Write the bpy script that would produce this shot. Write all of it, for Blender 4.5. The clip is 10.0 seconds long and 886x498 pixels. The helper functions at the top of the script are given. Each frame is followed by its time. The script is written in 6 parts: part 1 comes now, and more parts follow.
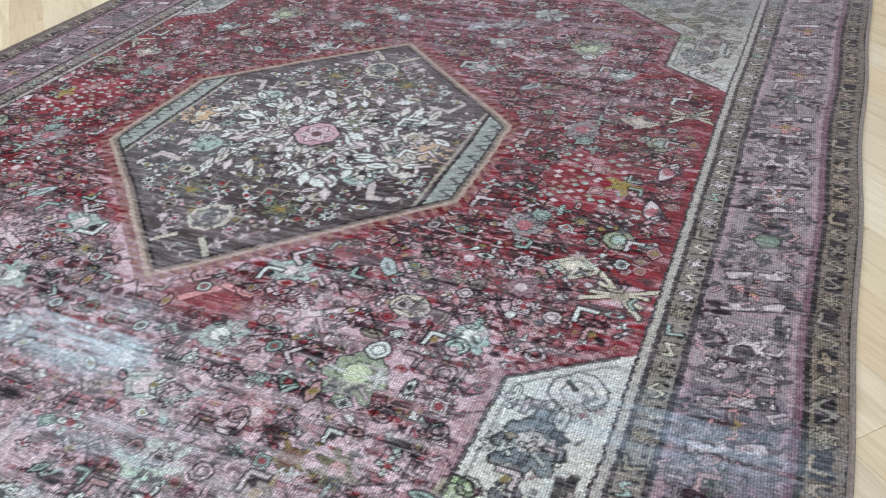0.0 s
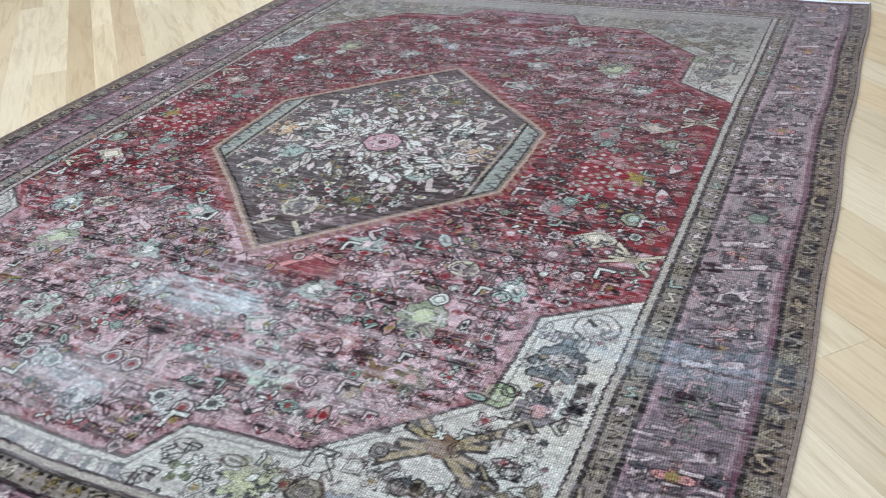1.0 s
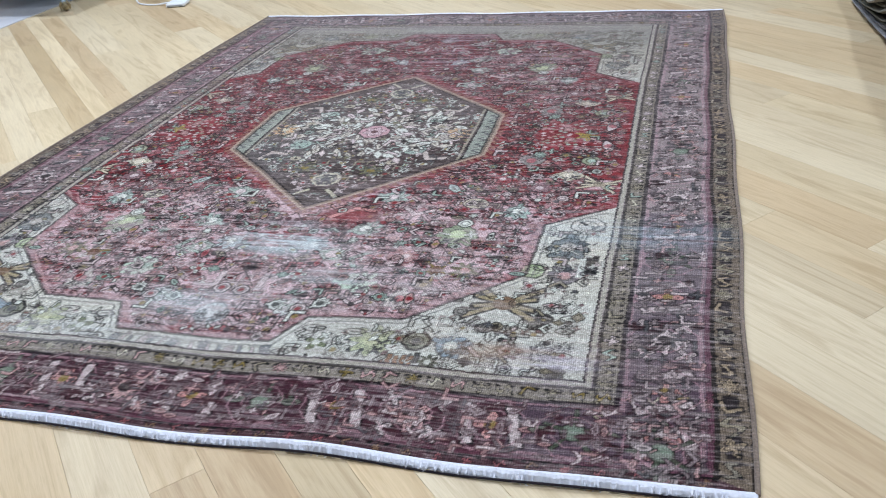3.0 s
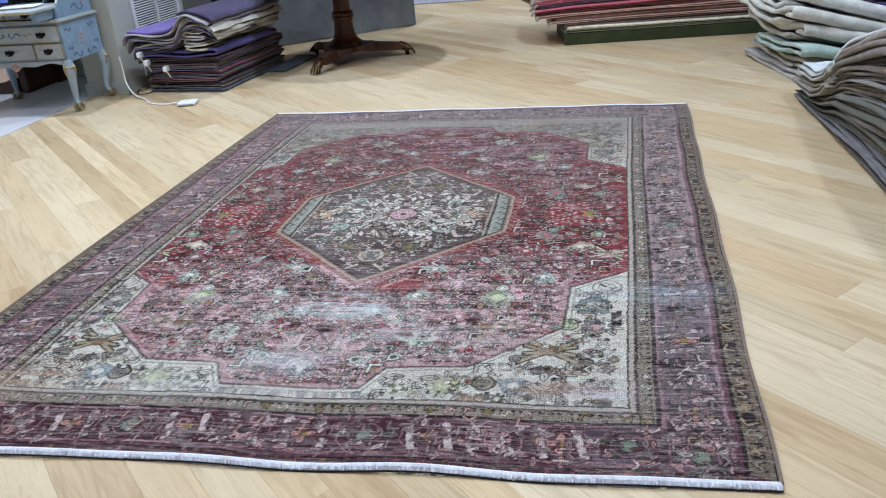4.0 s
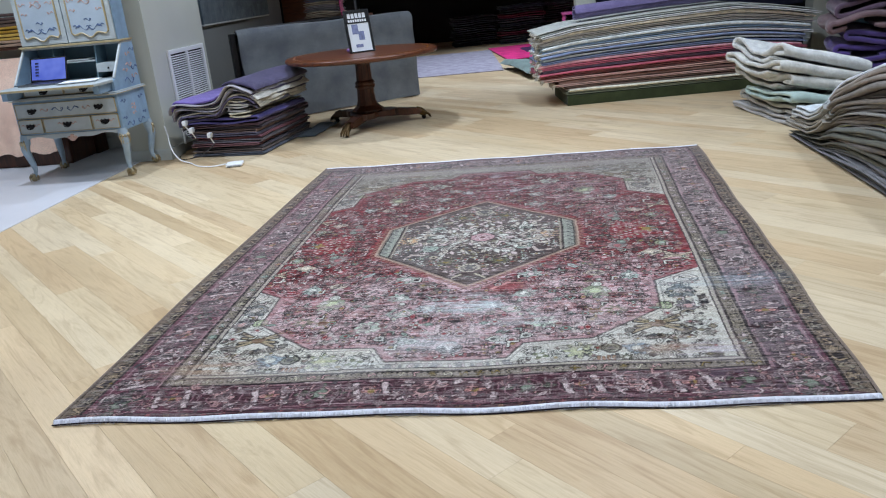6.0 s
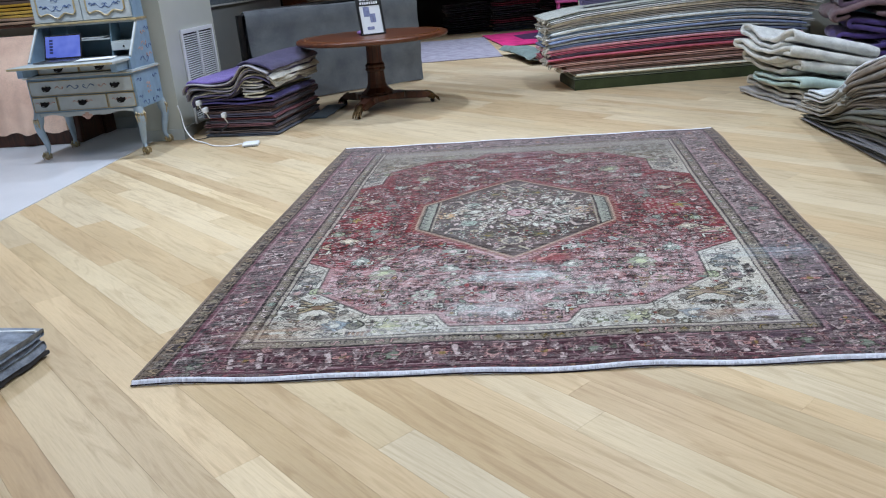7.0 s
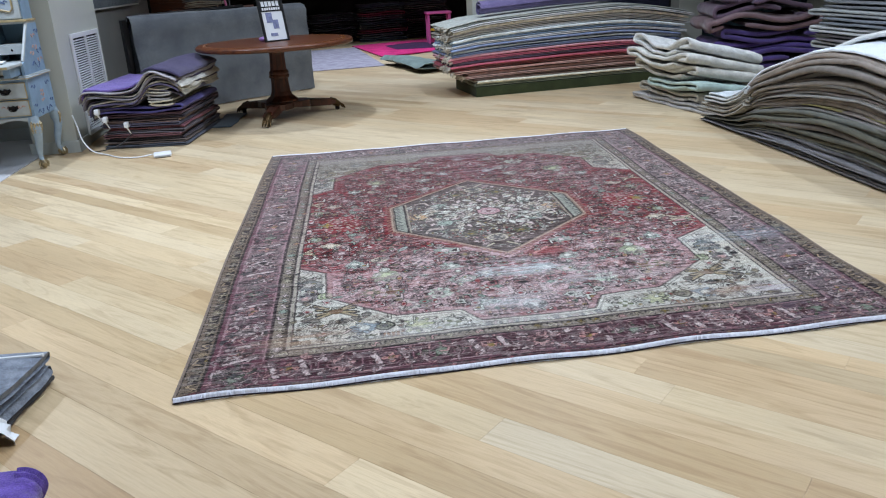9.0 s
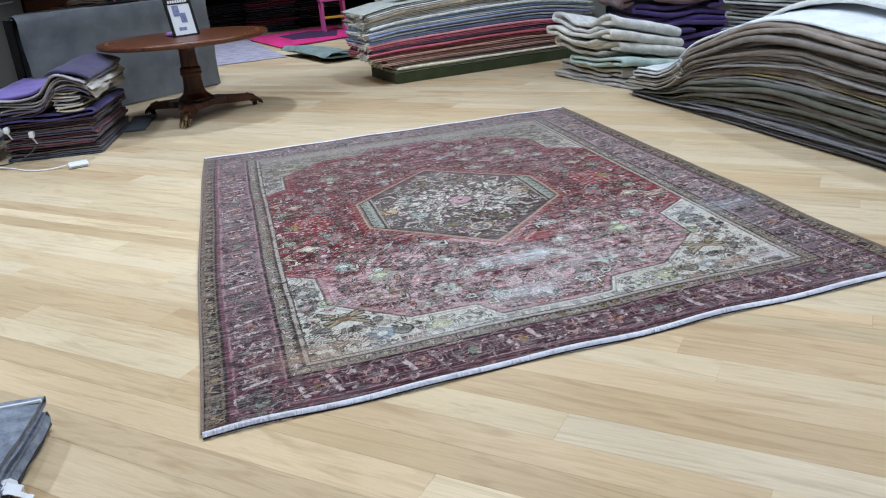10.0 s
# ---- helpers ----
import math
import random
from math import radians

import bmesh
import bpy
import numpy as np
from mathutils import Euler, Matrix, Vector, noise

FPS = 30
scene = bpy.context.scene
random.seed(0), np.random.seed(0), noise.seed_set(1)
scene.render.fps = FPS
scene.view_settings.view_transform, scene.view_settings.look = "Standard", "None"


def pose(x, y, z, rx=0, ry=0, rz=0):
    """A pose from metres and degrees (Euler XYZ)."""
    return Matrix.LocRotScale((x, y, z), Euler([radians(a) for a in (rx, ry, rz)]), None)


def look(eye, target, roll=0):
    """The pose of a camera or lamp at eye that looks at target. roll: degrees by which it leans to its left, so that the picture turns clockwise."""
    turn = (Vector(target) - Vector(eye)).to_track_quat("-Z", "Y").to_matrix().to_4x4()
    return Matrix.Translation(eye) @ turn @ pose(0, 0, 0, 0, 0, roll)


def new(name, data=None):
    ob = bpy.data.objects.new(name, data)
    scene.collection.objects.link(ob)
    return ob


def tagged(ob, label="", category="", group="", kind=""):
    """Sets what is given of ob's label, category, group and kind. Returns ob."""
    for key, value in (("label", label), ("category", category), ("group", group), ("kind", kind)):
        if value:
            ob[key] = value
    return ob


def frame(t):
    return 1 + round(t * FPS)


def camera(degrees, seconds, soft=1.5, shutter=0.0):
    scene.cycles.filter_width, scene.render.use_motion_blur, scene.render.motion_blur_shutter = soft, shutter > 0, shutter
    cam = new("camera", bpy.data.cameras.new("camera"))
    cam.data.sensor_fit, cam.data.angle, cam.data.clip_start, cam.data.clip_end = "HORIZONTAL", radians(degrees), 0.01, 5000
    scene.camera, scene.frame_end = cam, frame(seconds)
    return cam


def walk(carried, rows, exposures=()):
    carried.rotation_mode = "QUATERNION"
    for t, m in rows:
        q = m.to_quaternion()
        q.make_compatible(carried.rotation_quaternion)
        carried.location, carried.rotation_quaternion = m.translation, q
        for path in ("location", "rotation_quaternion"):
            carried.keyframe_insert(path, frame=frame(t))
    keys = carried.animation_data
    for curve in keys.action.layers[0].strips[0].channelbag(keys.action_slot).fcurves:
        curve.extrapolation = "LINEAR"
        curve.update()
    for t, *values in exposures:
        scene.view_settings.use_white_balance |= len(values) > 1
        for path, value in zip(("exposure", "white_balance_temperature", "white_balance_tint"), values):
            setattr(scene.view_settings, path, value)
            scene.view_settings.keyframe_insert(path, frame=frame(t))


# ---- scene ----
cam = camera(59.7, 10.0, soft=1.1)
PATH = [
    (0, (2.513, 0.062, 1.069), (1.914, 1.547, -0.129), -2.0),
    (0.5, (2.525, -0.151, 1.178), (1.843, 1.342, 0.034), -2.3),
    (1, (2.655, -0.335, 1.188), (1.938, 1.158, 0.067), -4.4),
    (1.5, (2.737, -0.501, 1.201), (2.038, 0.988, 0.063), -5.8),
    (2, (2.731, -0.798, 1.219), (2.083, 0.748, 0.128), -4.6),
    (2.2, (2.707, -0.893, 1.219), (2.095, 0.68, 0.146), -3.3),
    (3.3, (2.379, -1.247, 1.236), (1.975, 0.445, 0.249), -5.8),
    (3.5, (2.329, -1.364, 1.289), (1.942, 0.353, 0.34), -5.7),
    (4, (2.247, -1.581, 1.396), (1.914, 0.205, 0.56), -4.4),
    (4.5, (2.089, -1.684, 1.335), (1.733, 0.126, 0.563), -3.3),
    (5, (1.897, -1.792, 1.319), (1.528, 0.026, 0.572), -5.6),
    (5.2, (1.858, -1.827, 1.297), (1.514, 0.008, 0.58), -5.7),
    (6.3, (1.616, -2.34, 1.362), (1.429, -0.459, 0.708), -4.7),
    (6.5, (1.558, -2.361, 1.346), (1.376, -0.487, 0.673), -4.0),
    (7, (1.358, -2.366, 1.322), (1.196, -0.493, 0.64), -4.5),
    (7.5, (1.22, -2.399, 1.334), (1.141, -0.509, 0.685), -4.4),
    (8, (1.011, -2.528, 1.354), (1.079, -0.634, 0.716), -3.0),
    (8.5, (0.828, -2.552, 1.343), (0.998, -0.676, 0.673), -1.5),
    (9, (0.623, -2.369, 1.308), (0.867, -0.503, 0.632), -3.1),
    (9.5, (0.387, -2.262, 1.302), (0.779, -0.423, 0.618), -3.7),
    (10, (0.188, -2.129, 1.321), (0.705, -0.339, 0.595), -4.8),
]
walk(cam, [(t, look(eye, target, roll)) for t, eye, target, roll in PATH])

# ---- light ----
world = bpy.data.worlds.new("showroom_world")
scene.world = world
world.use_nodes = True
world.node_tree.nodes["Background"].inputs[0].default_value = (0.75, 0.85, 1.0, 1)
world.node_tree.nodes["Background"].inputs[1].default_value = 0.05


def ceiling_spot(x, y, watts, cone=120, z=3.9, size=0.09, tint=(0.84, 0.985, 1.21)):
    lamp = bpy.data.lights.new("ceiling_spot", "SPOT")
    lamp.energy, lamp.color = watts, tint
    lamp.spot_size, lamp.spot_blend, lamp.shadow_soft_size = radians(cone), 0.6, size
    new("ceiling_spot", lamp).matrix_world = look((x, y, z), (x, y + 0.01, 0))


for x, y, watts in ((0.12, 5.6, 265), (1.5, 1.8, 195), (2.6, 4.2, 275), (-0.6, 2.2, 140), (0.5, -0.8, 190),
                    (2.6, -0.6, 235), (-2.3, 3.2, 335), (4.6, 2.2, 170)):
    ceiling_spot(x, y, watts)
ceiling_spot(1.4, 10.4, 740, 96)

# ---- materials ----


def lin(r, g, b):
    return tuple(((v / 255 + 0.055) / 1.055) ** 2.4 if v > 10 else v / 255 / 12.92 for v in (r, g, b))


class Nodes:
    """A small builder for node materials."""

    def __init__(self, name):
        self.mat = bpy.data.materials.new(name)
        self.mat.use_nodes = True
        self.tree = self.mat.node_tree
        self.bsdf = self.tree.nodes["Principled BSDF"]
        self.coord = self.tree.nodes.new("ShaderNodeTexCoord")

    def add(self, kind, **values):
        node = self.tree.nodes.new(kind)
        for key, value in values.items():
            node.inputs[key].default_value = value
        return node

    def join(self, a, b):
        self.tree.links.new(a, b)

    def mapped(self, scale=(1, 1, 1), source="Object", rot=(0, 0, 0)):
        m = self.add("ShaderNodeMapping", Scale=scale, Rotation=rot)
        self.join(self.coord.outputs[source], m.inputs["Vector"])
        return m.outputs["Vector"]

    def noise(self, vector, scale, detail=4.0, rough=0.55, distortion=0.0):
        n = self.add("ShaderNodeTexNoise", Scale=scale, Detail=detail, Roughness=rough, Distortion=distortion)
        self.join(vector, n.inputs["Vector"])
        return n.outputs["Fac"]

    def ramp(self, fac, *stops):
        r = self.tree.nodes.new("ShaderNodeValToRGB")
        while len(r.color_ramp.elements) < len(stops):
            r.color_ramp.elements.new(0.5)
        for e, (at, col) in zip(r.color_ramp.elements, stops):
            e.position, e.color = at, (*col, 1)
        self.join(fac, r.inputs["Fac"])
        return r.outputs["Color"]

    def mix(self, fac, a, b, kind="MIX"):
        m = self.tree.nodes.new("ShaderNodeMix")
        m.data_type, m.blend_type = "RGBA", kind
        for socket, value in ((m.inputs[0], fac), (m.inputs[6], a), (m.inputs[7], b)):
            if isinstance(value, bpy.types.NodeSocket):
                self.join(value, socket)
            else:
                socket.default_value = value if not isinstance(value, tuple) else (*value, 1)
        return m.outputs[2]

    def math(self, op, a, b=0.0):
        m = self.tree.nodes.new("ShaderNodeMath")
        m.operation = op
        for socket, value in zip(m.inputs, (a, b)):
            if isinstance(value, bpy.types.NodeSocket):
                self.join(value, socket)
            else:
                socket.default_value = value
        return m.outputs[0]

    def bump(self, height, strength=0.3, distance=0.002):
        b = self.add("ShaderNodeBump", Strength=strength, Distance=distance)
        self.join(height, b.inputs["Height"])
        self.join(b.outputs["Normal"], self.bsdf.inputs["Normal"])

    def done(self, color=None, rough=0.6, metal=0.0, sheen=0.0, spec=0.5):
        for key, value in (("Base Color", color), ("Roughness", rough), ("Metallic", metal), ("Sheen Weight", sheen), ("Specular IOR Level", spec)):
            if value is None:
                continue
            if isinstance(value, bpy.types.NodeSocket):
                self.join(value, self.bsdf.inputs[key])
            else:
                self.bsdf.inputs[key].default_value = (*value, 1) if isinstance(value, tuple) else value
        return self.mat


def cloth(name, col, col2=None, scale=9.0, rough=0.95, sheen=0.15, contrast=0.35):
    """Woven or velvet rug back: blotches, thread grain and soft relief."""
    n = Nodes(name)
    col2 = col2 or tuple(c * (1 - contrast) for c in col)
    v = n.mapped()
    big = n.noise(v, scale, 5)
    fine = n.noise(v, 220, 3)
    c = n.ramp(big, (0.3, col2), (0.68, col))
    c = n.mix(0.5, c, n.ramp(fine, (0.34, (0.3, 0.3, 0.3)), (0.62, (1, 1, 1))), "MULTIPLY")
    c = n.mix(1.0, c, (1.55, 1.55, 1.55), "MULTIPLY")
    n.bump(n.math("ADD", fine, n.math("MULTIPLY", big, 2.0)), 0.5, 0.004)
    return n.done(c, rough, 0, sheen, 0.2)


def paint(name, col, rough=0.55, spread=0.06, scale=6.0, bump=0.05):
    n = Nodes(name)
    v = n.mapped()
    a = n.noise(v, scale, 6)
    b = n.noise(v, 90, 2)
    c = n.ramp(a, (0.3, tuple(x * (1 - spread) for x in col)), (0.7, tuple(min(1, x * (1 + spread)) for x in col)))
    n.bump(n.math("ADD", a, n.math("MULTIPLY", b, 0.3)), bump, 0.003)
    return n.done(c, rough)


def metal(name, col, rough=0.35):
    n = Nodes(name)
    a = n.noise(n.mapped(), 40, 4)
    r = n.math("ADD", n.math("MULTIPLY", a, 0.3), rough - 0.12)
    c = n.ramp(a, (0.3, tuple(x * 0.55 for x in col)), (0.7, col))
    return n.done(c, r, 1.0)


def varnished(name, dark, light, rough=0.28, along=(1, 12, 12), scale=3.0):
    n = Nodes(name)
    v = n.mapped(along)
    g = n.noise(v, scale, 8, 0.65, 1.2)
    f = n.noise(v, scale * 9, 4, 0.6)
    c = n.ramp(g, (0.3, dark), (0.7, light))
    c = n.mix(0.35, c, n.ramp(f, (0.35, (0.5, 0.45, 0.4)), (0.65, (1, 1, 1))), "MULTIPLY")
    n.bump(f, 0.08, 0.001)
    return n.done(c, rough)


def oak_floor():
    n = Nodes("pale_oak")
    info = n.tree.nodes.new("ShaderNodeObjectInfo")
    geo = n.tree.nodes.new("ShaderNodeNewGeometry")
    rnd = n.math("FRACT", n.math("ADD", info.outputs["Random"], n.math("MULTIPLY", geo.outputs["Random Per Island"], 7.13)))
    shift = n.tree.nodes.new("ShaderNodeCombineXYZ")
    n.join(n.math("MULTIPLY", rnd, 37.0), shift.inputs[0])
    n.join(n.math("MULTIPLY", rnd, 91.0), shift.inputs[1])
    m = n.tree.nodes.new("ShaderNodeVectorMath")
    m.operation = "ADD"
    n.join(n.coord.outputs["Object"], m.inputs[0])
    n.join(shift.outputs[0], m.inputs[1])

    def grain(sx, sy, scale, detail, rough, dist):
        mp = n.add("ShaderNodeMapping", Scale=(sx, sy, 1))
        n.join(m.outputs[0], mp.inputs["Vector"])
        return n.noise(mp.outputs["Vector"], scale, detail, rough, dist)

    tone = n.ramp(rnd, (0.0, lin(196, 171, 136)), (0.2, lin(204, 180, 145)), (0.42, lin(208, 187, 153)), (0.62, lin(211, 192, 159)), (0.84, lin(217, 200, 170)), (1.0, lin(205, 186, 155)))
    figure = grain(0.7, 6, 2.0, 5, 0.55, 2.4)
    streak = grain(1.2, 45, 3.0, 5, 0.65, 0.4)
    pores = grain(6, 160, 3.0, 3, 0.6, 0.0)
    cloud = grain(0.7, 1.6, 1.6, 3, 0.5, 0.0)
    c = n.mix(0.6, tone, n.ramp(figure, (0.34, (0.70, 0.63, 0.55)), (0.52, (1, 1, 1)), (0.75, (0.93, 0.9, 0.86))), "MULTIPLY")
    c = n.mix(0.28, c, n.ramp(streak, (0.36, (0.72, 0.66, 0.58)), (0.55, (1, 1, 1))), "MULTIPLY")
    c = n.mix(0.2, c, n.ramp(pores, (0.35, (0.62, 0.55, 0.47)), (0.5, (1, 1, 1))), "MULTIPLY")
    c = n.mix(0.6, c, n.ramp(cloud, (0.3, (0.78, 0.74, 0.68)), (0.7, (1.06, 1.04, 1.0))), "MULTIPLY")
    c = n.mix(1.0, c, info.outputs["Color"], "MULTIPLY")
    n.bump(n.math("ADD", streak, pores), 0.10, 0.0006)
    return n.done(c, n.math("ADD", n.math("MULTIPLY", streak, 0.16), 0.34), 0, 0, 0.4)


OAK = oak_floor()
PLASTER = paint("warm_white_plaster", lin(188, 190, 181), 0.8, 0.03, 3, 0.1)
# the white plaster again, darkened to carry the recess's shade in its colour
PLASTER_SHADED = paint("shaded_white_plaster", lin(122, 124, 123), 0.85, 0.04, 3, 0.1)
# near-black: the back room's dimness is put into its wall colour
DARK_WALL = paint("dim_room_paint", lin(26, 25, 27), 0.85, 0.15, 3, 0.1)
CEIL = paint("white_ceiling_paint", lin(225, 225, 222), 0.9, 0.02, 2, 0.05)
SKIRT = paint("pale_grey_skirting_paint", lin(186, 192, 190), 0.5)
LEG_PAINT = paint("pale_blue_leg_paint", lin(158, 176, 190), 0.5, 0.16, 9, 0.1)
BLUE_PAINT = paint("powder_blue_paint", lin(134, 160, 184), 0.5, 0.16, 9, 0.1)
PALE_PAINT = paint("aged_cream_blue_paint", lin(178, 184, 184), 0.5, 0.10, 12, 0.1)
INNER_PAINT = paint("grey_blue_inner_paint", lin(92, 116, 128), 0.6, 0.1)
GILT = metal("worn_gilt", lin(206, 190, 156), 0.5)
DULL_GILT = metal("rubbed_gilt", lin(104, 84, 58), 0.42)
GOLD_PAINT = paint("gold_trim_paint", lin(178, 160, 122), 0.4, 0.2, 20)
SCROLL_BLUE = paint("slate_blue_scroll_paint", lin(84, 104, 142), 0.6)
SCROLL_PINK = paint("dusty_rose_scroll_paint", lin(196, 160, 146), 0.6)
IRON = metal("blackened_iron", lin(58, 54, 54), 0.5)
WALNUT = varnished("red_mahogany", lin(62, 31, 17), lin(116, 64, 35), 0.36, (1.2, 9, 9), 2.2)
DARK_WOOD = varnished("dark_mahogany", lin(46, 24, 15), lin(96, 52, 32), 0.42, (10, 10, 1.2), 2.5)
WHITE_PLASTIC = paint("white_plastic", lin(232, 234, 236), 0.35, 0.02)
BLACK_PLASTIC = paint("black_plastic", lin(18, 18, 20), 0.35, 0.1)
PAPER = paint("white_paper", lin(226, 228, 230), 0.8, 0.03)
GREEN_BASE = cloth("dark_green_felt", lin(56, 64, 40), None, 6)
SHADOW_GAP = paint("vent_shade_black", lin(12, 12, 12), 0.9)
PALE_FLOOR = paint("pale_grey_polished_screed", lin(206, 206, 210), 0.35, 0.05, 2, 0.05)
STEEL = metal("aluminium", lin(170, 172, 176), 0.3)

# ---- builders ----


def part(name, bm, material, parent, label="", smooth=False):
    me = bpy.data.meshes.new(name)
    bm.normal_update()
    bm.to_mesh(me)
    bm.free()
    me.materials.append(material)
    if smooth:
        me.polygons.foreach_set("use_smooth", [True] * len(me.polygons))
        me.set_sharp_from_angle(angle=radians(50))
    ob = new(name, me)
    ob.parent = parent
    return tagged(ob, label) if label else ob


def thing(name, label, category, at=(0, 0, 0), turn=0.0, group="", kind=""):
    ob = new(name)
    ob.empty_display_size = 0.1
    ob.matrix_world = pose(*at, 0, 0, turn)
    return tagged(ob, label, category, group, kind)


def solid(name, bm, material, label, category, kind="", group="", smooth=False):
    return tagged(part(name, bm, material, None, "", smooth), label, category, group, kind)


def box(x0, x1, y0, y1, z0, z1, bevel=0.0, bm=None):
    bm = bm or bmesh.new()
    fresh = bmesh.ops.create_cube(bm, size=1)["verts"]
    for v in fresh:
        v.co = Vector((x0 + (v.co.x + 0.5) * (x1 - x0), y0 + (v.co.y + 0.5) * (y1 - y0), z0 + (v.co.z + 0.5) * (z1 - z0)))
    if bevel:
        edges = list({e for v in fresh for e in v.link_edges})
        bmesh.ops.bevel(bm, geom=edges, offset=bevel, segments=2, profile=0.6, affect="EDGES")
    return bm


def lathe(profile, sides=32, bm=None, at=(0, 0, 0), caps=True):
    """A solid turned about z; profile: (radius, z) from bottom to top."""
    bm = bm or bmesh.new()
    rings = []
    for r, z in profile:
        rings.append([bm.verts.new((at[0] + r * math.cos(2 * math.pi * i / sides), at[1] + r * math.sin(2 * math.pi * i / sides), at[2] + z)) for i in range(sides)])
    for a, b in zip(rings, rings[1:]):
        for i in range(sides):
            bm.faces.new((a[i], a[(i + 1) % sides], b[(i + 1) % sides], b[i]))
    if caps:
        bm.faces.new(rings[0][::-1])
        bm.faces.new(rings[-1])
    return bm


def tube(points, radii, sides=8, bm=None):
    """A round bar along points, its radius given at each or once."""
    bm = bm or bmesh.new()
    pts = [Vector(p) for p in points]
    if not isinstance(radii, (list, tuple)):
        radii = [radii] * len(pts)
    rings, up = [], Vector((0.123, 0.21, 0.97)).normalized()
    for i, p in enumerate(pts):
        d = (pts[min(i + 1, len(pts) - 1)] - pts[max(i - 1, 0)]).normalized()
        s = d.cross(up)
        s = s.normalized() if s.length > 1e-4 else d.orthogonal().normalized()
        u = s.cross(d).normalized()
        rings.append([bm.verts.new(p + radii[i] * (math.cos(2 * math.pi * k / sides) * s + math.sin(2 * math.pi * k / sides) * u)) for k in range(sides)])
    for a, b in zip(rings, rings[1:]):
        for k in range(sides):
            bm.faces.new((a[k], a[(k + 1) % sides], b[(k + 1) % sides], b[k]))
    bm.faces.new(rings[0][::-1])
    bm.faces.new(rings[-1])
    bmesh.ops.recalc_face_normals(bm, faces=bm.faces)
    return bm


def bend(points, steps=6):
    """A smooth line through points (Catmull-Rom)."""
    p = [Vector(q) for q in points]
    p = [2 * p[0] - p[1]] + p + [2 * p[-1] - p[-2]]
    out = []
    for i in range(1, len(p) - 2):
        for k in range(steps):
            t = k / steps
            out.append(0.5 * (2 * p[i] + (p[i + 1] - p[i - 1]) * t + (2 * p[i - 1] - 5 * p[i] + 4 * p[i + 1] - p[i + 2]) * t * t
                              + (3 * p[i] - p[i - 1] - 3 * p[i + 1] + p[i + 2]) * t ** 3))
    return out + [p[-2]]


def prism(outline, a0, a1, axis="y", bm=None):
    """A flat outline of (u, v) given depth along an axis: y takes (x, z), x takes (y, z), z takes (x, y)."""
    bm = bm or bmesh.new()
    put = {"y": lambda u, v, d: (u, d, v), "x": lambda u, v, d: (d, u, v), "z": lambda u, v, d: (u, v, d)}[axis]
    a = [bm.verts.new(put(u, v, a0)) for u, v in outline]
    b = [bm.verts.new(put(u, v, a1)) for u, v in outline]
    n = len(a)
    faces = [bm.faces.new(a), bm.faces.new(b[::-1])]
    for i in range(n):
        faces.append(bm.faces.new((a[i], b[i], b[(i + 1) % n], a[(i + 1) % n])))
    bmesh.ops.recalc_face_normals(bm, faces=faces)
    return bm


def wave(a, b, seed):
    return noise.noise(Vector((a, b, seed * 3.7)))


def draped(spine, thick, depth, seed=0, wobble=0.01, steps=10, skew=0.0, ragged=0.012, lift=None):
    """A textile of that thickness whose fold line is the (u, z) spine, laid out along a depth (d0, d1). Returns verts as (u, d, z)."""
    line = [Vector((p[0], p[1], 0)) for p in spine]
    n = len(line)
    sides = []
    for i in range(n):
        d = (line[min(i + 1, n - 1)] - line[max(i - 1, 0)]).normalized()
        sides.append(Vector((-d.y, d.x, 0)))
    bm, rows = bmesh.new(), []
    d0, d1 = depth
    stations = [0.0, 0.006, 0.02] + [k / steps for k in range(1, steps)] + [0.98, 0.994, 1.0]
    for t in stations:
        end = min(t, 1 - t)
        fat = 0.5 * (0.45 if end < 0.001 else 0.85 if end < 0.01 else 1.0)
        row = []
        for i in range(n):
            s = i / (n - 1)
            fat_i = fat * (thick[i] if isinstance(thick, list) else thick) * (0.55 if i in (0, n - 1) else 1.0)
            du = wobble * wave(s * 3, t * 4, seed) + skew * t
            dz = wobble * 0.5 * wave(s * 4 + 9, t * 5, seed) + (lift(t) if lift else 0.0)
            dd = ragged * wave(s * 7, 5.0 if t < 0.5 else 8.0, seed + 0.5) * (1 - min(1, end * 6))
            y = d0 + t * (d1 - d0) + dd
            for sign in (1, -1):
                q = line[i] + sides[i] * fat_i * sign
                row.append(bm.verts.new((q.x + du, y, q.y + dz)))
        rows.append(row)
    for a, b in zip(rows, rows[1:]):
        for i in range(n - 1):
            bm.faces.new((a[2 * i], a[2 * i + 2], b[2 * i + 2], b[2 * i]))
            bm.faces.new((a[2 * i + 1], b[2 * i + 1], b[2 * i + 3], a[2 * i + 3]))
        bm.faces.new((a[0], b[0], b[1], a[1]))
        bm.faces.new((a[-2], a[-1], b[-1], b[-2]))
    for row in (rows[0], rows[-1]):
        for i in range(n - 1):
            bm.faces.new((row[2 * i], row[2 * i + 1], row[2 * i + 3], row[2 * i + 2]))
    bmesh.ops.recalc_face_normals(bm, faces=bm.faces)
    return bm


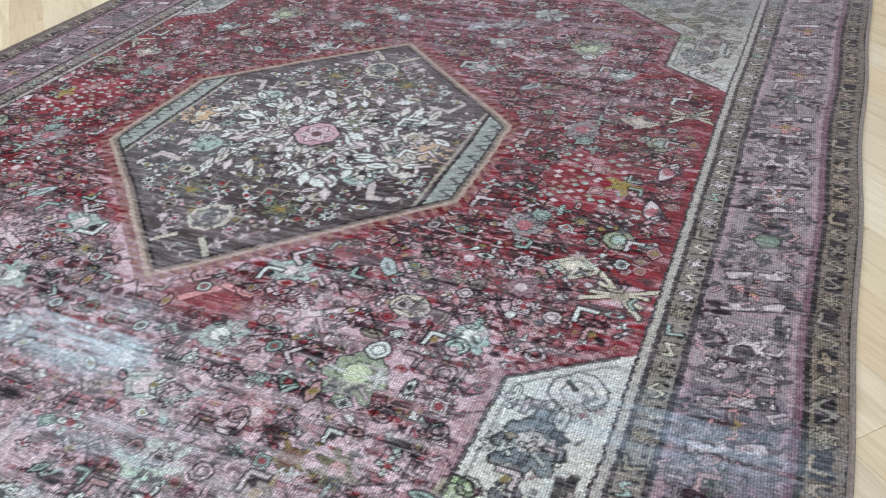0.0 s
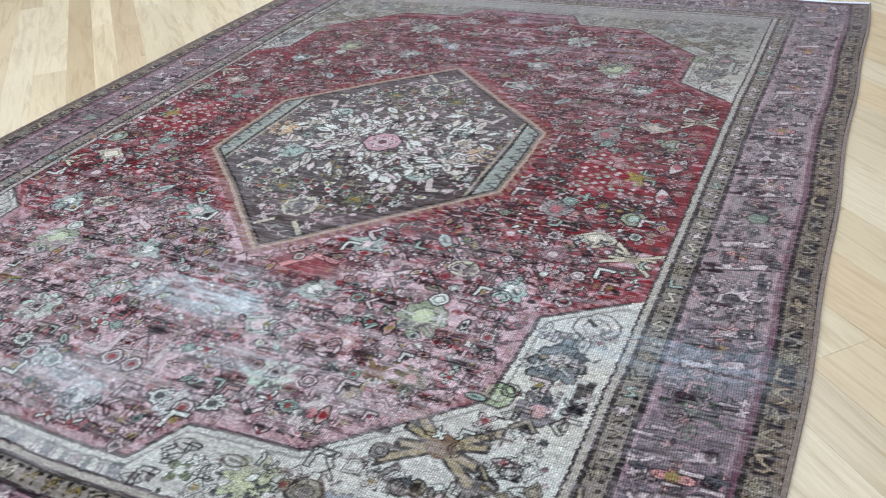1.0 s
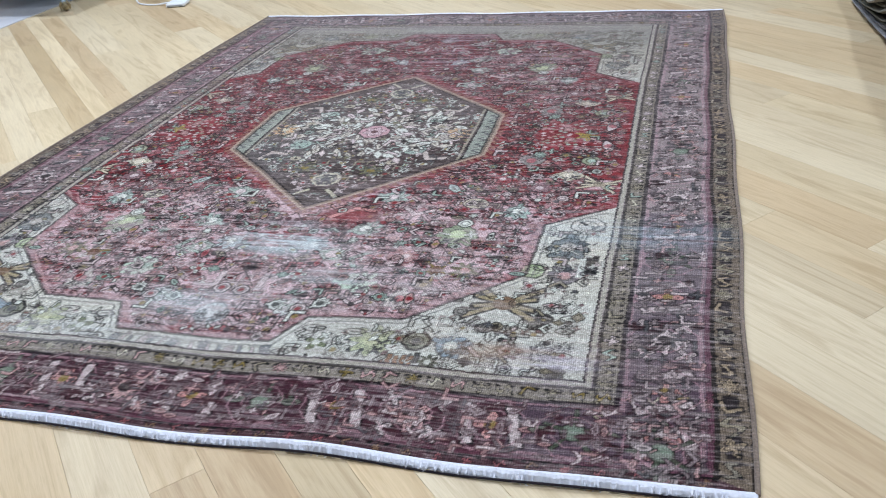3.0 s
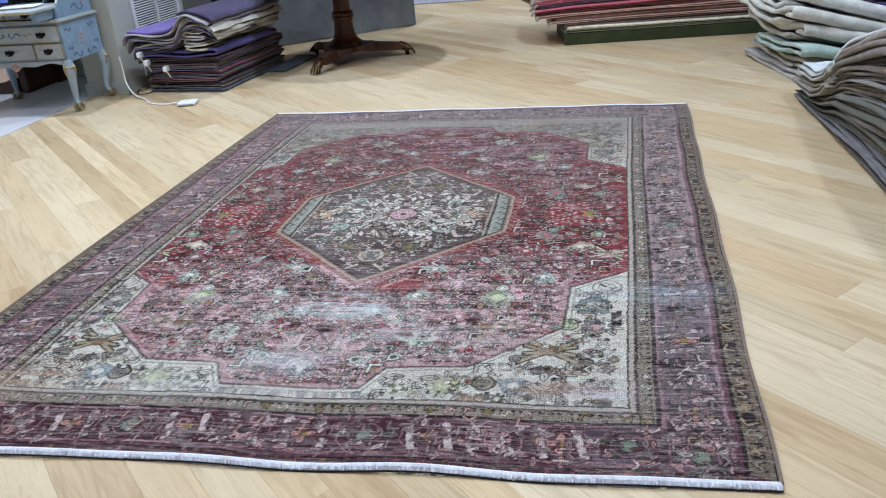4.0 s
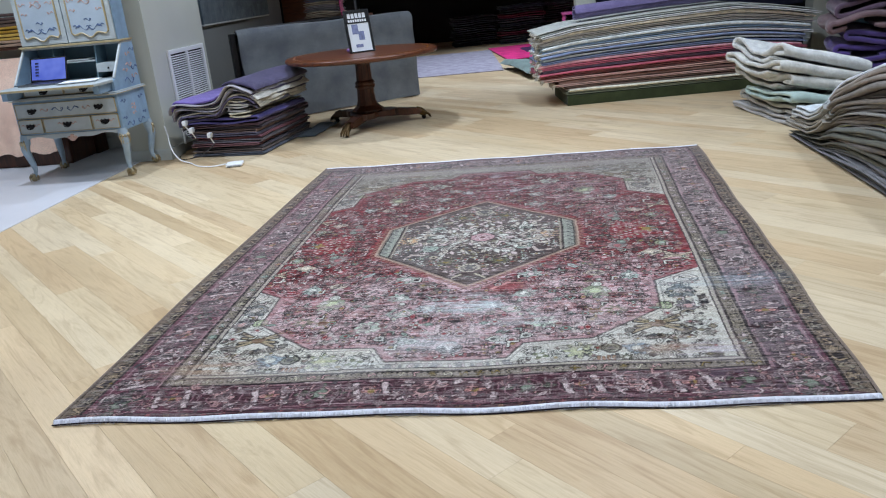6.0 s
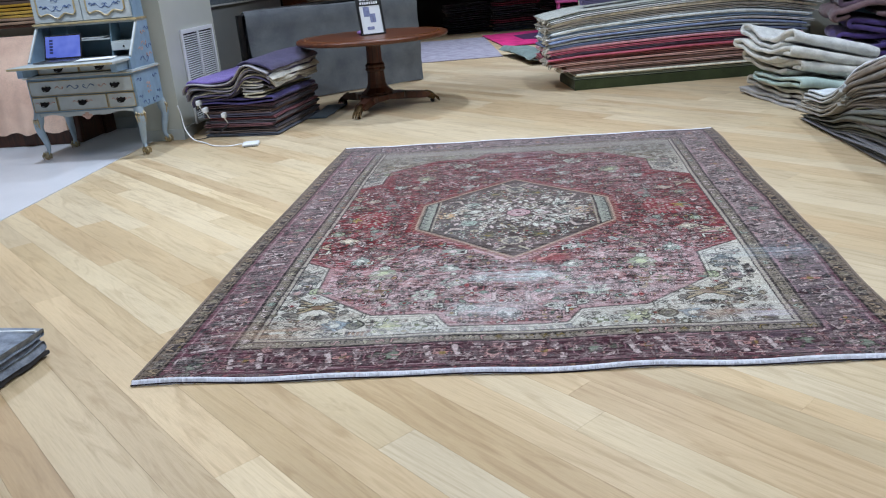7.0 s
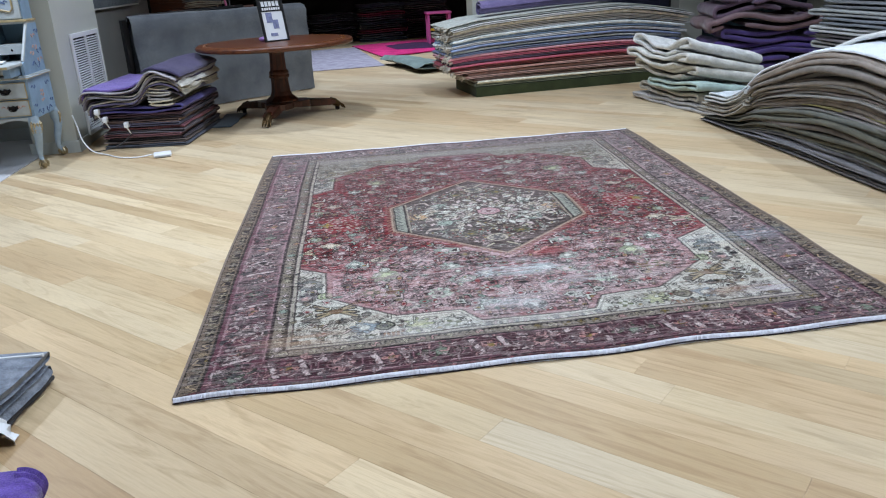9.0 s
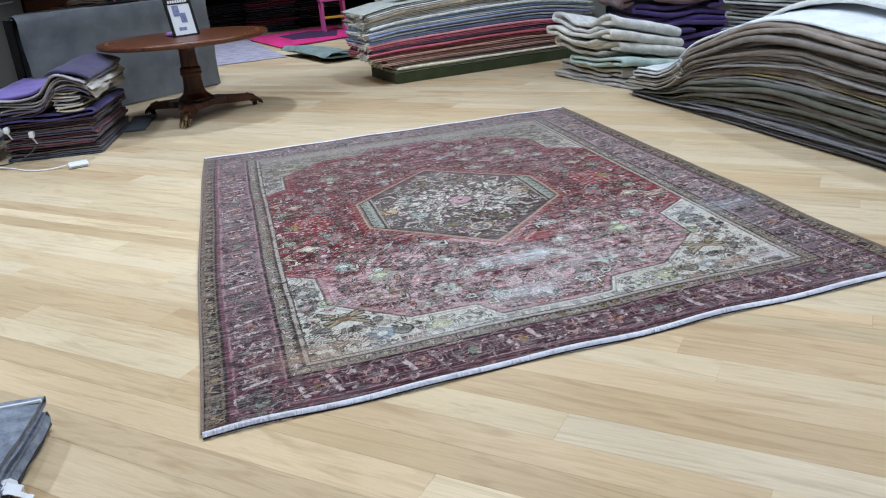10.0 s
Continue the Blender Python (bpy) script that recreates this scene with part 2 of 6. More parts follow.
def fold_line(u0, u1, floor_at, thick, folds=3, seed=0, loop=1.0, pts=14, shape=lambda u: 1.0):
    """The spine of a rug folded zigzag between u0 and u1 over the height floor_at(u); each fold ends in a round loop."""
    line = []
    pitch = thick * 1.25 * loop
    for k in range(folds):
        back = k % 2
        a = u0 + 0.03 * wave(k, 1, seed)
        b = u1 + 0.03 * wave(k, 2, seed)
        us = [a + (b - a) * i / pts for i in range(pts + 1)]
        if back:
            us.reverse()
        for u in us:
            line.append((u, floor_at(u) + thick * 0.5 + k * pitch * shape(u) + 0.006 * wave(u * 4, k, seed)))
        if k < folds - 1:
            u = us[-1]
            s = 1 if not back else -1
            zc = floor_at(u) + thick * 0.5 + (k + 0.5) * pitch * shape(u)
            for j in (1, 2, 3):
                ang = math.pi * j / 4
                line.append((u + s * pitch * 0.75 * math.sin(ang), zc - pitch * shape(u) * 0.5 * math.cos(ang)))
    return line


def rug_in_stack(name, bm, material, label, group, m, lift=0.0):
    """A folded rug as a thing of its own: verts (u, d, z) put by the matrix m."""
    ob = solid(name, bm, material, label, "rug", group=group, smooth=True)
    ob.matrix_world = m
    return ob

# ---- the room ----
setting = dict(kind="structure")
solid("wall_south", box(-5.2, 7.0, -4.7, -4.5, 0, 4.0), PLASTER, "plain white plaster wall", "wall", **setting)
solid("wall_east", box(6.8, 7.0, -4.5, 16.2, 0, 4.0), PLASTER, "plain white plaster wall", "wall", **setting)
solid("wall_west", box(-5.2, -5.0, -4.5, 5.4, 0, 4.0), PLASTER, "plain white plaster wall", "wall", **setting)
solid("wall_behind_desk", box(-5.2, -1.95, 5.4, 5.55, 0, 4.0), PLASTER, "warm white plaster wall behind the desk", "wall", **setting)
solid("wall_recess", box(-2.05, -1.9, 5.55, 9.9, 0, 4.0), PLASTER_SHADED, "white plaster wall of a recess, its shade in the colour", "wall", **setting)
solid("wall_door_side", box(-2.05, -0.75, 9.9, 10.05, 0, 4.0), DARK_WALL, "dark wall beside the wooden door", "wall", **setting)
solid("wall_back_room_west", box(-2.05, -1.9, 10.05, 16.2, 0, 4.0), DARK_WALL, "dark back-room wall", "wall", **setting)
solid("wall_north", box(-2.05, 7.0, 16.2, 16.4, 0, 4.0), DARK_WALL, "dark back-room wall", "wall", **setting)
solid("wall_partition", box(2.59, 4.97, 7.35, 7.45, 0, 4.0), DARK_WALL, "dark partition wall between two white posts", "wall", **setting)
solid("pillar_1", box(2.37, 2.59, 7.1, 7.5, 0, 4.0, 0.008), PLASTER, "white painted square pillar", "pillar", **setting)
solid("pillar_2", box(4.97, 5.29, 7.1, 7.5, 0, 4.0, 0.008), PLASTER, "white painted square pillar", "pillar", **setting)
solid("wall_side", box(5.29, 6.8, 7.3, 7.45, 0, 4.0), cloth("teal_wall_cloth", lin(42, 58, 66)), "teal cloth-hung wall", "wall", **setting)
solid("ceiling", box(-5.2, 7.0, -4.7, 16.4, 4.0, 4.15), CEIL, "white flat ceiling", "ceiling", **setting)
column = solid("column", box(-1.95, -1.58, 4.6, 5.9, 0, 4.0, 0.006), PLASTER, "wide white plastered column with a vent", "column", **setting)
bm = box(-1.97, -1.565, 4.585, 4.6, 0, 0.10)
box(-1.58, -1.565, 4.6, 4.9, 0, 0.10, bm=bm)
solid("baseboard", bm, SKIRT, "pale grey painted skirting round the column", "skirting", **setting)
solid("trim", box(-4.95, -1.95, 5.385, 5.4, 0, 0.12), SKIRT, "pale grey skirting board", "skirting", **setting)

# wall vent with two banks of slats
vent = thing("wall_vent", "white louvred metal air-return grille on the column", "vent", (-1.58, 5.36, 0.02))
bm = bmesh.new()
for y0, y1, z0, z1 in ((-0.43, 0.43, 0.90, 0.94), (-0.43, 0.43, 0.06, 0.10), (-0.43, -0.39, 0.10, 0.90), (0.39, 0.43, 0.10, 0.90), (-0.012, 0.012, 0.10, 0.90)):
    box(0.002, 0.022, y0, y1, z0, z1, 0.003, bm)
part("frame", bm, WHITE_PLASTIC, vent)
# a black sheet takes the place of the shade behind the slats
part("backing", box(0.001, 0.004, -0.39, 0.39, 0.10, 0.90), SHADOW_GAP, vent, "black sheet for the shade behind the slats")
slat_mesh = None
for bank in (-0.2, 0.2):
    for k in range(38):
        z = 0.112 + k * 0.0208
        if slat_mesh is None:
            bm = prism([(0.004, 0.0), (0.018, -0.008), (0.020, -0.005), (0.006, 0.003)], -0.185, 0.185, "y")
            ob = part("slat", bm, WHITE_PLASTIC, vent)
            slat_mesh = ob.data
        else:
            ob = new("slat", slat_mesh)
            ob.parent = vent
        ob.location = (0, bank, z)

# pale floor strip under the desk
solid("floor_pale", box(-4.98, -1.88, -4.48, 5.39, 0.0, 0.006), PALE_FLOOR, "pale grey polished floor bordering the oak", "floor", **setting)

# ---- the large rug ----
RUG_W, RUG_L = 2.82, 3.69


def smooth_noise(p, q, seed):
    """Value noise of two coordinate arrays, 0 to 1."""
    rng = np.random.RandomState(seed)
    table = rng.rand(256, 256)
    i, j = np.floor(p).astype(int), np.floor(q).astype(int)
    a, b = p - i, q - j
    a, b = a * a * (3 - 2 * a), b * b * (3 - 2 * b)
    at = lambda m, n: table[m % 256, n % 256]
    return (at(i, j) * (1 - a) + at(i + 1, j) * a) * (1 - b) + (at(i, j + 1) * (1 - a) + at(i + 1, j + 1) * a) * b


def layered(p, q, fp, fq, seed, octaves=3):
    total, weight = 0.0, 0.0
    for k in range(octaves):
        total = total + smooth_noise(p * fp * 2 ** k + 17 * k, q * fq * 2 ** k + 5 * k, seed + k) * 0.6 ** k
        weight += 0.6 ** k
    return total / weight


def inside(p, q, corners):
    """Even-odd test of points in a polygon."""
    hit = np.zeros(p.shape, bool)
    for (x0, y0), (x1, y1) in zip(corners, corners[1:] + corners[:1]):
        if y0 != y1:
            hit ^= ((y0 > q) != (y1 > q)) & (p < (x1 - x0) * (q - y0) / (y1 - y0) + x0)
    return hit


def edge_gap(p, q, corners):
    """Distance to a line through corners."""
    best = np.full(p.shape, 9.0)
    for (x0, y0), (x1, y1) in zip(corners, corners[1:]):
        dx, dy = x1 - x0, y1 - y0
        t = np.clip(((p - x0) * dx + (q - y0) * dy) / (dx * dx + dy * dy), 0, 1)
        best = np.minimum(best, np.hypot(p - x0 - t * dx, q - y0 - t * dy))
    return best


class Weaver:
    """Draws the rug's woven pattern knot by knot on a grid of p (across) and q (along), in metres."""

    def __init__(self, nx, ny):
        self.nx, self.ny = nx, ny
        self.p, self.q = np.meshgrid(np.linspace(0, RUG_W, nx), np.linspace(0, RUG_L, ny))
        self.rgb = np.zeros((ny, nx, 3))

    def lay(self, mask, col, strength=1.0):
        m = np.clip(mask * strength, 0, 1)[..., None] if mask.dtype != bool else (mask * strength)[..., None]
        self.rgb = self.rgb * (1 - m) + np.array(col) * m

    def stamp(self, kind, cp, cq, size, turn, fill, line, rim=0.005, alpha=0.9, core=None):
        r = size * 1.5 + rim
        i0, i1 = int(max(0, (cp - r) / RUG_W * self.nx)), int(min(self.nx, (cp + r) / RUG_W * self.nx + 2))
        j0, j1 = int(max(0, (cq - r) / RUG_L * self.ny)), int(min(self.ny, (cq + r) / RUG_L * self.ny + 2))
        if i1 - i0 < 2 or j1 - j0 < 2:
            return
        x, y = self.p[j0:j1, i0:i1] - cp, self.q[j0:j1, i0:i1] - cq
        c, s = math.cos(turn), math.sin(turn)
        x, y = (c * x + s * y) / size, (-s * x + c * y) / size
        rad, ang = np.hypot(x, y), np.arctan2(y, x)
        if kind == "rosette":
            d = rad - (0.72 + 0.22 * np.cos(8 * ang))
        elif kind == "floret":
            d = rad - (0.62 + 0.35 * np.cos(4 * ang))
        elif kind == "star":
            d = rad - (0.55 + 0.42 * np.abs(np.cos(3 * ang)) ** 2)
        elif kind == "diamond":
            d = (np.abs(x) + np.abs(y) * 1.3) - 0.9
        elif kind == "disc":
            d = np.hypot(x, y * 1.3) - 0.75
        elif kind == "leaf":
            d = np.maximum(np.hypot(x, np.abs(y) + 0.9) - 1.25, np.abs(x) - 0.85)
        elif kind == "vee":
            d = np.maximum(np.abs(np.abs(x) * 0.8 - y - 0.1) - 0.2, np.abs(x) - 0.9)
        elif kind == "hook":
            d = np.minimum(np.maximum(np.abs(x + 0.6) - 0.16, np.abs(y) - 0.8), np.maximum(np.abs(y - 0.65) - 0.16, np.abs(x) - 0.75))
        elif kind == "comb":
            d = np.maximum(np.maximum(np.abs(x) - 0.95, np.abs(y) - 0.5), 0.16 - np.abs((x * 2.6) % 1 - 0.5) * 0.9)
        elif kind == "bar":
            d = np.maximum(np.abs(x) - 0.9, np.abs(y) - 0.16)
        elif kind == "box":
            d = np.maximum(np.maximum(np.abs(x), np.abs(y)), (np.abs(x) + np.abs(y)) * 0.75) - 0.75
        elif kind == "spray":
            d = np.minimum(rad - 0.35, np.maximum(np.abs(np.sin(2.5 * ang)) * rad - 0.16, rad - 0.95))
        elif kind == "feather":
            d = np.maximum(np.abs(y) - (0.42 - 0.42 * np.abs(x)) * (0.65 + 0.55 * np.abs(np.sin(x * 7))), np.abs(x) - 1.0)
        elif kind == "palmette":
            d = np.minimum(rad - (0.60 + 0.38 * np.abs(np.cos(4.5 * ang)) * np.clip(0.4 + x, 0.25, 1)), np.maximum(np.abs(y) - 0.12, np.abs(x + 0.6) - 0.4))
        elif kind == "butterfly":
            d = np.minimum(np.maximum(np.abs(np.abs(y) - 0.75 * np.abs(x)) - 0.10, np.abs(x) - 0.98), np.maximum(np.abs(np.abs(y) - 0.28 * np.abs(x) - 0.02) - 0.07, np.abs(x) - 0.85))
            d = np.minimum(d, np.hypot(x * 1.4, y) - 0.24)
        elif kind == "stem":
            d = np.maximum(np.abs(x) - 0.9, np.abs(y) - 0.0024 / size)
        elif kind == "zig":
            d = np.maximum(np.abs(x) - 0.95, np.abs(y - 0.7 * np.abs((x * 1.3) % 1.0 - 0.5)) - 0.0026 / size)
        elif kind == "ess":
            d = np.maximum(np.abs(y - 0.5 * np.sin(x * 4.2)) - 0.26, np.abs(x) - 0.9)
        else:
            d = np.maximum(np.abs(x) - 0.9, np.abs(y) - 0.4)
        d = d * size
        px = RUG_W / self.nx
        out = np.clip(0.5 - (d - rim) / px, 0, 1) * alpha
        inn = np.clip(0.5 - d / px, 0, 1) * alpha
        if fill is None:
            out = out - inn
        block = self.rgb[j0:j1, i0:i1]
        block = block * (1 - out[..., None]) + np.array(line) * out[..., None]
        if fill is not None:
            block = block * (1 - inn[..., None]) + np.array(fill) * inn[..., None]
        if size > 0.017 and rim > 0.002 and kind in ("rosette", "floret", "diamond", "disc", "box", "leaf", "star", "palmette"):
            k = (np.clip(0.5 - (np.abs(d + 0.30 * size) - 0.0022) / px, 0, 1) * alpha * 0.85)[..., None]
            block = block * (1 - k) + np.array(line) * k
        if core is not None:
            k = (np.clip(0.5 - (rad - 0.32) * size / px, 0, 1) * alpha)[..., None]
            block = block * (1 - k) + np.array(core) * k
        self.rgb[j0:j1, i0:i1] = block


PILE_SHADE = (0.76, 0.76, 0.662)


def weave_rug(nx, ny):
    w = Weaver(nx, ny)
    p, q = w.p.copy(), w.q.copy()
    # worn knots shift along the weft, so every edge is ragged across the rug
    w.p = p + 0.005 * (smooth_noise(p * 9, q * 190, 7) - 0.5) + 0.003 * (smooth_noise(p * 60, q * 300, 8) - 0.5)
    w.q = q + 0.003 * (smooth_noise(p * 50, q * 50, 9) - 0.5)
    rng = random.Random(5)
    red, wine, rose, crimson = lin(134, 32, 42), lin(84, 22, 30), lin(172, 106, 114), lin(152, 44, 54)
    ivory, pale, mint, tan, ink = lin(214, 214, 212), lin(210, 194, 198), lin(166, 180, 174), lin(158, 148, 134), lin(22, 18, 21)
    mauve, plum, slate, ochre, blush = lin(150, 136, 140), lin(74, 42, 50), lin(96, 96, 102), lin(142, 124, 74), lin(196, 160, 162)
    coal, olive, cream = lin(92, 82, 82), lin(122, 120, 98), lin(198, 190, 176)
    # hand-drawn irregularity of every line
    pw = w.p + 0.010 * (layered(p, q, 3, 3, 11) - 0.5)
    qw = w.q + 0.012 * (layered(p, q, 3, 3, 14) - 0.5)
    a, b = np.minimum(pw, RUG_W - pw), np.minimum(qw, RUG_L - qw)
    ring_side = np.interp(a, [0, 0.082, 0.296, 0.352, 0.379], [0, 1, 2, 3, 4])
    ring_end = np.interp(b, [0, 0.034, 0.226, 0.278, 0.304], [0, 1, 2, 3, 4])
    ring = np.minimum(ring_side, ring_end)
    side = ring_side <= ring_end
    along = np.where(side, qw, pw)
    blob = lambda x, y, rx, ry: np.exp(-((p - x) / rx) ** 2 - ((q - y) / ry) ** 2)
    fine = layered(p, q, 7, 170, 21)
    thread = layered(p, q, 3, 120, 22)
    patch = layered(p, q, 3, 9, 23)
    abrash = layered(p, q, 0.8, 7, 31)
    FC, MC = (1.366, 1.80), (1.375, 1.783)
    A, B = np.abs(pw - FC[0]), np.abs(qw - FC[1])
    M, N = np.abs(pw - MC[0] + 0.012 * (qw - 1.78)), np.abs(qw - MC[1])
    field_shape = [(0, -0.01), (1.075, -0.01), (1.075, 0.615), (0.865, 0.755), (0.86, 1.05), (0.57, 1.315), (0.30, 1.325), (0.235, 1.445), (0, 1.445)]
    medal = [(0, -0.01), (0.53, -0.01), (0.53, 0.215), (0.0, 0.703)]
    field, heart = inside(A, B, field_shape), inside(M, N, medal)
    field_gap, heart_gap = edge_gap(A, B, field_shape[1:]), edge_gap(M, N, medal[1:])
    # grounds
    w.rgb[:] = lin(200, 198, 196)
    w.lay(np.clip(layered(p, q, 2.2, 2.2, 41) * 2.4 - 1.1, 0, 1), lin(214, 202, 188), 0.6)
    w.lay(field, red)
    w.lay(field & (abrash > 0.56), wine, 0.4)
    w.lay(np.clip(2.2 * patch - 1.0, 0, 1) * field, crimson, 0.5)
    # how far the pile is rubbed away: mostly the near half, in broad patches
    worn = 0.56 * np.clip((1.45 - q) / 0.75, 0, 1) + 0.40 * blob(0.85, 0.95, 0.40, 0.40) + 0.42 * blob(1.75, 0.80, 0.55, 0.26) + 0.45 * blob(1.30, 0.60, 0.50, 0.22)
    worn += 0.45 * blob(1.30, 1.02, 0.30, 0.22) + 0.35 * blob(2.05, 1.05, 0.30, 0.30) + 0.35 * blob(1.5, 3.25, 0.9, 0.16) + 0.28 * blob(1.9, 2.75, 0.45, 0.3) + 0.26 * blob(2.05, 2.3, 0.25, 0.5) + 0.22 * blob(0.85, 2.9, 0.4, 0.3)
    worn -= 0.30 * blob(0.55, 1.75, 0.30, 0.75) + 0.45 * blob(1.58, 1.05, 0.11, 0.07) + 0.40 * blob(2.25, 1.80, 0.25, 0.28) + 0.25 * blob(2.05, 1.5, 0.2, 0.12) + 0.4 * blob(1.37, 0.36, 0.7, 0.03)
    worn = np.clip(worn + 0.12, 0, 1.1)
    crumbs = layered(p, q, 16, 46, 24)
    w.lay(np.clip(worn * 0.9 + 2.6 * (crumbs - 0.5), 0, 0.9) * field, lin(162, 72, 88), 0.85)
    w.lay(np.clip((layered(p, q, 11, 30, 25) - 0.52) * 7, 0, 1) * field * np.clip(1.1 - worn, 0, 1), wine, 0.28)
    rubbed = np.clip((worn * (0.55 + 0.9 * patch) + 0.55 * (thread - 0.5) + 1.5 * (crumbs - 0.5) - 0.20) * 2.4, 0, 1)
    w.lay(rubbed * field, lin(204, 182, 190), 0.85)
    kinds = ["floret", "diamond", "hook", "leaf", "bar", "box", "spray", "vee", "comb", "rosette", "leaf", "vee"]

    def four(kind, dp, dq, size, turn, *rest, centre=MC, **more):
        for sp in (1, -1):
            for sq in (1, -1):
                ang = turn if sp * sq > 0 else -turn
                if kind in ("leaf", "vee", "palmette", "hook", "feather") and sp < 0:
                    ang += math.pi
                w.stamp(kind, centre[0] + sp * dp + rng.uniform(-0.009, 0.009), centre[1] + sq * dq + rng.uniform(-0.009, 0.009), size * rng.uniform(0.92, 1.08), ang, *rest, **more)

    def scatter(test, step, sizes, fills, line, chance=1.0, rim=0.005, alpha=0.9, centre=MC, span=(1.08, 1.52), kinds=kinds, turns=(0, 0, math.pi / 2, 0.8, -0.8)):
        dq = step / 2
        while dq < span[1]:
            dp = step / 2 * rng.uniform(0.6, 1.4)
            while dp < span[0]:
                x, y = dp + rng.uniform(-0.3, 0.3) * step, dq + rng.uniform(-0.3, 0.3) * step
                if rng.random() < chance and test(x, y):
                    fill = rng.choice(fills)
                    core = rng.choice([None, ink, red, ochre]) if fill is not None and sizes[1] > 0.02 else None
                    four(rng.choice(kinds), x, y, rng.uniform(*sizes), rng.choice(turns), fill, line, rim, alpha, core, centre=centre)
                dp += step
            dq += step

    taken = []

    def hero(kind, dp, dq, size, turn, fill, line=ink, rim=0.005, alpha=0.95, core=None, clear=0.85, **more):
        """A large figure with a place of its own; the small filling stays clear of it."""
        taken.append((dp, dq, size * clear))
        figures.append((kind, dp, dq, size, turn, fill, line, rim, alpha, core, more))

    figures = []
    point = lambda shape, x, y: bool(inside(np.array([x]), np.array([y]), shape)[0])
    gap = lambda shape, x, y: float(edge_gap(np.array([x]), np.array([y]), shape)[0])
    free = lambda x, y: all((x - i) ** 2 + (y - j) ** 2 > r * r for i, j, r in taken)
    in_corner = lambda x, y: x < 1.04 and y < 1.48 and not point(field_shape, x, y) and gap(field_shape, x, y) > 0.03 and free(x, y)
    in_field = lambda x, y: point(field_shape, x, y) and gap(field_shape[1:], x, y) > 0.04 and not (point(medal, x, y) or gap(medal, x, y) < 0.05) and free(x, y)
    in_heart = lambda x, y: point(medal, x, y) and gap(medal[1:], x, y) > 0.05 and x < 0.43 and free(x, y)

    def flush():
        for kind, dp, dq, size, turn, fill, line, rim, alpha, core, more in figures:
            four(kind, dp, dq, size, turn, fill, line, rim, alpha, core, **more)
            if size > 0.045 and fill is not None and kind != "butterfly":
                for k in range(5):
                    ang = turn + 0.9 * (k - 2)
                    four(["floret", "bar", "vee"][k % 3], dp + 0.55 * size * math.cos(ang), dq + 0.55 * size * math.sin(ang), 0.26 * size, ang, rng.choice([slate, slate, pale, ivory]), ink, 0.002, 0.75, **more)
        figures.clear()

    # corner figures
    hero("box", 0.985, 0.735, 0.062, 0.0, lin(214, 208, 206), ink, 0.005, 0.95)
    hero("palmette", 0.945, 0.875, 0.074, math.pi / 2, lin(130, 136, 142), ink, 0.007, 0.92, lin(190, 182, 180), 0.9)
    hero("box", 0.87, 1.02, 0.045, 0.9, lin(178, 190, 160), ink, 0.006, 0.95)
    hero("palmette", 0.965, 1.03, 0.060, -math.pi / 2, lin(130, 124, 132), ink, 0.004, 0.9, blush)
    hero("butterfly", 0.825, 1.185, 0.098, 0.0, lin(170, 156, 132), ink, 0.009, 0.92, lin(128, 104, 88), 0.9)
    hero("rosette", 0.50, 1.405, 0.070, 0.0, lin(182, 184, 160), slate, 0.006, 0.9, lin(192, 190, 166))
    hero("box", 0.625, 1.385, 0.045, math.pi / 2, lin(150, 150, 140), ink, 0.010, 0.95, slate)
    hero("palmette", 0.72, 1.385, 0.062, 0.4, lin(150, 164, 178), slate, 0.005, 0.9, ivory)
    hero("floret", 0.36, 1.425, 0.036, 0.4, lin(140, 146, 122), ink, 0.004, 0.9, ivory)
    hero("comb", 0.60, 1.465, 0.050, 0.0, lin(150, 110, 84), ink, 0.004, 0.9)
    hero("rosette", 0.685, 1.47, 0.030, 0.0, lin(116, 120, 108), ink, 0.004, 0.9, ivory)
    for k in range(4):
        hero("bar", 1.035 - 0.011 * k, 0.955 + 0.01 * k, 0.055, math.pi / 2, ink if k % 2 == 0 else ivory, ink, 0.0, 0.9)
    flush()
    scatter(in_corner, 0.034, (0.008, 0.014), [ink, slate, slate, lin(120, 96, 100), lin(176, 150, 150)], ink, 0.5, 0.001, 0.85, kinds=["floret", "bar", "diamond", "hook", "box"])
    scatter(in_corner, 0.06, (0.018, 0.036), [None], ink, 0.7, 0.005, 0.85, kinds=["box", "diamond", "floret", "hook", "leaf"])
    scatter(in_corner, 0.075, (0.018, 0.030), [ivory, pale, ivory, tan, pale, slate], ink, 0.7, 0.005, 0.9, kinds=["diamond", "box", "hook", "floret", "leaf", "bar"])
    for k in range(7):
        ang = 0.5 + 0.42 * k
        four("box" if k % 2 else "bar", 0.825 + 0.14 * math.cos(ang), 1.185 + 0.115 * math.sin(ang), 0.022, ang, lin(150, 146, 144), ink, 0.006, 0.9)
    for k in range(8):
        four("comb" if k % 3 == 1 else "bar", 0.02 + 0.030 * k, 1.475, 0.024, math.pi / 2 - 0.3, lin(150, 152, 160) if k % 2 else pale, slate, 0.003, 0.85)
    # field figures
    hero("disc", 0.61, 0.625, 0.058, 0.2, cream, ink, 0.005, 0.95)
    hero("palmette", 0.60, 0.835, 0.085, math.pi / 2, lin(152, 160, 142), lin(54, 52, 48), 0.005, 0.95, lin(188, 196, 168))
    hero("palmette", 0.30, 0.590, 0.060, 0.3, mint, slate, 0.005, 0.95, pale)
    hero("palmette", 0.285, 0.81, 0.062, -0.4, mint, slate, 0.005, 0.95, ivory)
    hero("palmette", 0.365, 1.125, 0.075, 0.0, lin(190, 204, 192), slate, 0.004, 0.95, mint)
